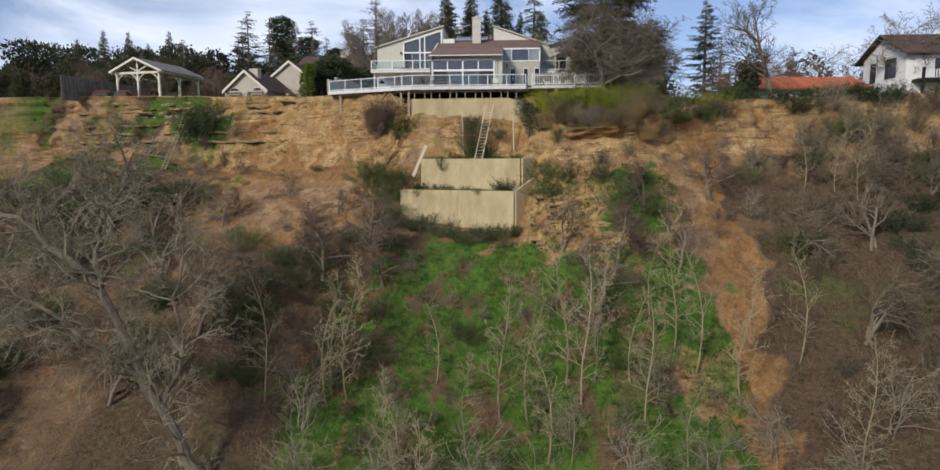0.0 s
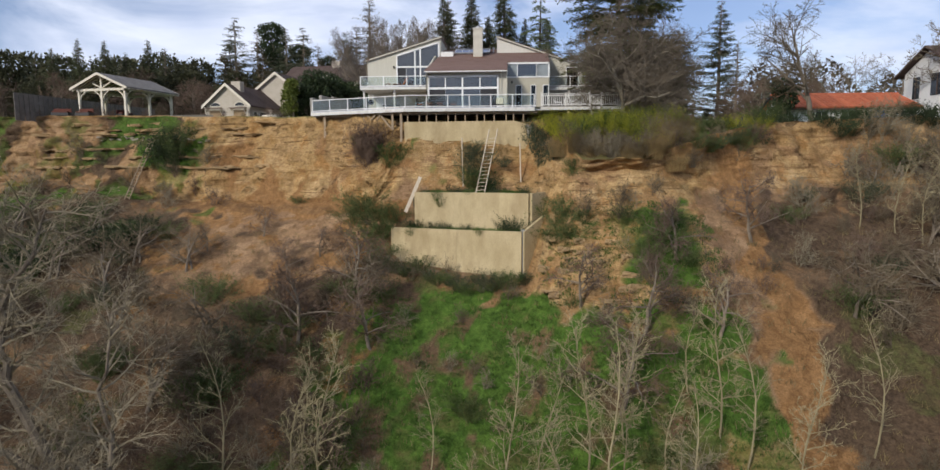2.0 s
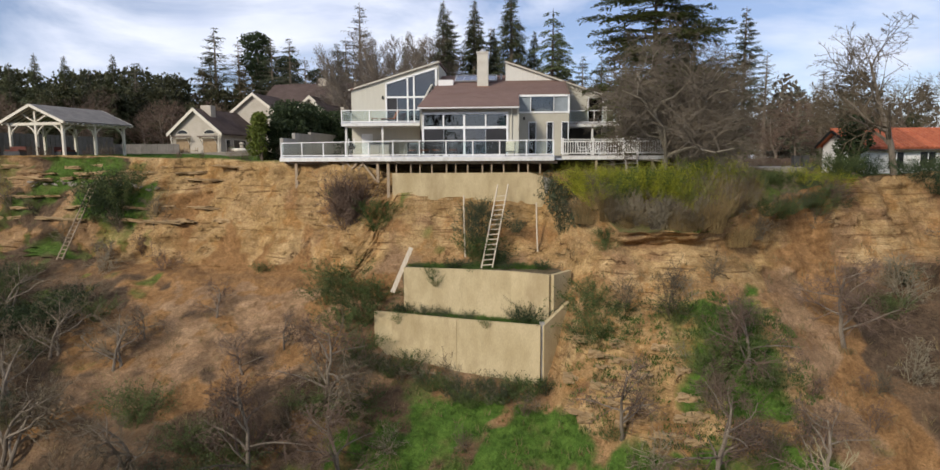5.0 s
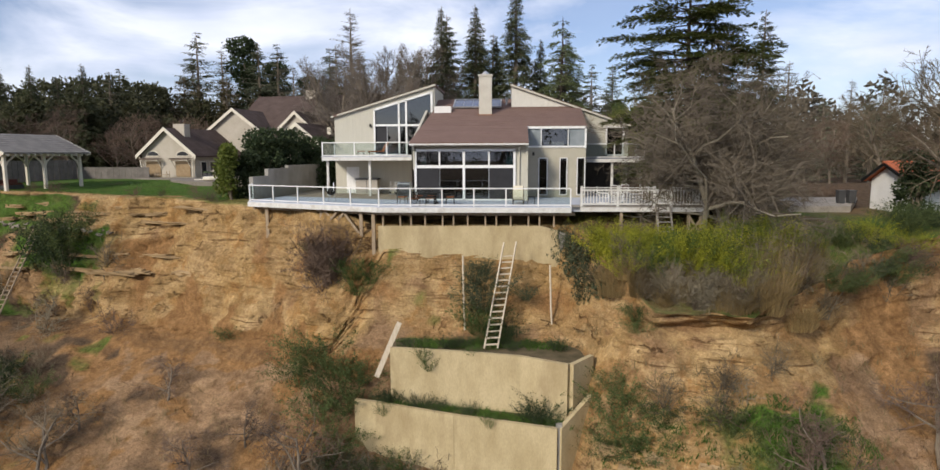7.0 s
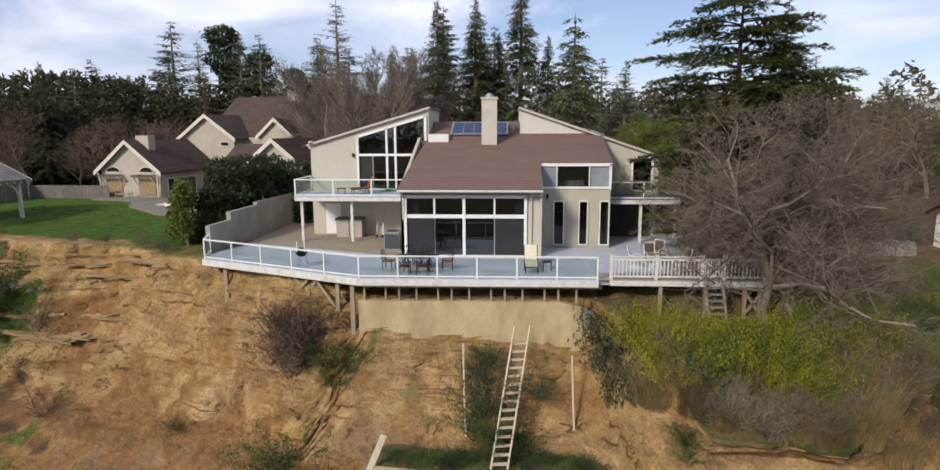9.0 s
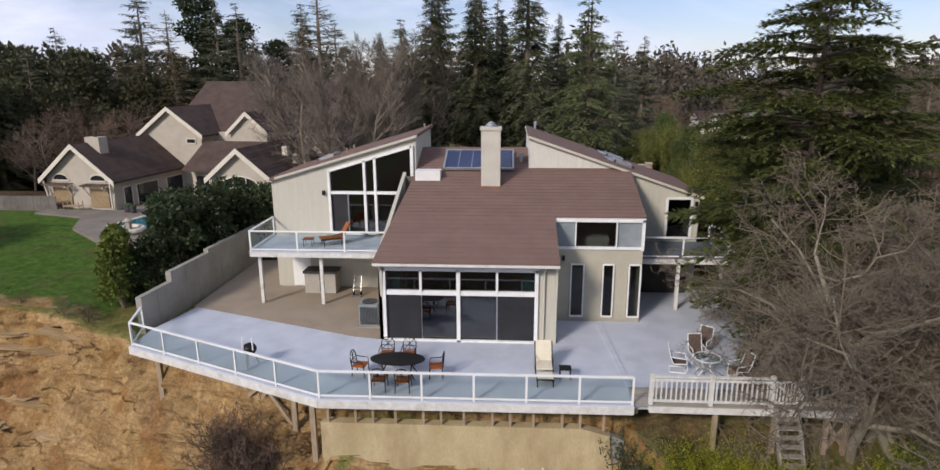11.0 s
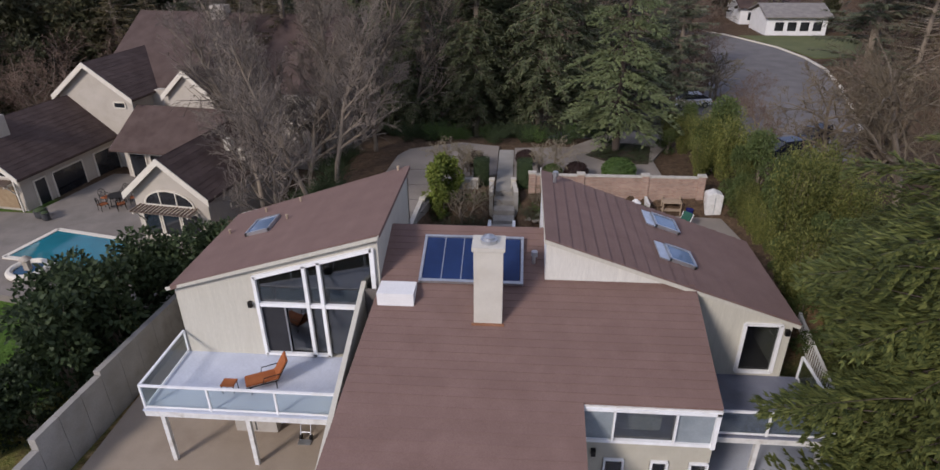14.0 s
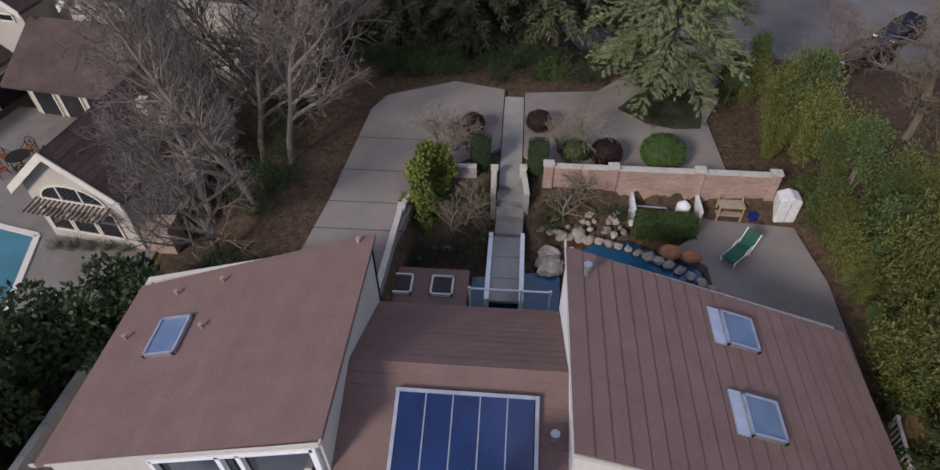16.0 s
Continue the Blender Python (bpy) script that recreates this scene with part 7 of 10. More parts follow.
# street, cars and far houses
slab("street", [(8, 38), (4, 48), (14, 58), (24, 66), (30, 82), (32, 96), (27, 112), (29, 119), (38, 108), (43, 96), (44.2, 88), (44, 80), (41.2, 68), (36, 52), (30, 40), (18, 33.5), (12, 34.5)], -2.4, -1.45, ASPHALT, "worn grey asphalt street", "road")
bm = bmesh.new()
for p, q in (((29.2, 119), (38.2, 108.1)), ((38.2, 108.1), (43.2, 96.1)), ((43.2, 96.1), (44.4, 88)), ((44.4, 88), (44.2, 80)), ((44.2, 80), (41.4, 68)), ((41.4, 68), (36.2, 52))):
    beam(bm, (*p, -1.42), (*q, -1.42), 0.45, 0.22)
solid("kerb", bm, CREAMTRIM, "pale concrete street kerb", "kerb", kind="structure")
slab("front_lawn", [(40.5, 107.5), (44.2, 97), (46, 88), (60, 90), (60, 107.5)], -1.9, -1.46, mat("winter_lawn", (0.085, 0.10, 0.035), (0.13, 0.135, 0.055), 0.3), "dull green front lawn across the street", "lawn")
bm = bmesh.new()
prism(bm, [(8.4, 33.0), (12.8, 33.2), (18, 34.5), (12.5, 40), (8, 39.5)], "z", -0.2, 0.0)
ramp_verts = bm.verts[:]
for v in ramp_verts:
    v.co.z += 3.85 - smoothstep(32, 40, v.co.y) * 5.3
solid("driveway_apron", bm, ASPHALT, "asphalt apron sloping from forecourt to street", "driveway", kind="structure")


def car(name, label, body_mat, m, suv=False):
    c = thing(name, (0, 0, 0), label, "car")
    h = 0.25 if suv else 0.0
    bm = bmesh.new()
    low = [(-2.2, 0.35), (2.2, 0.35), (2.25, 0.75 + h), (1.35, 0.92 + h), (-2.0, 0.98 + h), (-2.25, 0.8 + h)]
    prism(bm, low, "y", -0.88, 0.88)
    soften(bm, 0.1)
    b = part("body", bm, body_mat, c)
    bm = bmesh.new()
    cab_pts = [(-2.0, 0.95 + h), (1.3, 0.9 + h), (0.5, 1.42 + h), (-0.9 if not suv else -1.9, 1.48 + h)]
    prism(bm, cab_pts, "y", -0.72, 0.72)
    soften(bm, 0.08)
    part("cabin", bm, WINDOWDARK, c, "dark window glass")
    bm = bmesh.new()
    box(bm, -0.95 if not suv else -1.85, -0.66, 1.44 + h, 0.45, 0.66, 1.52 + h)
    soften(bm, 0.03)
    part("roof", bm, body_mat, c)
    for x in (-1.35, 1.4):
        for y in (-0.86, 0.86):
            bm = bmesh.new()
            tube(bm, [(x, y - 0.1, 0.33), (x, y + 0.1, 0.33)], 0.33, 16)
            w = part("wheel", bm, TYRE, c)
            bm = bmesh.new()
            tube(bm, [(x, y - 0.115, 0.33), (x, y + 0.115, 0.33)], 0.2, 12)
            part("rim", bm, STEEL, w)
    for x, mm in ((2.2, TRIM), (-2.24, RUST)):
        for y in (-0.65, 0.65):
            bm = bmesh.new()
            box(bm, x - 0.04, y - 0.15, 0.65 + h, x + 0.05, y + 0.15, 0.78 + h)
            part("light", bm, mm, c)
    c.matrix_world = m
    return c


car("white_car", "white hatchback parked in the street", CARWHITE, pose(21.1, 60.4, -1.45, 0, 0, 186))
car("dark_car", "dark blue off-road car parked in the street", CARBLACK, pose(25.3, 43.4, -1.45, 0, 0, 200), True)
car("dark_car", "dark blue off-road car parked in the street", CARBLACK, pose(29.4, 47.2, -1.45, 0, 0, 218), True)
for x, y, w, d, rz_, lab, m in ((50, 121, 11, 9, -1.2, "white two-gabled house with dark roof", ROOF_N), (50.6, 108.5, 10.5, 9, -1.2, "cream bungalow with grey roof", PAVROOF), (99, 168, 13, 9, -1.2, "low white house with dark roof", ROOF_N)):
    f = thing("distant_house", (x, y, -1.5), lab, "house")
    bm = bmesh.new()
    prism(bm, [(y, -1.7), (y + d, -1.7), (y + d, 1.8), (y + d / 2, 3.2), (y, 1.8)], "x", x - w / 2, x + w / 2)
    part("wall", bm, WHITEWALL, f)
    for s in (-1, 1):
        bm = bmesh.new()
        prism(bm, [(y + d / 2, 3.25), (y + d / 2 + s * (d / 2 + 0.8), 1.5), (y + d / 2 + s * (d / 2 + 0.8), 1.7), (y + d / 2, 3.45)], "x", x - w / 2 - 0.6, x + w / 2 + 0.6)
        part("roof", bm, m, f)
    for i in range(4):
        xx = x - w / 2 + 1.5 + i * (w - 3) / 3.4
        bm = bmesh.new()
        box(bm, xx, y - 0.06, -0.8, xx + 1.5, y, 0.7)
        part("window", bm, WINDOWDARK, f)
slab("distant_field", [(71, 176), (85, 176), (118, 262), (97, 254)], -1.9, -1.5, mat("far_lawn", (0.10, 0.16, 0.04), (0.15, 0.22, 0.06), 0.05), "bright green distant field", "field")
bm = bmesh.new()
tube(bm, [(92, 178, -2), (92, 178, 10)], [0.2, 0.14], 8)
beam(bm, (90.8, 178, 9), (93.2, 178, 9), 0.15)
solid("utility_pole", bm, TIMBER, "wooden utility pole far down the street", "pole")
# gravel drive, bins and planting by the red-roofed annex
slab("gravel_drive", [(24.5, 8.8), (29.4, 9.0), (35.5, 19.6), (27.6, 19.3)], -2.0, -1.12, mat("pale_gravel", (0.25, 0.22, 0.18), (0.36, 0.32, 0.27), 1.2, 0.95, 0.5, 40.0), "pale gravel parking area by the annex", "driveway")
for i, (x, y) in enumerate(((30.2, 12.2), (31.1, 12.3))):
    wb = thing("wheelie_bin", (x, y, -1.1), "dark teal wheeled rubbish bin beside the annex", "bin", "rubbish bins")
    bm = bmesh.new()
    prism(bm, [(x - 0.24, -1.12), (x + 0.24, -1.12), (x + 0.3, -0.1), (x - 0.3, -0.1)], "y", y - 0.3, y + 0.3)
    soften(bm, 0.03)
    part("body", bm, DARKLID, wb)
    bm = bmesh.new()
    box(bm, x - 0.32, y - 0.34, -0.1, x + 0.32, y + 0.32, -0.02)
    soften(bm, 0.02)
    part("lid", bm, DARKLID, wb)
# stone bird bath and boulders
bm = bmesh.new()
zb = ground_z(12.3, -9.5)
tube(bm, [(12.3, -9.5, zb - 0.2), (12.3, -9.5, zb + 0.1), (12.3, -9.5, zb + 0.75), (12.3, -9.5, zb + 0.85), (12.3, -9.5, zb + 0.95)], [0.25, 0.13, 0.1, 0.3, 0.36], 14)
solid("bird_bath", bm, CONC_GREY, "grey stone bird bath among the shrubs", "bird bath")


def boulder(seed):
    rng = random.Random(seed)
    bm = bmesh.new()
    bmesh.ops.create_icosphere(bm, subdivisions=2, radius=1.0)
    for v in bm.verts:
        v.co *= 0.75 + 0.4 * noise.noise(v.co * 1.3 + Vector((seed * 7.1, 0, 0)))
        v.co.z *= 0.7
    return mesh_of("boulder", bm, ROCK)


ROCKS = [boulder(s) for s in range(4)]
rng = random.Random(4)
spots = [(1.9 + rng.random() * 3.8, 19.9 + rng.random() * 2.0, 2.9, 0.12 + rng.random() * 0.2) for _ in range(34)]
spots += [(-3.2 + rng.random() * 2.8, 18.2 + rng.random() * 3.6, 2.6, 0.1 + rng.random() * 0.15) for _ in range(12)]
spots += [(3.0 + t * 6.0, 19.95 - 2.6 * t ** 2, 2.8, 0.2 + 0.12 * rng.random()) for t in [i / 15 for i in range(16)]]
spots += [(1.7 + rng.random() * 1.0, 18.2 + rng.random() * 1.6, 2.5, 0.3 + rng.random() * 0.25) for _ in range(7)]
for x, y, z, s in spots:
    o = tagged(new("boulder", ROCKS[rng.randrange(4)]), "pale garden boulder beside the pond", "rock", "garden boulders")
    o.matrix_world = pose(x, y, z, rng.uniform(-20, 20), 0, rng.uniform(0, 360)) @ Matrix.Diagonal((s * rng.uniform(0.8, 1.5), s, s, 1))
for x, y, s in ((7.5, 19.15, 0.42), (8.3, 18.95, 0.36)):
    bm = bmesh.new()
    bmesh.ops.create_icosphere(bm, subdivisions=2, radius=s, matrix=Matrix.Translation((x, y, 2.95)) @ Matrix.Diagonal((1.2, 0.9, 0.8, 1)))
    solid("orange_boulder", bm, REDROCK, "rounded orange boulder at the pool edge", "rock", "garden boulders")

# ---- plants ----
from mathutils.bvhtree import BVHTree

_g = bpy.data.objects["ground"].data
GROUND_TREE = BVHTree.FromPolygons([v.co.copy() for v in _g.vertices], [tuple(p.vertices) for p in _g.polygons])


def on_ground(x, y):
    hit = GROUND_TREE.ray_cast(Vector((x, y, 80)), Vector((0, 0, -1)))
    return hit[0].z if hit[0] else ground_z(x, y)


def on_face(x, z):
    """The bluff's surface met from the front at x and height z."""
    hit = GROUND_TREE.ray_cast(Vector((x, -60, z)), Vector((0, 1, 0)))
    return hit[0].y if hit[0] else 0.0


# beds of pale rock that stand out of the bluff, and a line of rubble
def ledge_mesh(seed):
    bm = bmesh.new()
    bmesh.ops.create_cube(bm, size=2.0)
    bmesh.ops.subdivide_edges(bm, edges=bm.edges[:], cuts=4, use_grid_fill=True)
    for v in bm.verts:
        k = Vector((v.co.x * 2.2 + seed * 5.1, v.co.y * 2.0, v.co.z * 0.9))
        v.co = Vector((v.co.x * (0.85 + 0.3 * noise.noise(k)), v.co.y * (0.8 + 0.55 * noise.noise(k + Vector((9, 0, 0)))), v.co.z * (0.8 + 0.5 * noise.noise(k + Vector((0, 7, 0))))))
    return mesh_of("ledge", bm, LEDGEROCK)


LEDGEROCK = mat("pale_bedded_rock", (0.27, 0.180, 0.088), (0.42, 0.298, 0.160), 1.2, 0.95, 0.6, 7.0, (0.5, 0.5, 3), rand=0.14, stain=(0.22, 0.135, 0.06))
LEDGE = [ledge_mesh(i) for i in range(4)]
rng2 = random.Random(21)
for i in range(92):
    if i < 34:
        x, z = rng2.uniform(6.4, 13.0), rng2.choice((-10.6, -11.3, -11.9, -12.6, -13.4, -14.2)) + rng2.uniform(-0.15, 0.15)
        wide, tall = rng2.uniform(0.3, 0.9), rng2.uniform(0.07, 0.24)
    else:
        x, z = rng2.uniform(-46, -19), rng2.choice((-0.75, -1.25, -1.8, -3.4, -4.2, -5.2)) + rng2.uniform(-0.12, 0.12)
        wide, tall = rng2.uniform(0.7, 2.2), rng2.uniform(0.06, 0.17)
    y = on_face(x, z)
    o = tagged(new("rock_ledge", LEDGE[i % 4]), "pale flat rock ledge in the bluff", "rock", "rock ledges")
    o.matrix_world = pose(x, y + 0.22, z, rng2.uniform(-6, 6), rng2.uniform(-5, 5), rng2.uniform(-14, 14)) @ Matrix.Diagonal((wide, 0.45, tall, 1))
for i in range(60):
    x = rng2.uniform(-40.5, -26.5)
    z = -2.25 + 0.5 * fbm(x * 0.2, 1.0, 2.0, 2) + rng2.uniform(-0.22, 0.22)
    k = rng2.uniform(0.12, 0.3)
    o = tagged(new("rubble_stone", ROCKS[i % 4]), "pale loose stone on the bluff's ledge", "rock", "rubble stones")
    o.matrix_world = pose(x, on_face(x, z) + 0.05, z, rng2.uniform(-25, 25), 0, rng2.uniform(0, 360)) @ Matrix.Diagonal((k * 1.4, k, k * 0.8, 1))


# old ladder on the western bluff
top, foot = Vector((-33.3, on_face(-33.3, -2.4) - 0.3, -2.4)), Vector((-34.5, on_face(-34.5, -8.4) - 0.3, -8.4))
old = thing("ladder", foot, "old grey wooden ladder leaning on the western bluff", "ladder")
for dx in (-0.24, 0.24):
    bm = bmesh.new()
    beam(bm, foot + Vector((dx, 0, 0)), top + Vector((dx, 0, 0)), 0.07, 0.09)
    part("stile", bm, TIMBER, old)
for i in range(19):
    c = foot.lerp(top, (i + 0.6) / 19.4)
    bm = bmesh.new()
    beam(bm, c + Vector((-0.24, 0, 0)), c + Vector((0.24, 0, 0)), 0.05, 0.06)
    part("rung", bm, TIMBER, old)


class Soup:
    """Vertices and faces gathered into one mesh."""

    def __init__(self):
        self.v, self.f = [], []
        self.limbs = None

    def stick(self, pts, radii, sides):
        base = len(self.v)
        for i, p in enumerate(pts):
            ax = (pts[min(i + 1, len(pts) - 1)] - pts[max(i - 1, 0)]).normalized()
            s = ax.cross(Vector((0.3, 0.9, 0.2)) if abs(ax.y) < 0.85 else Vector((1, 0, 0.1))).normalized()
            t = s.cross(ax)
            for k in range(sides):
                a = 2 * math.pi * k / sides
                self.v.append(p + (s * math.cos(a) + t * math.sin(a)) * radii[i])
        for i in range(len(pts) - 1):
            for k in range(sides):
                a, b = base + i * sides + k, base + i * sides + (k + 1) % sides
                self.f.append((a, b, b + sides, a + sides))

    def leaf(self, c, d, side, length, width):
        base = len(self.v)
        self.v += [c - side * width * 0.15, c + d * length * 0.45 - side * width, c + d * length, c + d * length * 0.45 + side * width]
        self.f.append((base, base + 1, base + 2, base + 3))

    def blade(self, p, q, w):
        s = (q - p).cross(Vector((0.2, 0.9, 0.35))).normalized() * w
        base = len(self.v)
        self.v += [p - s, p + s, q]
        self.f.append((base, base + 1, base + 2))

    def mesh(self, name, material, limbs=None, bark=None):
        """The gathered faces as a mesh; limbs, if given, join it in their own bark."""
        me = bpy.data.meshes.new(name)
        n, k = len(self.f), len(self.v)
        more = [tuple(i + k for i in f) for f in limbs.f] if limbs else []
        me.from_pydata([tuple(v) for v in self.v + (limbs.v if limbs else [])], [], self.f + more)
        me.materials.append(material)
        if limbs:
            me.materials.append(bark)
            me.polygons.foreach_set("material_index", [0] * n + [1] * len(more))
        return me


def unit(rng):
    z, a = rng.uniform(-1, 1), rng.uniform(0, 2 * math.pi)
    r = math.sqrt(1 - z * z)
    return Vector((r * math.cos(a), r * math.sin(a), z))


def grow(wood, twigs, rng, p, d, length, r, level, depth, kids, wander, lift, thin, first=0.28, splay=1.0, reach=1.0):
    """One limb and, from it, the next level; the last level is single thin blades."""
    if level == depth and level > 1:
        for k in range(2):
            e = (d.normalized() + unit(rng) * 0.45).normalized()
            m = p + e * length * (0.45, 0.3)[k]
            twigs.blade(p, m, thin * 1.15)
            twigs.blade(p.lerp(m, 0.9), m + (e + unit(rng) * (0.3 + wander)).normalized() * length * (0.42, 0.3)[k], thin)
        return
    n = (6, 5, 3, 1, 1)[min(level, 4)]
    pts, rad = [p.copy()], [r]
    q, e = p.copy(), d.normalized()
    for i in range(n):
        e = (e + unit(rng) * wander + Vector((0, 0, lift))).normalized()
        q = q + e * (length / n)
        pts.append(q.copy())
        rad.append(max(thin, r * (1 - 0.72 * (i + 1) / n)))
    (wood if level < 1 else twigs.limbs if level == 1 and twigs.limbs is not None else twigs).stick(pts, rad, (8, 5, 3, 3, 3)[min(level, 4)])
    if level >= depth:
        return
    count = kids[min(level, len(kids) - 1)]
    u0 = first if level == 0 else 0.15
    for k in range(count):
        u = u0 + (0.99 - u0) * (k + rng.random()) / count
        i = min(n - 1, int(u * n))
        at = pts[i].lerp(pts[i + 1], u * n - i)
        ax = (pts[i + 1] - pts[i]).normalized()
        out = ax.cross(unit(rng)).normalized()
        spread = rng.uniform(0.55, 1.15) * splay
        grow(wood, twigs, rng, at, ax * (1.1 - spread * 0.5) + out * spread, length * rng.uniform(0.42, 0.72) * (1.15 - 0.5 * u) * reach, rad[i] * 0.62, level + 1, depth, kids, wander * 1.15, lift, thin, first, splay)


def bare_tree(seed, height, r, depth=4, kids=(9, 7, 6, 4), wander=0.16, lift=0.05, thin=0.011, stems=1, lean=(0, 0), bark=None, twig=None, label="bare winter tree with grey-brown twigs", name="bare_tree", first=0.28, splay=1.0, reach=1.0):
    rng = random.Random(seed)
    wood, twigs = Soup(), Soup()
    twigs.limbs = Soup()
    for s in range(stems):
        d = Vector((lean[0] + (rng.uniform(-0.35, 0.35) if stems > 1 else 0), lean[1] + (rng.uniform(-0.35, 0.35) if stems > 1 else 0), 1))
        grow(wood, twigs, rng, Vector((rng.uniform(-0.2, 0.2) * (stems - 1), 0, -0.5)), d, height * (0.8 if stems == 1 else rng.uniform(0.6, 0.8)), r, 0, depth, kids, wander, lift, thin, first, splay, reach)
    t = thing(name, (0, 0, 0), label, "tree")
    part("trunk", wood.mesh("trunk", bark or BARK), None, t)
    part("crown", twigs.mesh("crown", twig or TWIG, twigs.limbs, bark or BARK), None, t)
    return t


def conifer(seed, height, radius, needle, droop=0.25, density=1.0, bare=0.08, dead=0.0, label="tall dark conifer", name="conifer", whorl=0.55, tip=1.0, flat=0.0, step=0.31, size=0.40, wid=0.4, ragged=0.0, thick=0.0):
    rng = random.Random(seed)
    wood, leaves, limbs = Soup(), Soup(), Soup()
    wood.stick([Vector((0, 0, -0.5)), Vector((0.05, 0, height * 0.4)), Vector((0, 0.05, height * 0.75)), Vector((0, 0, height))], [height * 0.018, height * 0.013, height * 0.007, 0.02], 7)
    z = height * bare
    while z < height * 0.985:
        u = z / height
        reach = radius * (1 - u) ** (0.75 * tip) * (0.75 + 0.25 * math.sin(u * 3.1)) + 0.15
        for k in range(max(3, int(7 * density))):
            if rng.random() < 0.12:
                continue
            a = rng.uniform(0, 2 * math.pi)
            L = reach * rng.uniform(0.55 - ragged, 1.12 + 0.4 * ragged)
            out = Vector((math.cos(a), math.sin(a), 0))
            z0 = min(height * 0.99, z + rng.uniform(-0.5, 0.5) * whorl)
            pts = [Vector((0, 0, z0)) + out * L * t + Vector((0, 0, (0.22 * t - droop * 2 * t * t) * L)) for t in (0, 0.35, 0.7, 1.0)]
            limbs.stick(pts, [0.035 + L * 0.008, 0.025, 0.015, 0.008], 3)
            if rng.random() < dead:
                continue
            side = Vector((-out.y, out.x, 0))
            n = max(3, int(L / step))
            for i in range(n):
                t = 0.16 + 0.84 * (i + rng.random()) / n
                j = min(2, int(t * 3))
                c = pts[j].lerp(pts[j + 1], t * 3 - j) if t < 1 else pts[3]
                c = c + Vector((rng.uniform(-0.5, 0.5), rng.uniform(-0.5, 0.5), rng.uniform(-1.0, 0.6))) * thick
                w = size * (1.15 - 0.6 * t) * min(1.0, 0.55 + L * 0.22)
                for s in (-1, 1):
                    d = (side * s * rng.uniform(0.6, 1.0) + out * rng.uniform(0.3, 0.9) + Vector((0, 0, rng.uniform(-0.55, 0.15) * (1 - flat)))).normalized()
                    leaves.leaf(c, d, (out + Vector((0, 0, rng.uniform(-0.5, 0.5)))).cross(d).cross(d).normalized(), w * rng.uniform(1.3, 2.3), w * wid)
                if rng.random() < 0.5:
                    leaves.leaf(c, (out + Vector((0, 0, rng.uniform(-1.0, -0.2) * (1 - flat)))).normalized(), side, w * 1.8, w * wid)
        z += whorl * rng.uniform(0.7, 1.3) * (0.6 + 0.5 * (1 - u))
    t = thing(name, (0, 0, 0), label, "tree")
    part("trunk", wood.mesh("trunk", BARK), None, t)
    part("crown", leaves.mesh("crown", needle, limbs, BARK), None, t)
    return t


def layered_cedar(seed, height, shape, needle, start, rise, tiers, per, label, name, droop=0.27):
    """A cedar of flat spreading boughs in tiers; shape gives the reach at shares of the crown's height."""
    rng = random.Random(seed)
    wood, leaves, limbs = Soup(), Soup(), Soup()
    wood.stick([Vector((0, 0, -0.5)), Vector((0.08, 0.02, height * 0.4)), Vector((-0.03, 0.05, height * 0.75)), Vector((0, 0, height))], [height * 0.019, height * 0.013, height * 0.007, 0.02], 9)
    for k in range(tiers):
        u = k / tiers
        a0 = rng.uniform(0, 6.28)
        (u0, r0), (u1, r1) = next((p, q) for p, q in zip(shape, shape[1:]) if p[0] <= u <= q[0])
        reach = r0 + (r1 - r0) * (u - u0) / (u1 - u0)
        count = per if u < 0.75 else max(3, per - 1)
        for j in range(count):
            a = a0 + (j + rng.uniform(-0.45, 0.45)) * 2 * math.pi / count
            L = reach * rng.uniform(0.5, 1.12)
            climb = rise + rng.uniform(-0.12, 0.14)
            out = Vector((math.cos(a), math.sin(a), 0))
            side = Vector((-out.y, out.x, 0))
            root = Vector((0, 0, height * (start + (0.98 - start) * u) + rng.uniform(-0.8, 0.8)))
            bend = side * rng.uniform(-0.16, 0.16)

            def at(t):
                return root + (out + bend * t) * L * t + Vector((0, 0, (climb * t - droop * t * t) * L))
            limbs.stick([at(t) for t in (0, 0.3, 0.6, 1.0)], [0.025 + L * 0.009, 0.015 + L * 0.005, 0.014, 0.005], 4)
            n = max(4, int(L / 0.30))
            for i in range(n):
                t = 0.22 + 0.78 * (i + rng.random()) / n
                w = (0.42 * L * (1 - t) ** 0.7 + 0.38) * rng.uniform(0.55, 1.1)
                for sgn in (-1, 1):
                    d = (side * sgn * rng.uniform(0.6, 1.0) + out * rng.uniform(0.45, 0.9) + Vector((0, 0, rng.uniform(-0.25, 0.12)))).normalized()
                    m = max(2, int(w / 0.17))
                    for q in range(m):
                        v = (q + rng.random()) / m
                        c = at(t) + d * w * v + Vector((0, 0, rng.uniform(-0.08, 0.05) - droop * 0.35 * v * v * w))
                        for k in range(8):
                            e = (d * 0.9 + out * 0.4 + unit(rng) * (0.5 - 0.4 * (droop - 0.27)) + Vector((0, 0, 0.12 - droop * 0.7))).normalized()
                            flat_way = e.cross(Vector((0, 0, 1)) + unit(rng) * 0.4).normalized()
                            leaves.leaf(c, e, flat_way, rng.uniform(0.18, 0.38) * (1.15 - 0.35 * v), rng.uniform(0.022, 0.042))
    t = thing(name, (0, 0, 0), label, "tree")
    part("trunk", wood.mesh("trunk", DARKBARK), None, t)
    part("crown", leaves.mesh("crown", needle, limbs, DARKBARK), None, t)
    return t


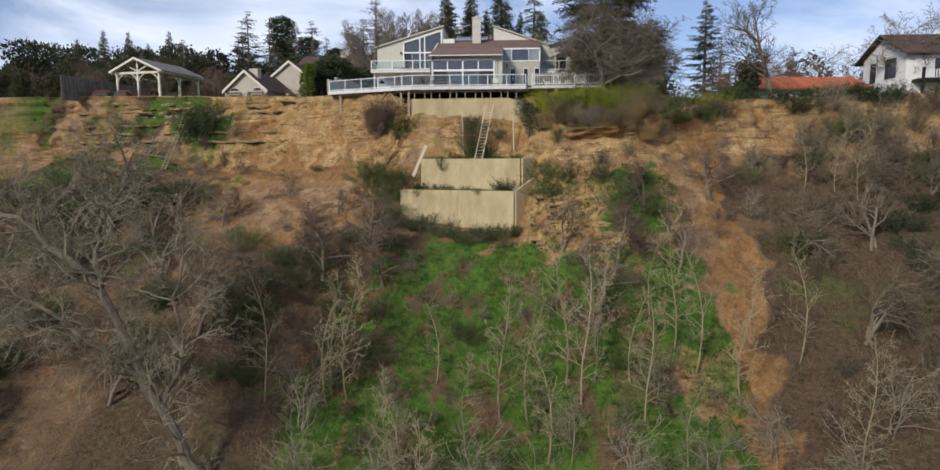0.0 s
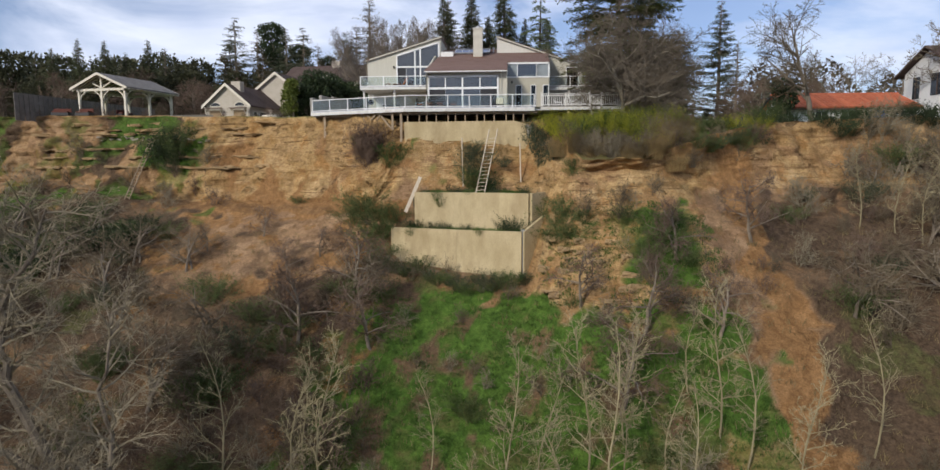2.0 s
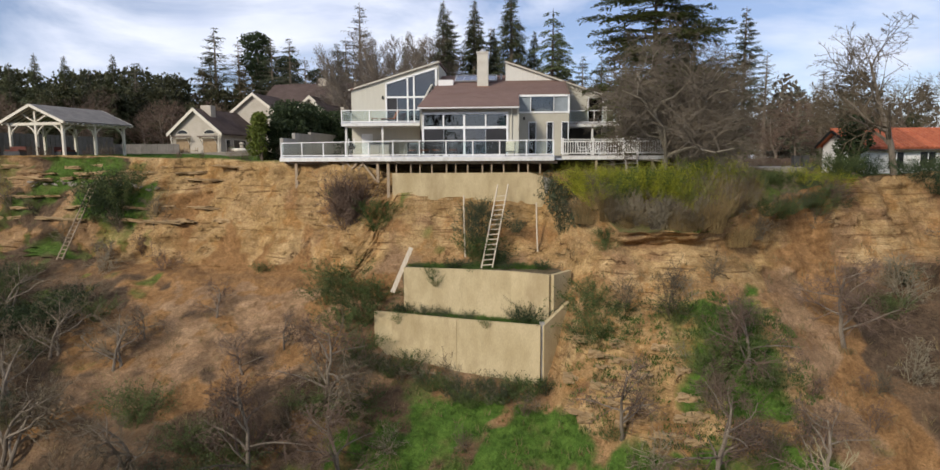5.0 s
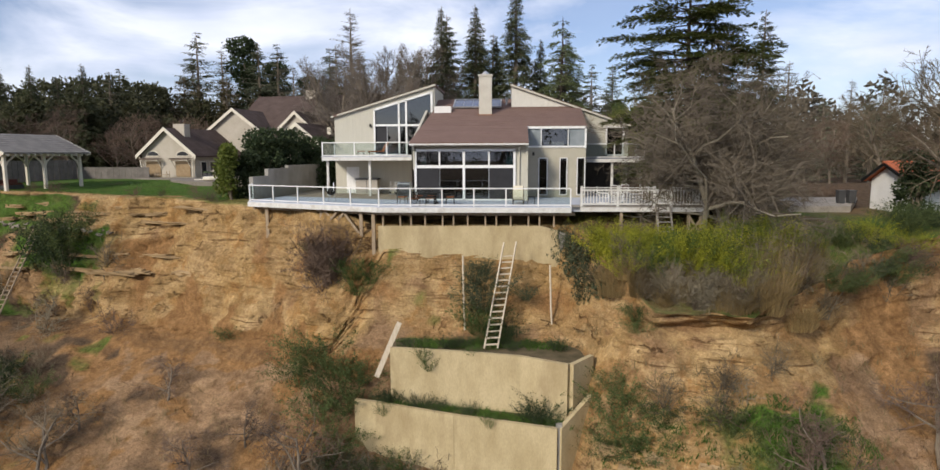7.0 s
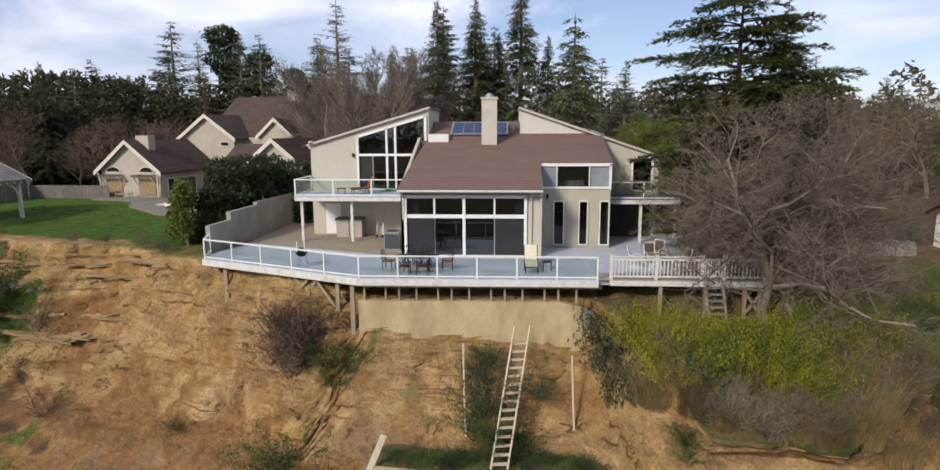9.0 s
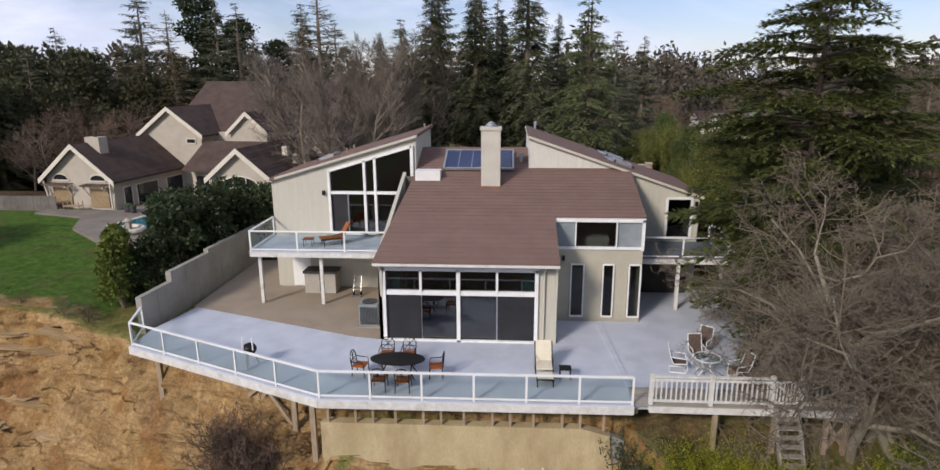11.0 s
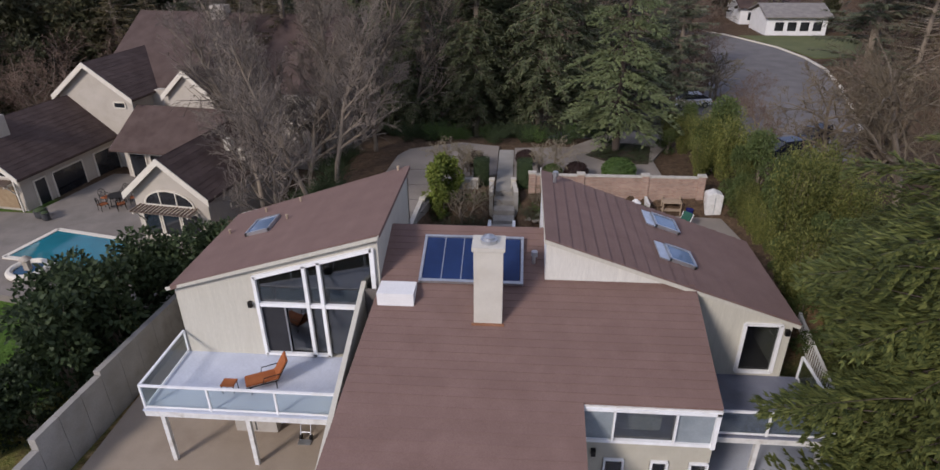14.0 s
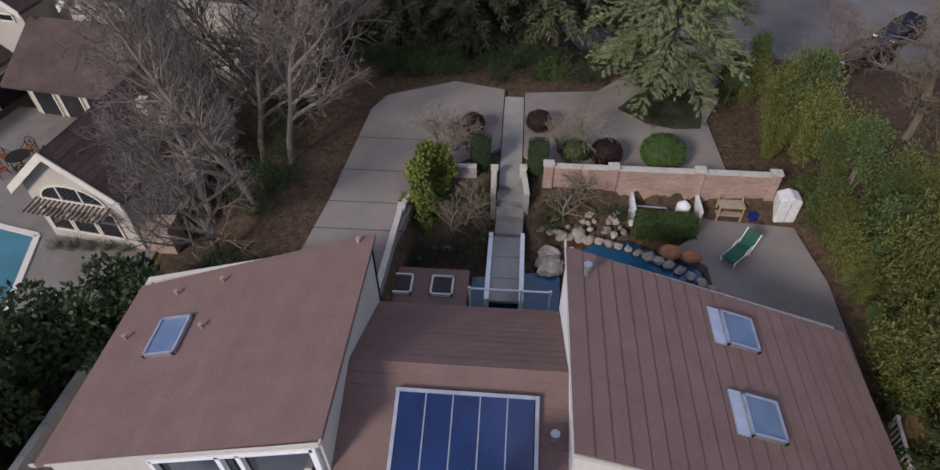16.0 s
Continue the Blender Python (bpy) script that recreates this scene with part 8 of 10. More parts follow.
def leaf_cloud(soup, rng, blobs, n, size, fill=0.45):
    """Leaves through the outer parts of several ellipsoids (centre, radii)."""
    weights = [b[1][0] * b[1][1] + b[1][2] * b[1][0] for b in blobs]
    for c, rad in rng.choices(blobs, weights, k=n):
        u = unit(rng)
        k = rng.uniform(fill, 1.0) ** 0.5 * (0.84 + 0.30 * noise.noise(u * 2.3 + Vector(c)) + 0.24 * noise.noise(u * 5.5 + Vector(c)))
        p = Vector(c) + Vector((u.x * rad[0], u.y * rad[1], u.z * rad[2])) * k
        d = (u * 0.7 + unit(rng)).normalized()
        soup.leaf(p, d, d.cross(unit(rng)).normalized(), size * rng.uniform(0.7, 1.5), size * 0.33)


def leafy(seed, height, radius, n, size, leaf, label, name="leafy_tree", category="tree", trunk=0.35, blobs=9, flat=0.7):
    rng = random.Random(seed)
    wood, leaves, limbs = Soup(), Soup(), Soup()
    bl = []
    for i in range(blobs):
        a, u = rng.uniform(0, 6.28), rng.random()
        z = height * (trunk + (0.97 - trunk) * u)
        rr = radius * rng.uniform(0.1, 0.72) * (1.15 - 0.75 * u)
        c = (rr * math.cos(a), rr * math.sin(a), z)
        s = radius * rng.uniform(0.32, 0.52)
        bl.append((c, (s, s, s * flat)))
        limbs.stick([Vector((0, 0, height * trunk * rng.uniform(0.1, 0.6))), Vector((c[0] * 0.4, c[1] * 0.4, z * 0.7)), Vector(c)], [height * 0.012 + 0.01, height * 0.008 + 0.008, 0.01], 4)
    wood.stick([Vector((0, 0, -0.4)), Vector((0, 0, height * 0.4)), Vector((0.05, 0, height * 0.8))], [height * 0.02 + 0.02, height * 0.014 + 0.01, 0.02], 6)
    leaf_cloud(leaves, rng, bl, n, size)
    t = thing(name, (0, 0, 0), label, category)
    part("trunk", wood.mesh("trunk", BARK), None, t)
    part("crown", leaves.mesh("crown", leaf, limbs, BARK), None, t)
    return t


def twig_shrub_mesh(seed, h, stems, twig, kids=(6, 7, 3), spread=0.8, thin=0.009, depth=2):
    rng = random.Random(seed)
    s = Soup()
    for i in range(stems):
        a = rng.uniform(0, 6.28)
        d = Vector((math.cos(a) * spread * rng.random(), math.sin(a) * spread * rng.random(), 1))
        grow(s, s, rng, Vector((rng.uniform(-0.2, 0.2), rng.uniform(-0.2, 0.2), -0.2)), d, h * rng.uniform(0.6, 1.0), 0.025, 1, depth + 1, (0,) + kids, 0.25, 0.02, thin)
    return s.mesh("shrub", twig)


def blade_shrub_mesh(seed, h, n, material, spread=0.45, width=0.018, base=0.3):
    """Upright green or straw-coloured stems that arch outwards."""
    rng = random.Random(seed)
    s = Soup()
    for i in range(n):
        a, r = rng.uniform(0, 6.28), rng.random() ** 0.5
        o = Vector((math.cos(a), math.sin(a), 0))
        p = o * r * base * h + Vector((0, 0, -0.1))
        hh = h * rng.uniform(0.55, 1.05) * (1 - 0.25 * r)
        m = p + o * r * spread * hh * 0.4 + Vector((0, 0, hh * 0.6)) + unit(rng) * 0.05 * h
        q = m + o * r * spread * hh * 0.7 + Vector((0, 0, hh * 0.4)) + unit(rng) * 0.1 * h
        s.blade(p, m, width * 1.3)
        s.blade(m - (q - m) * 0.1, q, width)
        if i % 2 == 0:
            s.blade(m, m + (q - m).lerp(unit(rng) * hh * 0.3, 0.5), width)
    return s.mesh("shrub", material)


def feathery_mesh(seed, h, r, stems, per, size, material, upright=0.5, low=0.0):
    """A soft shrub: many arching stems with small narrow leaves along them."""
    rng = random.Random(seed)
    s = Soup()
    for i in range(stems):
        a, k = rng.uniform(0, 6.28), rng.random() ** 0.6
        o = Vector((math.cos(a), math.sin(a), 0))
        L = h * rng.uniform(0.55, 1.05)
        p0 = o * r * 0.25 * k + Vector((0, 0, -0.1))
        p1 = p0 + o * r * 0.45 * k + Vector((0, 0, L * (0.5 + 0.1 * upright)))
        p2 = p1 + o * r * rng.uniform(0.2, 0.6) * k + unit(rng) * 0.12 * h + Vector((0, 0, L * (0.15 + 0.35 * upright)))
        s.blade(p0, p1, 0.009)
        s.blade(p1, p2, 0.007)
        for j in range(per):
            t = low + (1 - low) * rng.random() ** 0.7
            c = p0.lerp(p1, t * 2) if t < 0.5 else p1.lerp(p2, t * 2 - 1)
            c = c + unit(rng) * h * 0.07 * rng.random() * (0.5 + t)
            d = ((p2 - p1).normalized() * 0.8 + unit(rng)).normalized()
            s.leaf(c, d, d.cross(unit(rng)).normalized(), size * rng.uniform(0.6, 1.5), size * 0.2)
    return s.mesh("shrub", material)


def put(ob, x, y, z=None, scale=1.0, turn_deg=None, rng=random.Random(77), sink=0.25):
    z = on_ground(x, y) - sink if z is None else z
    a = rng.uniform(0, 360) if turn_deg is None else turn_deg
    ob.matrix_world = pose(x, y, z, 0, 0, a) @ Matrix.Scale(scale, 4)
    return ob


def again(ob, x, y, z=None, scale=1.0, turn_deg=None, rng=random.Random(78), sink=0.25):
    z = on_ground(x, y) - sink if z is None else z
    a = rng.uniform(0, 360) if turn_deg is None else turn_deg
    c = copy_thing(ob, pose(x, y, z, 0, 0, a))
    c.scale = (scale, scale, scale)
    return c


def plant(mesh, name, label, x, y, z=None, s=1.0, category="shrub", group="", rng=random.Random(5), sz=None):
    o = tagged(new(name, mesh), label, category, group)
    z = on_ground(x, y) - 0.1 if z is None else z
    o.matrix_world = pose(x, y, z, rng.uniform(-6, 6), rng.uniform(-6, 6), rng.uniform(0, 360)) @ Matrix.Diagonal((s, s, sz or s, 1))
    return o


# conifers behind the house
redwood = conifer(11, 19, 5.2, NEEDLE, 0.22, 1.15, 0.02, tip=1.2, label="tall dense dark green redwood", name="redwood", whorl=0.46, step=0.10, size=0.38, wid=0.2, thick=0.28)
put(redwood, 3.0, 37.5, 3.2, 1.08)
for x, y, s in ((-2.0, 37.0, 0.97), (-6.3, 38.5, 0.98), (-9.5, 40.0, 0.72), (6.2, 40.5, 0.78), (0.6, 40.5, 0.8), (-12.5, 43.0, 0.7)):
    again(redwood, x, y, 2.8, s)
for x, y, s in ((-67.0, 40, 0.88), (-62.4, 40, 0.86), (-60.5, 42.5, 0.8), (-55.4, 40.5, 0.87), (-76, 46, 0.9)):
    again(redwood, x, y, None, s)
olive_fir = conifer(17, 17, 5.4, OLIVE, 0.1, 1.5, 0.04, tip=0.85, label="brownish olive bushy conifer behind the cottage", name="cypress", whorl=0.7, step=0.22, size=0.42, wid=0.22, ragged=0.2)
put(olive_fir, -41.5, 54, None, 1.02)
for x, y, s in ((-46.5, 55, 0.92), (-36.5, 52, 0.8), (-50.5, 58, 1.05), (-24, 51, 0.82), (-29.5, 57, 0.9), (-16, 53, 0.8), (-11, 51, 0.72), (-33, 60, 0.85), (-56, 60, 0.8)):
    again(olive_fir, x, y, None, s)
fir = conifer(12, 18, 5.2, FIRGREEN, 0.07, 1.5, 0.04, tip=1.0, label="feathery grey-green fir with open boughs", name="fir", whorl=0.8, step=0.15, size=0.42, wid=0.19, ragged=0.15)
put(fir, -6.4, 46, -1.4, 1.3)
for x, y, s in ((-1.9, 47, 1.28), (-0.2, 53, 1.25), (10.2, 50, 1.2), (17.5, 54, 1.0)):
    again(fir, x, y, None, s)
far_fir = conifer(16, 18, 6.2, FIRGREEN, 0.06, 1.3, 0.05, tip=1.0, label="distant feathery grey-green fir", name="fir", whorl=1.0, step=0.26, size=0.50, wid=0.18, ragged=0.15)
put(far_fir, -13.2, 60, None, 1.15)
for x, y, s in ((15.2, 60, 1.05), (19, 70, 0.9), (59.9, 60, 0.9), (51, 60, 0.75), (-37, 64, 1.3), (-27, 62, 1.15), (-31, 74, 1.35), (-22, 60, 1.15), (-42, 68, 1.35), (-72, 75, 1.18), (-50, 62, 1.4), (-53, 66, 1.2),
                (-71, 52, 0.85), (-76, 58, 0.9), (-84, 56, 0.95), (-95, 66, 1.0), (-107, 62, 1.0), (-118, 66, 1.1), (-66, 50, 0.85), (-57.8, 50, 0.96), (-58, 58, 0.8), (-67, 60, 0.85), (-80, 52, 0.95), (-90, 60, 1.0), (-100, 48, 0.9), (-62, 70, 1.0), (66, 75, 0.9), (80, 100, 0.9), (100, 130, 1.0), (120, 90, 1.0),
                (24, 95, 0.8), (28, 120, 0.9), (20, 110, 0.85)):
    again(far_fir, x, y, None, s)
sparse = conifer(13, 20, 6.0, OLIVE, 0.04, 1.15, 0.12, 0.3, "broad half-bare brown larch tree", "larch", whorl=0.75, tip=0.95, step=0.22, size=0.36, wid=0.15, ragged=0.2)
put(sparse, -18.8, 42, -1.4, 1.18)
for x, y, s in ((-22, 46, 1.0), (48, 66, 1.0), (54, 58, 0.8), (-44, 58, 1.1), (-32, 57, 0.95)):
    again(sparse, x, y, None, s)
cedar = layered_cedar(14, 15.8, ((0.0, 4.8), (0.14, 5.3), (0.4, 5.5), (0.68, 5.3), (0.84, 4.3), (1.0, 1.5)), CEDAR, 0.085, 0.22, 29, 6, "broad layered dark green cedar", "cedar")
put(cedar, 14.35, 1.7, -0.6, 1.0, 30)
for x, y, s in ((20.5, 7.5, 0.62), (17.6, 6.0, 0.58), (17.5, 10.0, 0.66)):
    again(cedar, x, y, None, s)
deodar = layered_cedar(15, 14.5, ((0.0, 3.9), (0.3, 3.7), (0.7, 2.5), (1.0, 0.5)), DEODAR, 0.17, 0.06, 15, 7, "pale green layered cedar beside the driveway", "deodar", 0.42)
put(deodar, 8.1, 29.3, None, 1.0)
again(fir, 48.4, 78.0, None, 1.7)
# broadleaf evergreens
euc = leafy(21, 22, 6.5, 10000, 0.42, LEAFDARK, "tall eucalyptus with clumped dark foliage", "eucalyptus", trunk=0.35, blobs=13, flat=0.55)
put(euc, -45.5, 72, None, 1.18)
for x, y, s in ((-41.5, 75, 1.0), (-33, 70, 0.85), (-28, 66, 0.75), (-92, 75, 0.8), (-110, 80, 0.8)):
    again(euc, x, y, None, s)
oakev = leafy(22, 9, 4.5, 6500, 0.34, OAKLEAF, "rounded dark green evergreen oak", "evergreen_oak", trunk=0.2, blobs=12, flat=0.7)
put(oakev, -20, 47, None, 1.0)
for x, y, s in ((-57, 48, 1.05), (-78, 42, 1.0), (-90, 40, 1.1), (-62, 34, 0.8), (-57.5, 41, 1.25), (-63, 39, 1.2), (-69, 43, 1.1), (-52, 45, 1.3), (-47.5, 47, 1.05), (-60, 47, 1.35), (-66, 48, 1.3), (-73, 38, 0.95), (-50, 60, 1.0), (-60, 62, 1.1), (-69, 62, 1.1), (-78, 62, 1.2), (-88, 58, 1.25), (-98, 56, 1.3), (-110, 58, 1.4), (-122, 60, 1.4), (-45, 62, 1.0), (-84, 30, 0.9), (-72, 24, 0.7), (-100, 30, 1.0), (-66, 15, 0.5), (-59, 10, 0.45), (-53, 53, 1.6), (-61, 55, 1.75), (-70, 54, 1.7), (-79, 52, 1.7), (-89, 50, 1.8), (-46, 55, 1.4), (-100, 48, 1.8), (-95, 66, 2.0), (-76, 68, 1.9), (-64, 68, 1.8), (-112, 46, 1.9),
                (70, 60, 0.9), (76, 80, 1.0), (90, 70, 1.0), (110, 160, 1.2), (60, 118, 0.7), (130, 180, 1.3), (-16, 52, 0.95), (-26, 55, 1.0), (-34, 60, 1.0)):
    again(oakev, x, y, None, s)
hedge_tree = leafy(23, 5.2, 2.3, 3400, 0.27, LEAFDARK, "dense dark green garden shrub tree", "laurel_tree", trunk=0.05, blobs=14, flat=0.85)
put(hedge_tree, -17.4, 7.5, -0.3, 1.0)
for x, y, s in ((-16.9, 10.2, 1.05), (-18.8, 9.6, 1.0), (-16.6, 12.8, 1.0), (-19.4, 12.0, 0.85), (-17.8, 5.4, 0.72), (-13.0, 14.6, 0.8), (-14.6, 15.8, 0.8), (-15.2, 13.6, 0.9)):
    again(hedge_tree, x, y, None, s)
yellow_shrub = leafy(24, 3.4, 1.1, 1700, 0.2, LEAFLIGHT, "bright green leafy shrub by the lawn", "photinia_shrub", "shrub", 0.05, 9, 1.1)
put(yellow_shrub, -18.7, 3.9, -0.4, 1.15)
again(yellow_shrub, -19.3, 5.0, -0.4, 1.2)
again(yellow_shrub, -2.95, 21.5, 3.4, 0.8)
again(yellow_shrub, -3.2, 20.7, 3.0, 0.85)
again(yellow_shrub, -2.4, 21.9, 3.4, 0.7)
again(yellow_shrub, -2.7, 20.0, 2.6, 0.62)
bam = thing("bamboo_clump", (0, 0, 0), "dense pale green bamboo clump", "bamboo")
part("foliage", feathery_mesh(25, 6.0, 1.9, 90, 100, 0.21, BAMBOO, 0.8, 0.1), None, bam)
canes, rng = Soup(), random.Random(27)
for i in range(16):
    a, r = rng.uniform(0, 6.28), rng.uniform(0.1, 0.5)
    canes.stick([Vector((math.cos(a) * r, math.sin(a) * r, -0.3)), Vector((math.cos(a) * r * 1.6, math.sin(a) * r * 1.6, 3.0)), Vector((math.cos(a) * r * 2.4, math.sin(a) * r * 2.4, 5.4))], [0.022, 0.018, 0.008], 5)
part("canes", canes.mesh("canes", PALETWIG), None, bam, "thin jointed canes")
bay = leafy(26, 5.2, 2.6, 5600, 0.19, SHRUBGREEN, "lumpy olive green hedge shrub behind the house", "hedge_shrub", "shrub", 0.02, 9, 0.8)
put(bay, 16.2, 12.0, None, 0.72)
put(bam, 14.6, 13.5, 1.6, 0.72)
rng = random.Random(9)


def bamboo(x, y, s):
    """One more clump, broad rather than tall."""
    again(bay if rng.random() < 0.25 else bam, x, y, None, s).scale = (s * 0.85, s * 0.85, s * rng.uniform(0.8, 1.25))


for i in range(22):
    y = 11.0 + i * 0.85
    bamboo(15.0 + rng.uniform(-0.6, 1.0) - 0.12 * max(0, y - 21), y, rng.choice((0.38, 0.5, 0.6, 0.72)))
for i in range(9):
    bamboo(14.1 + rng.uniform(-0.15, 0.3), 13.4 + i * 1.15, rng.uniform(0.28, 0.5))
for i in range(8):
    bamboo(17.2 + rng.uniform(-0.8, 1.0), 10.5 + i * 1.6, rng.uniform(0.52, 0.72))
for x, y in ((11.6, 29.4), (12.6, 29.5), (11.9, 31.0), (13.4, 31.6), (13.0, 26.6), (12.6, 24.9), (13.9, 25.2), (13.4, 28.4), (14.0, 27.0)):
    bamboo(x, y, rng.uniform(0.40, 0.52))

# bare trees
lone = bare_tree(31, 11.5, 0.26, 4, (10, 7, 6, 4), 0.17, 0.03, 0.016, label="spreading bare oak against the sky", name="bare_oak")
put(lone, 31.8, -0.8, None, 1.05, 40)
for x, y, s in ((23.6, 10.0, 0.98), (54.5, 13.5, 1.15), (27.5, 29, 1.2), (24.0, 33.0, 0.95), (30.0, 36.0, 1.0), (66, 45, 1.2), (58, 40, 1.1), (47, 36, 1.0), (52, 48, 1.2), (70, 95, 1.3), (88, 110, 1.4), (104, 100, 1.4)):
    again(lone, x, y, None, s)
oak = bare_tree(32, 11.0, 0.19, 4, (12, 9, 9, 8), 0.46, -0.012, 0.0080, 1, bark=PALEBARK, twig=OAKTWIG, label="sprawling bare tree with fine grey-brown twigs", name="bare_tree", first=0.24, splay=1.15, reach=1.15)
put(oak, 15.65, -5.5, None, 0.92, 20, sink=0.4)
for x, y, s, a in ((14.0, -4.9, 1.05, 130), (14.3, -4.6, 0.98, 255), (15.4, -5.2, 0.75, 330), (18.9, 1.6, 0.7, 80)):
    again(oak, x, y, None, s, a, sink=0.4)
tall = bare_tree(33, 14.5, 0.19, 4, (17, 7, 6, 4), 0.2, 0.13, 0.010, first=0.22, splay=0.8, reach=0.5, label="tall slender bare tree with pale trunk", name="tall_bare_tree", bark=BARK, twig=TALLTWIG)
put(tall, -8.6, 29.0, 3.0, 0.95)
for x, y, s in ((-9.8, 23.2, 0.9), (-10.6, 20.6, 0.92), (-11.8, 18.1, 0.85), (-12.6, 26.0, 1.0), (-14.2, 22.4, 1.0), (-14.0, 33.0, 1.2), (-10.6, 33.5, 1.12), (-16.2, 28.5, 1.1), (-18.6, 33.5, 1.15), (-7.4, 36.5, 1.05), (-13.4, 29.5, 0.9), (-16.5, 37.0, 1.2), (-21.0, 36.5, 1.1)):
    again(tall, x, y, None, s)
brown = bare_tree(34, 10, 0.16, 4, (10, 7, 5, 4), 0.2, 0.05, 0.015, 1, label="bushy bare tree with reddish-brown twigs", name="bare_thicket_tree", twig=REDTWIG)
put(brown, -47, 40, None, 1.0)
for x, y, s in ((-52, 33, 0.95), (-42, 44, 1.0), (-57, 30, 0.8), (-63, 28, 0.85), (-39, 36, 0.85), (-44, 34, 0.8), (-49, 28, 0.7), (-36, 48, 1.0), (-28, 50, 1.0), (-48, 46, 1.1), (-54, 50, 1.1),
                (40, 40, 0.9), (46, 30, 0.8), (38, 30, 0.8), (42, 24, 0.7), (26, 52.5, 0.62), (19.5, 37.5, 0.55), (33, 50, 0.75), (22.6, 66, 0.75), (17, 67, 0.8), (24.5, 72, 0.85), (27, 79, 0.9)):
    again(brown, x, y, None, s)
thin_tree = bare_tree(36, 10, 0.16, 3, (12, 8, 7), 0.2, 0.05, 0.026, 1, label="distant bushy bare tree with brown twigs", name="distant_bare_tree", twig=REDTWIG)
put(thin_tree, -40, 53, None, 1.1)
for x, y, s in ((-68, 36, 0.9), (-76, 34, 0.9), (-62, 38, 0.85), (-58, 44, 0.95), (-52, 48, 1.0), (-46, 50, 1.1), (-50, 38, 0.8), (-72, 46, 1.0), (-86, 46, 1.1), (-33, 56, 1.0), (-95, 36, 1.0), (62, 32, 0.9), (74, 40, 1.0), (16, 74, 0.9), (10, 60, 0.9), (12, 80, 1.0), (20, 85, 1.0), (4, 56, 0.9), (52, 80, 0.9), (56, 95, 1.0), (48, 60, 0.8), (64, 112, 1.1), (82, 130, 1.2), (30, 130, 1.1), (14, 120, 1.2), (0, 90, 1.2), (-20, 80, 1.2),
                (37, 58, 0.8), (60, 72, 0.9), (57, 64, 0.8), (30, 98, 1.0), (33, 108, 1.0), (26, 92, 0.9), (29, 118, 1.1), (23, 104, 1.0), (35, 128, 1.1), (50, 70, 0.9), (53, 88, 0.9), (62, 104, 1.0), (66, 88, 1.0), (72, 118, 1.1), (17, 96, 1.0), (10, 102, 1.0), (8, 72, 0.9), (14, 66, 0.8)):
    again(thin_tree, x, y, None, s)
# small ornamental trees in the rear garden
orn = bare_tree(35, 2.6, 0.06, 3, (8, 7, 5), 0.25, 0.02, 0.008, 2, label="small bare ornamental maple", name="ornamental_tree", twig=PALETWIG)
put(orn, -1.6, 24.6, 3.9, 1.15, sink=0)
for x, y, z in ((3.1, 24.6, 3.9), (-1.5, 19.9, 2.8), (3.2, 21.2, 2.8), (-2.3, 24.2, 3.9)):
    again(orn, x, y, z, 1.35)

again(orn, 24.4, 63.5, None, 3.6)
again(orn, 40.3, 62.7, None, 3.2)

# trees on the slope below
sap = bare_tree(41, 13.5, 0.075, 3, (17, 5, 4), 0.18, 0.06, 0.014, first=0.2, splay=0.9, reach=0.36, label="thin yellowish bare sapling on the slope", name="sapling", bark=SAPBARK, twig=SAPBARK)
put(sap, 3.8, -27, None, 1.0)
for x, y, s in ((5.8, -27.5, 0.9), (8.3, -27, 0.95), (9.3, -28.5, 1.0), (10.6, -26, 0.75), (15.8, -26.5, 0.9), (17.0, -27.5, 0.85), (-6.9, -27.5, 0.95), (-8.2, -28.0, 0.9), (-12.6, -28.5, 0.95), (13.2, -30, 0.8), (1.6, -30, 0.7), (19.5, -29, 0.8), (6.8, -31, 0.9), (14.6, -24.5, 0.6), (24, -27, 0.8), (30.5, -12, 0.6), (33, -12.5, 0.65), (34.5, -13.5, 0.7), (36, -13, 0.6)):
    again(sap, x, y, None, s)
for i in range(12):
    x = random.Random(i * 7 + 3).uniform(-11, 26)
    y = random.Random(i * 5 + 1).uniform(-37, -25)
    again(sap, x, y, None, random.Random(i * 3 + 2).uniform(0.4, 0.85))
tangle = bare_tree(44, 6.0, 0.05, 3, (9, 5, 4), 0.30, -0.02, 0.012, 3, label="tangle of thin pale arching stems on the slope", name="stem_tangle", bark=PALEBARK, twig=PALETWIG, first=0.2, splay=1.1)
put(tangle, 2.0, -33, None, 1.0)
for x, y, s in ((6.5, -35, 1.0), (11.5, -33.5, 0.9), (16.0, -34.5, 1.0), (-4.0, -33.0, 0.9), (-8.5, -34.5, 1.0), (20.5, -32.5, 0.9), (-1.5, -35.5, 0.8), (24.5, -34.5, 1.0), (8.6, -30.5, 0.8), (14.0, -29.0, 0.7), (-9.8, -29.5, 0.9), (28, -31, 1.0)):
    again(tangle, x, y, None, s)
lean_t, lean_w = Soup(), Soup()
rng = random.Random(51)
base = Vector((-13.6, -34.0, on_ground(-13.6, -34.0) - 0.5))
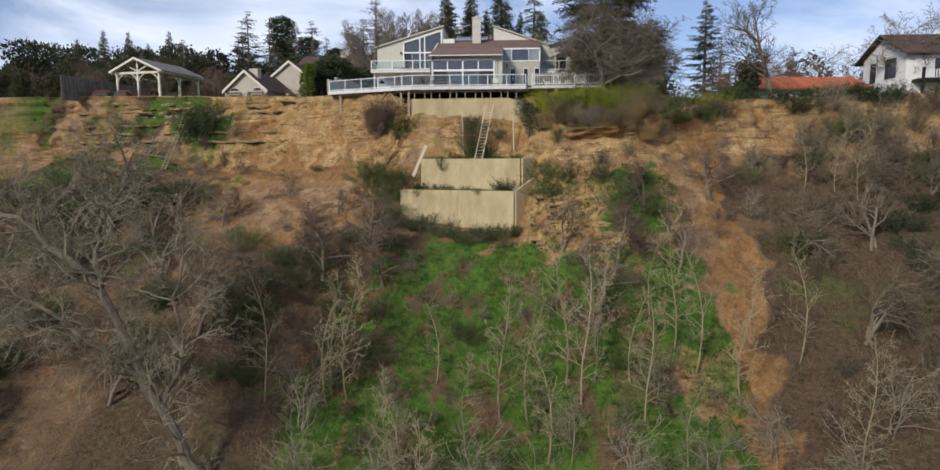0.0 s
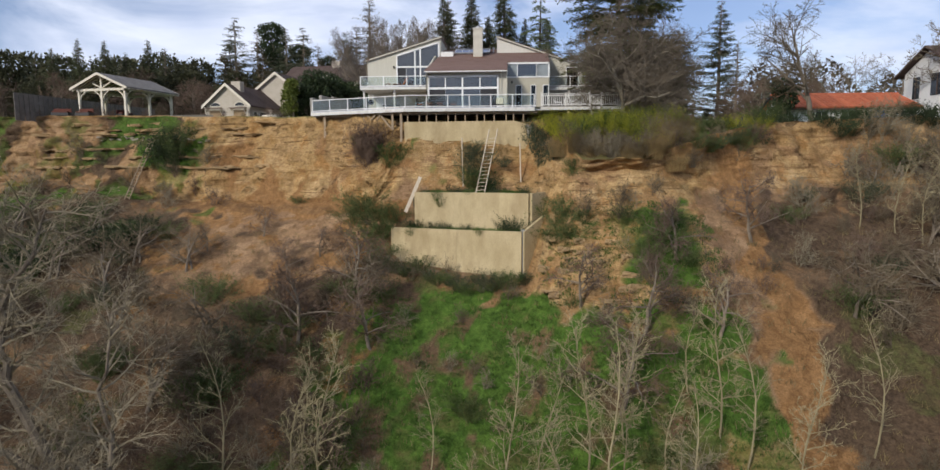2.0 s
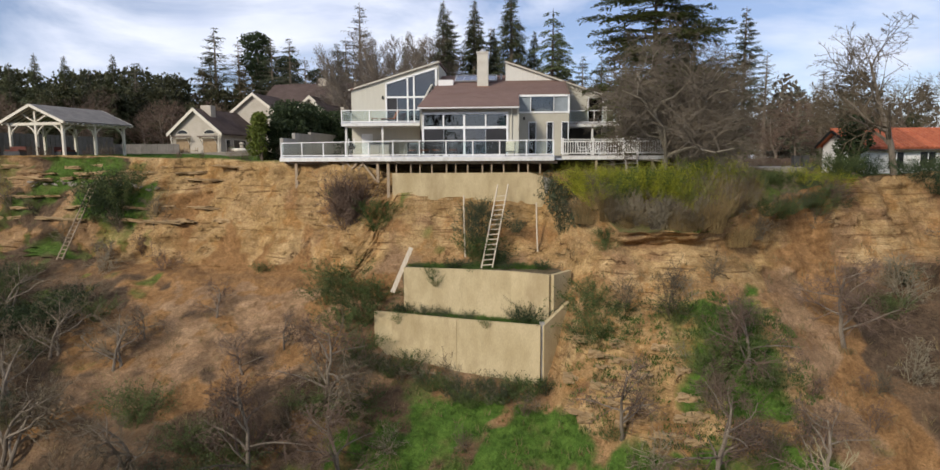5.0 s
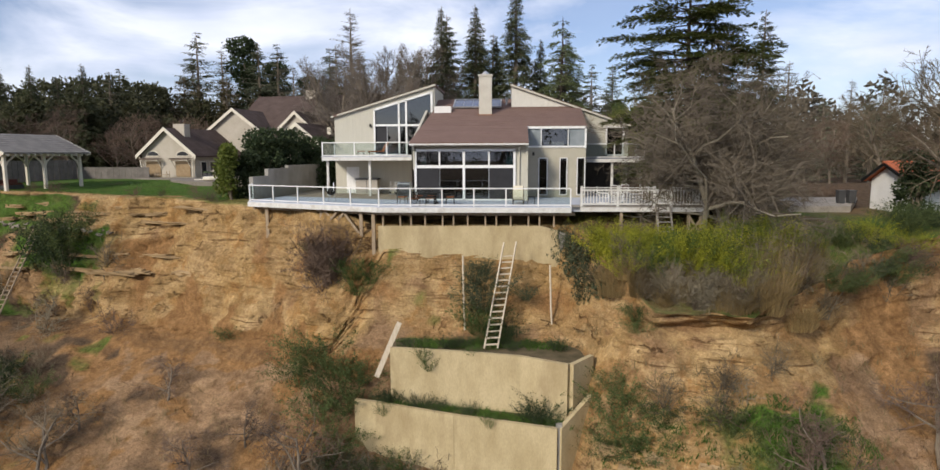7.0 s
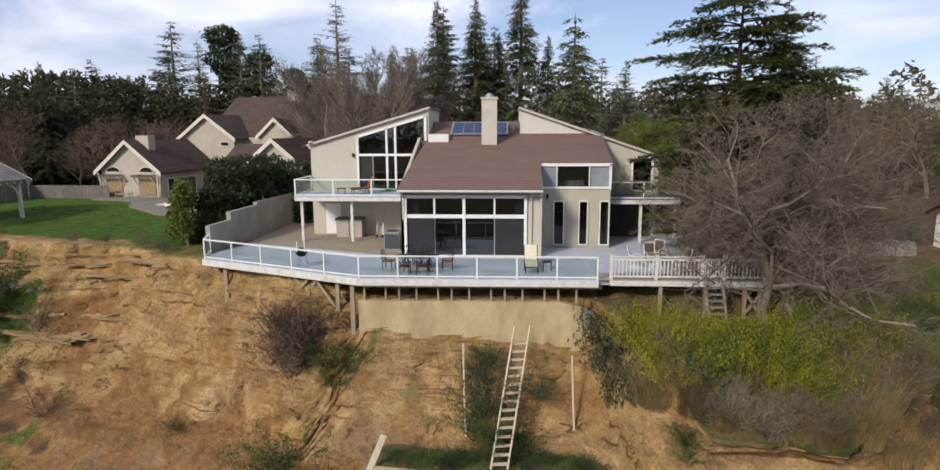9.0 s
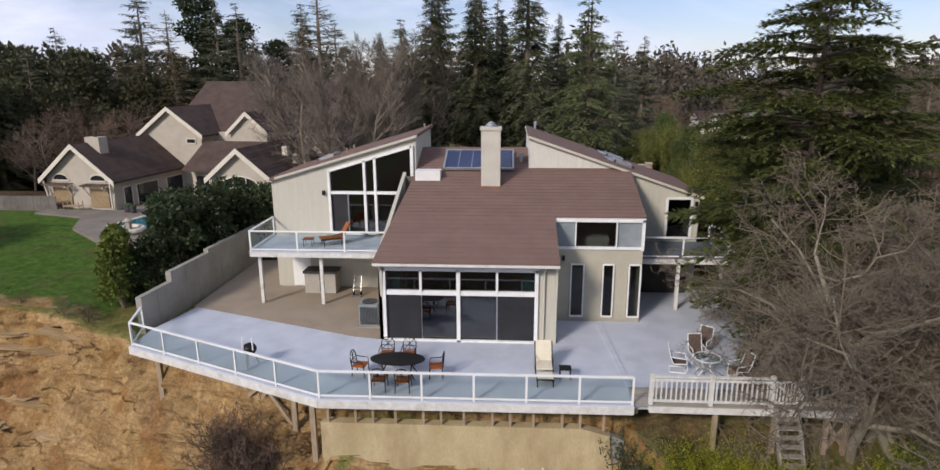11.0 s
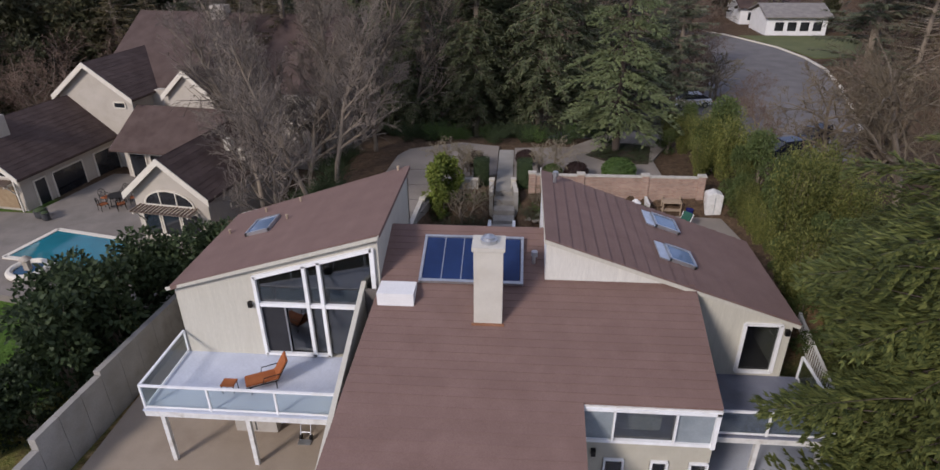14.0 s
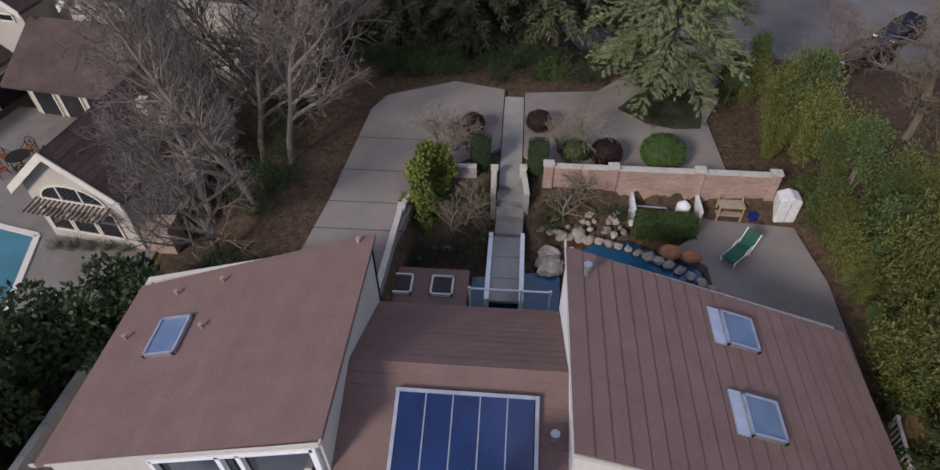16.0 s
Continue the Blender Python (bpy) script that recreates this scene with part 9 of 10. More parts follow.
for path, rad in (((base, (-15.6, -34, -24.4), (-18.1, -34, -19.2), (-20.5, -34, -14.1), (-23.6, -34, -11.4), (-26.5, -34, -9.8), (-30, -33.5, -7.5)), (0.36, 0.31, 0.27, 0.23, 0.18, 0.12, 0.05)),
                  (((-17.3, -34, -20.6), (-19.8, -34.4, -18.6), (-22.6, -34.6, -16.2), (-25.5, -34.6, -14.4), (-28.5, -34.4, -13.6)), (0.18, 0.16, 0.13, 0.09, 0.04)),
                  (((-20.0, -34, -15.1), (-20.2, -33.8, -12.6), (-19.6, -33.8, -10.6), (-18.2, -33.8, -8.8), (-17.6, -33.6, -6.8)), (0.2, 0.18, 0.14, 0.1, 0.04)),
                  (((-16.6, -34, -22.4), (-15.4, -33.6, -19.0), (-15.8, -33.4, -15.6), (-15.0, -33.4, -12.6)), (0.16, 0.13, 0.09, 0.04))):
    ends = [Vector(q) for q in path]
    pts, fine_rad = [], []
    for (a, ra), (b, rb) in zip(zip(ends, rad), zip(ends[1:], rad[1:])):
        pts += [a.lerp(b, k / 3) + unit(rng) * (0.28 if k else 0.1) for k in range(3)]
        fine_rad += [ra + (rb - ra) * k / 3 for k in range(3)]
    pts.append(ends[-1])
    rad = fine_rad + [rad[-1]]
    lean_w.stick(pts, rad, 8)
    for i in range(len(pts) - 1):
        for k in range(2):
            u = rng.random()
            d = (pts[i + 1] - pts[i]).normalized()
            grow(lean_w, lean_t, rng, pts[i].lerp(pts[i + 1], u), d * 0.4 + d.cross(unit(rng)).normalized() + Vector((0, 0, 0.35)), rng.uniform(1.8, 4.2), 0.05 + 0.1 * rad[i], 1, 4, (0, 6, 5, 4), 0.28, 0.0, 0.011)
leaner = thing("leaning_tree", (-13.6, -34, -28), "large bare grey tree leaning over the slope", "tree")
part("trunk", lean_w.mesh("trunk", BARK), None, leaner)
part("crown", lean_t.mesh("crown", PALETWIG), None, leaner)
gnarl = bare_tree(42, 7.5, 0.15, 4, (8, 6, 4, 4), 0.3, -0.02, 0.011, 2, label="gnarled bare tree with tangled twigs on the bluff", name="gnarled_tree", twig=TWIG)
put(gnarl, -19.5, -24, None, 1.2)
for x, y, s in ((-25, -19, 1.0), (-30, -25, 1.2), (-23.5, -29, 1.1), (-34, -20, 1.1), (-38, -13, 1.0), (-41, -24, 1.2), (-17.0, -19.5, 0.8), (-27, -12, 0.8), (-33, -8.5, 0.8), (-45, -15, 1.2), (-7.8, -15.5, 0.85), (26.5, -20, 1.0), (29, -25.5, 1.1), (33, -19, 1.0), (37, -24, 1.1), (41, -17, 1.1), (38, -10, 0.85), (45, -24, 1.2), (-37, -30, 1.1), (-33, -14, 1.0), (-40, -9, 1.1), (-27, -16, 0.9), (-36, -18, 1.2), (-22, -13, 0.75), (-31, -31, 1.3)):
    again(gnarl, x, y, None, s)
for x, y, s in ((33.5, -8.5, 0.7), (36.0, -7.0, 0.75), (39.5, -6.5, 0.8), (42.5, -9.5, 0.9), (35.0, -13.0, 0.85), (40.0, -13.5, 0.95)):
    again(gnarl, x, y, None, s)
dark_oak = bare_tree(43, 8, 0.2, 4, (9, 7, 6, 4), 0.26, -0.02, 0.010, 1, (0.25, 0.0), label="dark spreading bare tree on the grass slope", name="spreading_tree", twig=REDTWIG)
put(dark_oak, 10.4, -24.6, None, 0.95, 10)
for x, y, s, a in ((-8.2, -15.0, 0.8, 40), (-5.8, -18.5, 0.8, 160), (8.8, -18.2, 0.65, 250), (12.4, -21.0, 0.8, 300), (-10.8, -19.5, 0.9, 100), (17.0, -22.0, 0.7, 20)):
    again(dark_oak, x, y, None, s, a)
for x, y, s, a in ((-17.6, -8.6, 0.42, 30), (-13.6, -13.0, 0.45, 200), (-21.5, -10.5, 0.4, 120), (-11.8, -11.2, 0.38, 300)):
    again(dark_oak, x, y, None, s, a)
again(dark_oak, 15.5, -18.0, None, 0.7, 100)
again(dark_oak, 21.5, -15.0, None, 0.75, 200)

# shrubs on the bluff
TW = [twig_shrub_mesh(60 + i, 2.2, 7, m, (6, 5, 3), thin=0.0105) for i, m in enumerate((TWIG, REDTWIG, PALETWIG, TWIG))]
DENSE = twig_shrub_mesh(66, 2.6, 30, REDTWIG, (6, 5, 3), 0.75, 0.008)
STRAW = [blade_shrub_mesh(81, 2.2, 460, DRYSTEM, 0.35, 0.011, 0.4), twig_shrub_mesh(68, 2.0, 22, TWIG, (4, 4, 2), 0.4, 0.009)]
GR = [feathery_mesh(70, 1.9, 1.7, 70, 44, 0.105, LEAFDARK), feathery_mesh(71, 1.9, 1.8, 74, 44, 0.095, SAGE), feathery_mesh(72, 1.9, 1.8, 70, 44, 0.10, LEAFMID)]
GB = feathery_mesh(77, 2.1, 1.9, 110, 50, 0.07, BROOM, 0.6)
WISP = [feathery_mesh(87, 2.2, 1.9, 110, 52, 0.09, SHRUBGREEN), feathery_mesh(88, 2.0, 2.0, 90, 46, 0.09, SHRUBGREEN, 0.3)]
BR = [feathery_mesh(80, 2.4, 1.6, 80, 26, 0.12, BROOM, 0.9), STRAW[0], feathery_mesh(82, 1.9, 1.2, 50, 26, 0.14, SAGE, 0.8)]
rng = random.Random(15)


def on_bluff(mesh, name, label, x, z, s, sz=None, group=""):
    y = on_face(x, z)
    return plant(mesh, name, label, x, y - 0.1, z - 0.5 * s, s, "shrub", group, sz=sz)


# named shrubs at their places: x, height on the bluff, size
for x, z, s in ((-31.0, -3.6, 1.7), (-29.8, -3.4, 1.5), (-32.4, -4.6, 1.4), (-30.4, -4.8, 1.5)):
    on_bluff(GR[0] if x < -30.2 else WISP[0], "evergreen_shrub", "dark green rounded shrub on the bluff", x, z, s, s * 1.25)
for x, z, s in ((-9.0, -4.8, 1.3), (-8.3, -4.2, 1.2), (-9.6, -4.0, 1.1)):
    on_bluff(DENSE, "twig_shrub", "purple-brown bare shrub below the deck", x, z, s, s * 1.3)
for x, z, s in ((-7.0, -3.9, 0.8), (-5.9, -4.1, 0.9), (-6.6, -4.9, 0.7), (-9.9, -3.0, 0.6)):
    on_bluff(GR[2], "leafy_shrub", "fresh green shrub under the deck edge", x, z, s)
for x, y, z, s, k in ((0.9, -7.3, -5.8, 1.3, 1), (0.7, -7.8, -6.9, 1.1, 2), (1.7, -8.6, -7.4, 0.7, 2), (2.3, -8.3, -7.2, 0.8, 0), (0.4, -6.4, -4.4, 0.75, 1), (1.0, -6.2, -3.9, 0.6, 1), (3.4, -7.0, -5.2, 0.5, 1)):
    plant(GR[k], "leafy_shrub", "weedy green shrub beside the ladder", x, y, z, s)
for x, z, s in ((6.3, -3.4, 1.3), (6.6, -4.6, 1.2), (6.0, -2.6, 0.9)):
    on_bluff(BR[2], "broom_shrub", "grey-green broom shrub by the concrete wall", x, z, s, s * 1.2)
TALLBROOM = [feathery_mesh(83, 2.7, 1.9, 120, 60, 0.085, BROOM, 0.7, 0.3), feathery_mesh(84, 2.4, 1.8, 110, 60, 0.08, BROOM, 0.5, 0.25), feathery_mesh(85, 2.6, 1.8, 110, 60, 0.09, LEAFLIGHT, 0.7, 0.3), feathery_mesh(86, 2.3, 1.7, 100, 56, 0.085, LEAFMID, 0.5, 0.2)]
TALLSTRAW = [blade_shrub_mesh(91, 3.2, 300, DRYSTEM, 0.30, 0.010, 0.28), blade_shrub_mesh(92, 3.0, 260, BROOM, 0.3, 0.009, 0.3), twig_shrub_mesh(94, 3.0, 24, PALETWIG, (5, 4, 3), 0.35, 0.009)]
PURPLE = twig_shrub_mesh(93, 2.0, 34, PALETWIG, (6, 5, 3), 0.45, 0.008)
for i in range(52):
    x = 8.2 + 8.8 * (i + rng.random()) / 52
    y = profile(x)[0][0] + rng.uniform(1.9, 4.4)
    k = (0.62 + 0.42 * smoothstep(8.6, 10.4, x)) * (1 + 0.6 * fbm(x * 0.7, y * 0.7, 2.0, 3))
    plant(TALLBROOM[i * 7 % 4], "broom_shrub", "leafy yellow-green broom bush on the bluff edge", x, y, None, rng.uniform(0.7, 1.0) * k, group="broom bushes", sz=rng.uniform(0.7, 1.1) * k)
for i in range(20):
    x = rng.uniform(8.2, 17.6)
    y = min(-7.6, profile(x)[0][0] + rng.uniform(3.0, 5.0))
    plant(GB, "broom_shrub", "yellow-green broom bush on the bluff edge", x, y, None, rng.uniform(0.8, 1.15), group="broom bushes")
for i in range(30):
    x = 13.6 + 5.0 * (i + rng.random()) / 30
    y = on_face(x, -4.8) + rng.uniform(0.4, 2.4)
    plant(TALLSTRAW[(0, 2, 1)[i % 3]], "straw_bush", "tall straw-coloured thin-stemmed broom at the bluff edge", x, y, None, rng.uniform(0.6, 0.95), group="straw bushes", sz=rng.uniform(0.75, 1.15))
for i in range(90):
    x = 8.4 + 9.8 * (i + rng.random()) / 90
    y = on_face(x, -5.0) + rng.uniform(0.1, 1.7)
    plant((PURPLE, STRAW[0], PURPLE, STRAW[1], TW[1])[i % 5], "dry_shrub", "purple-brown leafless bush on the bluff edge", x, y, None, rng.uniform(0.55, 0.9), group="dry bushes", sz=rng.uniform(0.6, 1.15))
for i in range(14):
    x = 18.2 + 5.5 * (i + rng.random()) / 14
    on_bluff((WISP[0], WISP[1], GR[1], TW[0])[i % 4], "lip_shrub", "straggling grey-green bush on the orange bluff edge", x, rng.uniform(-4.2, -1.9), rng.uniform(0.5, 0.9), None, "bushes on the orange edge")
for x, y, s in ((7.7, -7.4, 1.0), (8.2, -8.2, 1.2), (8.7, -9.4, 1.2), (9.3, -8.0, 1.2), (8.6, -6.9, 1.1)):
    plant(GB, "broom_shrub", "yellow-green broom bush on the bluff edge", x, y, None, s, group="broom bushes")
for x, z, s, k in ((6.9, -3.0, 0.9, 2), (7.3, -3.6, 1.0, 1), (7.6, -4.4, 0.8, 2), (8.0, -3.9, 0.9, 0), (16.8, -5.0, 0.9, 0), (18.4, -4.6, 1.0, 1)):
    on_bluff((STRAW[0], STRAW[1], BR[2])[k], "lip_shrub", "straggling dry bush at the bluff lip", x, z, s, s * rng.uniform(0.7, 1.1), "bushes at the bluff lip")
for i in range(16):
    x = rng.uniform(-47, -24)
    on_bluff(TW[rng.choice((0, 1, 2))], "twig_shrub", "tangled bare shrub on the bluff face", x, rng.uniform(-9, -3.5), rng.uniform(0.8, 1.4), group="shrubs on the bluff face")
for x, z, s in ((9.0, -5.0, 0.6), (8.9, -5.6, 0.55)):
    on_bluff(WISP[1], "hanging_shrub", "grey-green shrub hanging over the bluff lip", x, z, s)
for x, z, s in ((7.9, -9.2, 1.4), (8.6, -10.2, 1.1), (7.4, -10.4, 0.9), (9.4, -8.9, 0.8), (8.0, -8.2, 1.0)):
    on_bluff(WISP[1], "sage_shrub", "grey-green shrub on bare earth", x, z, s)
for x, y, z, s, k in ((4.2, -12.1, -10.4, 0.85, 0), (3.5, -12.0, -10.4, 0.6, 0), (-3.6, -10.0, -10.4, 0.6, 0), (-2.4, -10.5, -10.4, 0.5, 1), (-1.4, -10.8, -10.4, 0.45, 1), (0.4, -11.3, -10.4, 0.4, 1), (-4.4, -9.9, -10.4, 0.5, 0)):
    plant(GR[k], "terrace_shrub", "small dark shrub on the planted terrace", x, y, z, s)
for x, z, s in ((12.5, -8.8, 1.1), (14.5, -10.0, 1.2), (16, -11.5, 1.0), (13.2, -11.0, 1.1), (15.6, -9.0, 0.8)):
    on_bluff(WISP[1], "leafy_shrub", "green sprawling shrub on the bluff", x, z, s)
for x, z, s in ((23.6, -1.9, 0.9), (24.7, -2.2, 0.85), (24.1, -2.9, 0.7)):
    on_bluff(GB if z > -2.5 else DENSE, "broom_shrub", "olive broom bush on the orange bluff", x, z, s)
for i in range(16):
    x = rng.uniform(21, 48)
    plant(rng.choice((GR[0], GR[1], WISP[0])), "evergreen_shrub", "dark evergreen shrub along the bluff top", x, profile(x)[0][0] + rng.uniform(0.2, 4), None, rng.uniform(0.6, 1.1), group="shrubs along the bluff top")
for i in range(16):
    x = rng.uniform(-52, -18)
    plant(TW[rng.choice((0, 1))], "twig_shrub", "low brown shrub along the bluff top", x, profile(x)[0][0] + rng.uniform(0.2, 1.2), None, rng.uniform(0.35, 0.6), group="low shrubs along the bluff top")
for x, z, s in ((-8.6, -8.6, 1.5), (-7.4, -9.4, 1.5), (-9.6, -9.6, 1.2), (-6.6, -10.6, 1.4), (-8.0, -11.0, 1.3), (-6.2, -9.2, 1.0), (-15.5, -8.4, 0.6), (-7.0, -12.2, 1.2)):
    on_bluff(WISP[1], "leafy_shrub", "olive green shrub on the bluff", x, z, s)


for i in range(26):
    x = -7.4 + 12.6 * (i + rng.random()) / 26
    y = -10.4 - 2.6 * smoothstep(-6, 5, x) - rng.uniform(0.5, 1.9)
    plant((GR[1], WISP[1], TW[0], GR[2], TW[2])[i % 5], "wall_shrub", "scrubby bush at the foot of the lower wall", x, y, None, rng.uniform(0.45, 1.0), group="bushes at the wall foot")
for x, y, z, s in ((-2.1, -10.1, -7.9, 0.42), (-1.8, -10.15, -8.4, 0.36), (0.5, -10.3, -7.6, 0.3), (-4.2, -10.5, -10.8, 0.4), (1.5, -12.2, -10.6, 0.34)):
    plant(GR[2], "hanging_vine", "green weed trailing over the terrace wall", x, y, z, s, sz=s * 1.3, group="weeds on the terrace walls")
for i in range(9):
    x = -3.4 + 8.6 * (i + rng.random()) / 9
    plant(GR[(1, 2, 0)[i % 3]], "terrace_shrub", "weedy bush on the upper planted terrace", x, -8.6 - rng.uniform(0, 0.9), -7.5, rng.uniform(0.3, 0.5), group="weeds on the terrace")


def thicket(n, x0, x1, y0, y1, kinds, label, group, lo=0.8, hi=1.5):
    for i in range(n):
        x, y = rng.uniform(x0, x1), rng.uniform(y0, y1)
        if -26 < x < -9 and y > -15:
            y -= 11
        plant(rng.choice(kinds), "brush_shrub", label, x, y, None, rng.uniform(lo, hi), "shrub", group)


thicket(46, -50, -13, -33, -6, TW, "tangled bare brush on the slope", "brush on the slope")
thicket(50, 23, 50, -34, -7, TW, "tangled bare brush on the slope", "brush on the slope")
thicket(26, -17, -6, -27, -13, [TW[0], TW[1], WISP[1]], "tangled bare brush on the slope", "brush on the slope", 0.8, 1.4)
thicket(18, -13, -5, -30, -12, TW, "tangled bare brush on the slope", "brush on the slope", 0.6, 1.2)
thicket(26, -12, 24, -34, -27, [TW[0], TW[2]], "pale bare brush at the slope's foot", "brush at the slope's foot", 0.6, 1.2)
thicket(26, -5, 18, -28, -15, [TW[0], TW[2], WISP[1]], "thin bare brush in the grass", "brush in the grass", 0.4, 0.9)
thicket(20, 9, 23, -21, -13, TW, "tangled bare brush on the slope", "brush on the slope", 0.5, 1.0)
thicket(22, -48, -13, -28, -6, [GR[1], WISP[0], WISP[1]], "low green shrub in the brush", "green shrubs in the brush", 0.7, 1.3)
thicket(22, 25, 50, -30, -8, [GR[1], WISP[0], WISP[1]], "low green shrub in the brush", "green shrubs in the brush", 0.7, 1.3)
thicket(26, -46, -28, -14, -3, [GR[0], GR[0], WISP[0]], "dark green undergrowth below the western bluff", "western undergrowth", 0.8, 1.5)
for i in range(60):
    x = rng.uniform(31.5, 49)
    on_bluff(TW[i % 3], "brush_shrub", "tall bare brush on the eastern bluff", x, rng.uniform(-13, -1.6), rng.uniform(0.9, 1.7), None, "brush on the eastern bluff")
for x, y, s in ((31.0, -4.2, 1.0), (32.2, -4.6, 1.1), (33.6, -4.0, 0.9), (38.5, -2.6, 1.0), (40.0, -2.2, 1.2), (42.0, -1.8, 1.2), (44.0, -1.2, 1.2)):
    plant(GR[0], "evergreen_shrub", "dark evergreen shrub along the bluff top", x, y, None, s, group="shrubs along the bluff top")
thicket(18, 36, 52, -16, -5, [GR[0], WISP[0], TW[0]], "dark green undergrowth below the eastern bluff", "eastern undergrowth", 0.8, 1.4)
again(hedge_tree, 31.0, 3.4, None, 0.92)
for i in range(7):
    plant(TW[1], "hedge_shrub", "red-brown winter hedge behind the gravel drive", 30.6 + i * 0.95, 21.6 + 0.1 * (i % 2), None, 0.62, group="red-brown hedge")
# rear garden planting
for x, y, z, s, sz, k, lab in ((2.5, 21.3, 2.8, 0.6, 0.5, 2, "low green shrub"), (-2.3, 19.0, 2.5, 0.6, 0.5, 1, "low green shrub"), (-3.0, 17.9, 2.2, 0.6, 0.6, 0, "dark low shrub"), (-1.0, 18.6, 2.3, 0.45, 0.4, 1, "low grey-green shrub")):
    plant(GR[k], "garden_shrub", lab + " in the rear garden", x, y, z, s, sz=sz)


def clipped(name, label, centre, half, material, round_, n, seed, size=0.07):
    """A close-clipped bush: a full body under a skin of small leaves, box-shaped or round."""
    rg = random.Random(seed)
    s = Soup()
    c = Vector(centre)

    def skin(u, k):
        if round_:
            v = u * (1 + 0.05 * noise.noise(u * 3.0 + c))
        else:
            v = u / max(abs(u.x), abs(u.y), abs(u.z)) * (1 + 0.03 * noise.noise(u * 4.0 + c))
        return c + Vector((v.x * half[0], v.y * half[1], v.z * half[2])) * k
    rows, cols = 12, 18
    for i in range(rows + 1):
        th = math.pi * i / rows
        for j in range(cols):
            a = 2 * math.pi * j / cols
            s.v.append(skin(Vector((math.sin(th) * math.cos(a) + 1e-4, math.sin(th) * math.sin(a), math.cos(th))), 0.95))
    for i in range(rows):
        for j in range(cols):
            s.f.append((i * cols + j, i * cols + (j + 1) % cols, (i + 1) * cols + (j + 1) % cols, (i + 1) * cols + j))
    for i in range(n):
        u = unit(rg)
        if not round_:
            v = [rg.uniform(-1, 1), rg.uniform(-1, 1), rg.uniform(-1, 1)]
            k = rg.choices((0, 1, 2), (half[1] * half[2], half[0] * half[2], half[0] * half[1]))[0]
            v[k] = rg.choice((-1, 1))
            u = Vector(v)
        d = (u.normalized() * 0.5 + unit(rg)).normalized()
        s.leaf(skin(u, rg.uniform(0.94, 1.02)), d, d.cross(unit(rg)).normalized(), size * rg.uniform(0.8, 1.5), size * 0.45)
    return tagged(new(name, s.mesh(name, material)), label, "shrub")


clipped("box_hedge", "close-clipped green box hedge by the rock pool", (7.45, 20.5, 3.22), (1.28, 0.42, 0.48), LEAFMID, False, 3600, 1)
clipped("clipped_bush", "large round clipped green bush above the brick wall", (7.55, 24.0, 4.55), (1.02, 1.0, 0.75), LEAFMID, True, 3600, 2)
clipped("clipped_bush", "round clipped purple-brown bush above the brick wall", (5.0, 24.0, 4.4), (0.72, 0.7, 0.6), REDLEAF, True, 1800, 3)
clipped("clipped_bush", "small olive clipped bush above the brick wall", (3.55, 24.1, 4.3), (0.6, 0.6, 0.5), SHRUBGREEN, True, 1500, 4)
clipped("clipped_column", "upright clipped dark green shrub beside the garden steps", (-0.75, 23.3, 4.6), (0.42, 0.42, 0.8), LEAFDARK, False, 1800, 5)
clipped("clipped_column", "upright clipped dark green shrub beside the garden steps", (1.85, 23.1, 4.6), (0.42, 0.42, 0.85), LEAFDARK, False, 1800, 6)
clipped("clipped_bush", "round dark red-brown bush beside the garden steps", (1.9, 26.3, 4.4), (0.62, 0.6, 0.5), REDLEAF, True, 1200, 7)
clipped("clipped_bush", "round dark red-brown bush beside the garden steps", (-1.3, 25.9, 4.4), (0.55, 0.55, 0.5), REDLEAF, True, 1200, 8)
for i in range(26):
    plant(GR[rng.choice((0, 0, 2))], "ivy_mound", "dark ivy ground cover behind the driveway", rng.uniform(-9, 8), rng.uniform(30.5, 34), None, rng.uniform(0.4, 0.8), group="ivy mounds")
for i in range(24):
    plant(GR[0], "side_shrub", "dark shrub along the driveway edge", -9.0 - rng.uniform(0, 4) , rng.uniform(14, 31), None, rng.uniform(0.5, 0.9), group="driveway shrubs")
for x, y, z, k in ((-3.2, 18.6, 2.3, 0), (-2.6, 17.8, 2.1, 1), (-1.6, 18.8, 2.4, 0), (-0.9, 19.6, 2.7, 1), (-2.2, 21.2, 3.3, 0), (-1.0, 21.3, 3.3, 2), (2.2, 20.4, 2.85, 1), (1.9, 21.6, 3.0, 2), (4.6, 21.5, 2.9, 1), (5.6, 21.2, 2.9, 0), (-3.1, 20.0, 2.8, 2)):
    plant(GR[k], "bed_plant", "low plant in the rear garden bed", x, y, z, 0.48, sz=0.42, group="garden bed plants")
for i, k in enumerate((2, 0, 1, 0, 2)):
    plant(GR[k], "planter_shrub", "low shrub along the small house front", -20.9 + i * 0.85, 19.75, 0.6, 0.3, sz=0.3, group="planter shrubs")
for x, y in ((7.0, 28.3), (7.9, 27.6), (9.4, 27.6), (9.6, 29.0), (8.4, 29.6), (7.6, 29.1), (9.8, 30.0)):
    plant(GR[0], "ground_cover", "low dark green plant in the bed under the cedar", x, y, 3.85, 0.6, sz=0.2, group="cedar bed")

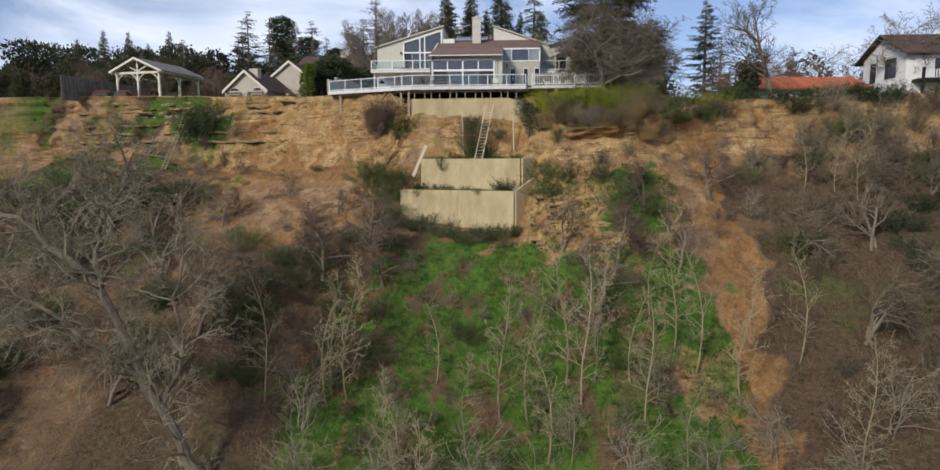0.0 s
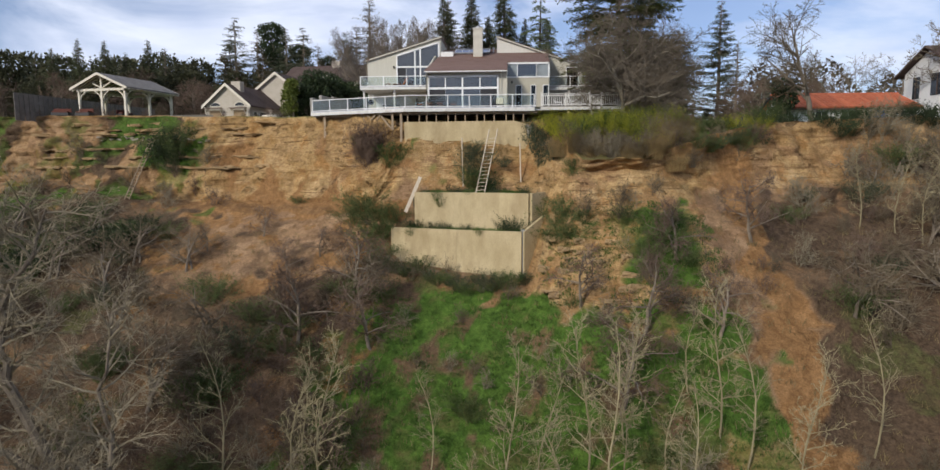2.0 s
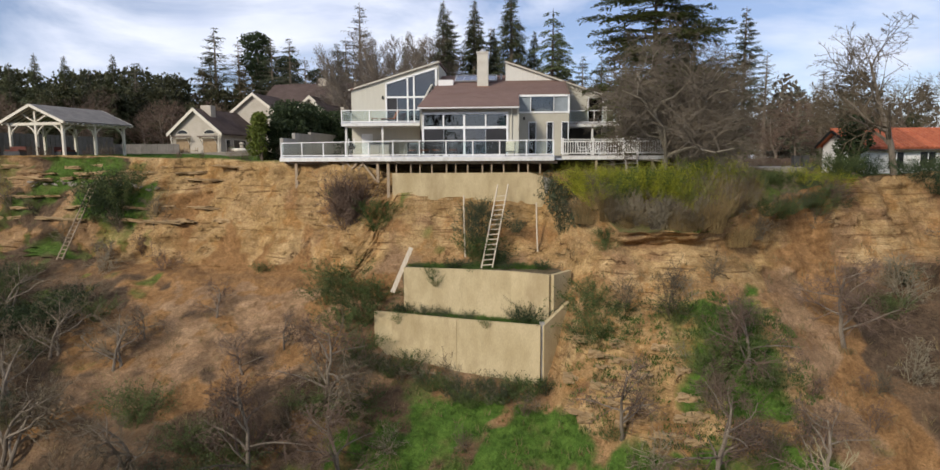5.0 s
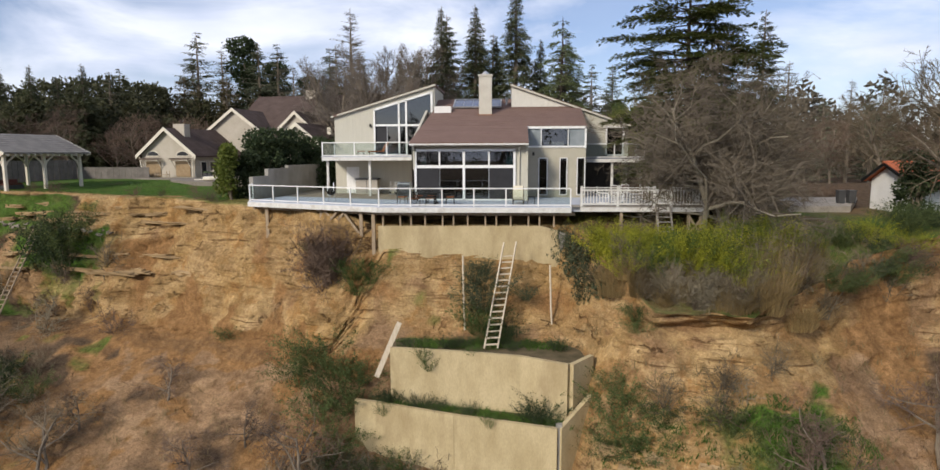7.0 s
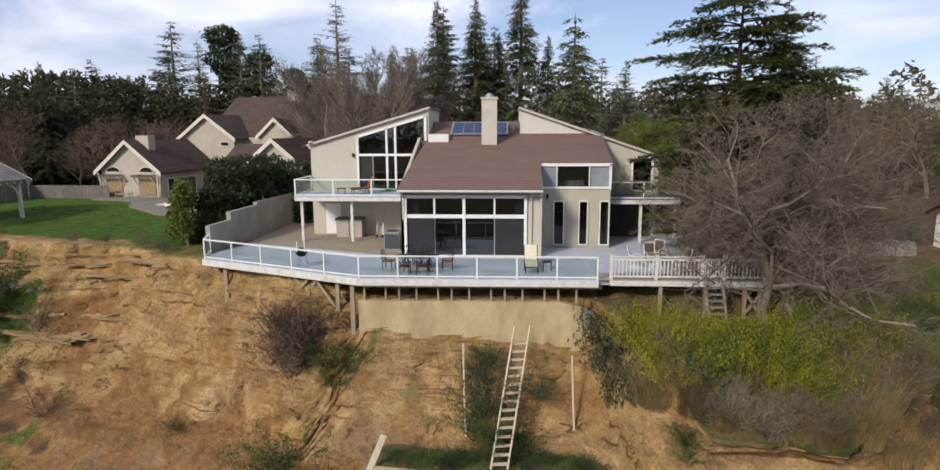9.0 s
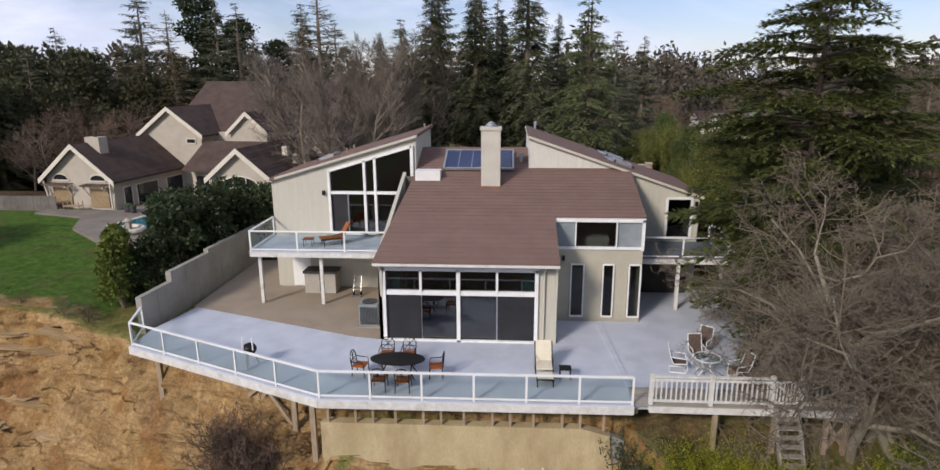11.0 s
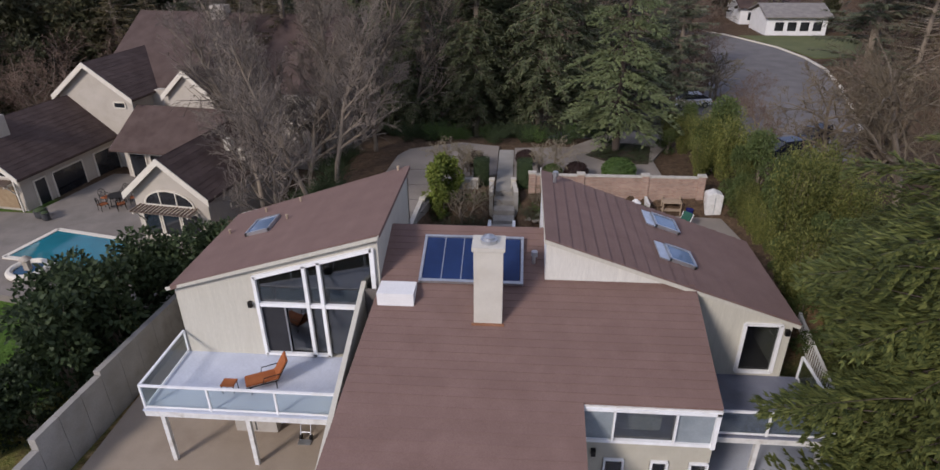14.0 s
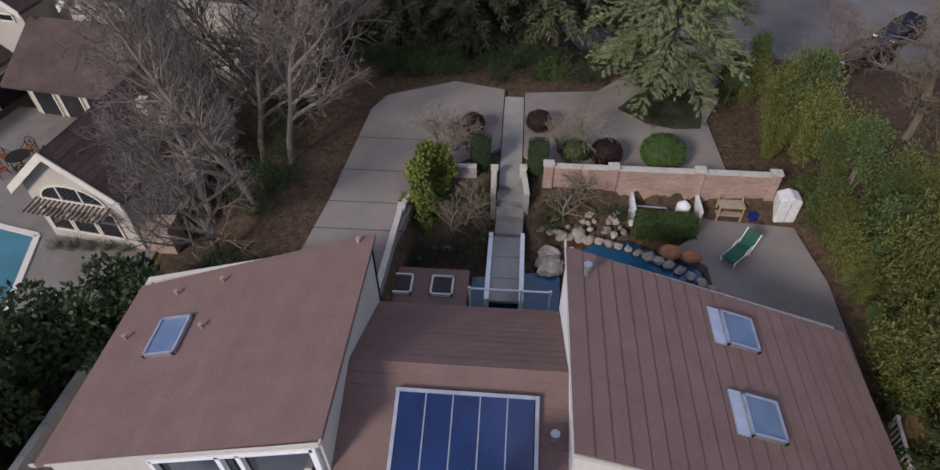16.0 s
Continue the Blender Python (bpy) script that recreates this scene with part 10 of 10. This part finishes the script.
# grass and weeds, too many to count
def sward(name, label, spots, blades, h, material, seed):
    rg = random.Random(seed)
    s = Soup()
    for x, y, z in spots:
        for k in range(blades):
            a = rg.uniform(0, 6.28)
            p = Vector((x + rg.uniform(-0.3, 0.3), y + rg.uniform(-0.25, 0.25), z - 0.03))
            s.blade(p, p + Vector((math.cos(a) * h * 0.5, math.sin(a) * h * 0.5 - 0.05, h * rg.uniform(0.6, 1.3))), 0.02)
    return tagged(new(name, s.mesh(name, material)), label, "grass", kind="stuff")


spots = []
for i in range(6200):
    x = rng.uniform(-12, 20)
    y = rng.uniform(-31, -14.2)
    if -7 + 0.35 * (y + 17) < x < 18.5 - 0.15 * (y + 17) and fbm(x * 0.35, y * 0.35, 4.0, 3) < 0.22:
        spots.append((x, y, on_ground(x, y)))
sward("slope_grass", "fresh green grass on the slope", spots, 9, 0.26, GRASSBLADE, 1)
spots = []
for i in range(2200):
    x, y = rng.uniform(-50, 50), rng.uniform(-33, -8)
    spots.append((x, y, on_ground(x, y)))
sward("dry_grass", "dry straw grass and stems on the slope", spots, 6, 0.45, DRYGRASS, 2)
spots = []
for i in range(420):
    x = rng.uniform(-3.8, 5.4)
    spots.append((x, rng.uniform(-9.4, -8.0), -7.42) if i % 2 else (x, -10.0 - (x + 5) * 0.27 + rng.uniform(0, 0.7), -10.32))
sward("terrace_weeds", "green weeds on the planted terraces", spots, 9, 0.3, GRASSBLADE, 3)
spots = []
for i in range(1500):
    x = rng.uniform(-40, -19)
    y = rng.uniform(profile(x)[0][0] + 0.8, 19)
    spots.append((x, y, on_ground(x, y)))
sward("lawn_grass", "short green lawn of the neighbour's garden", spots, 9, 0.10, GRASSBLADE, 4)
# far woods along the horizon; an added unseen belt behind the camera serves reflections
rg = random.Random(99)
far = Soup()
for i in range(760):
    back = i >= 660
    a = rg.uniform(-1.05, 1.05) + (math.pi if back else 0)
    d = rg.uniform(130, 260) if back else rg.uniform(120, 480)
    cx, cy = math.sin(a) * d, math.cos(a) * d
    if i % 4 == 0 and not back:
        a, d = rg.uniform(0.12, 0.62), rg.uniform(88, 330)
        cx, cy = math.sin(a) * d, math.cos(a) * d
    if 0.37 < cx / (cy + 17) < 0.47 and 0 < cy < 265 or 0 < cy < 112 and 14 < cx < 56:
        continue
    h = rg.uniform(10, 21)
    slim = rg.choice((0.2, 0.34, 0.4))
    for k in range(300):
        u = unit(rg)
        w = h * slim * (1.1 - 0.6 * max(0, u.z)) * rg.uniform(0.6, 1.0)
        far.leaf(Vector((cx + u.x * w, cy + u.y * w, -1.5 + h * (0.5 + 0.5 * u.z * rg.uniform(0.8, 1.05)))), unit(rg), unit(rg), h * 0.075, h * 0.024)
tagged(new("far_woods", far.mesh("far_woods", leaf_mat("far_woodland", (0.050, 0.046, 0.034), (0.120, 0.102, 0.078), 0.9, 0.0))), "distant mixed winter woodland", "woodland", kind="stuff")
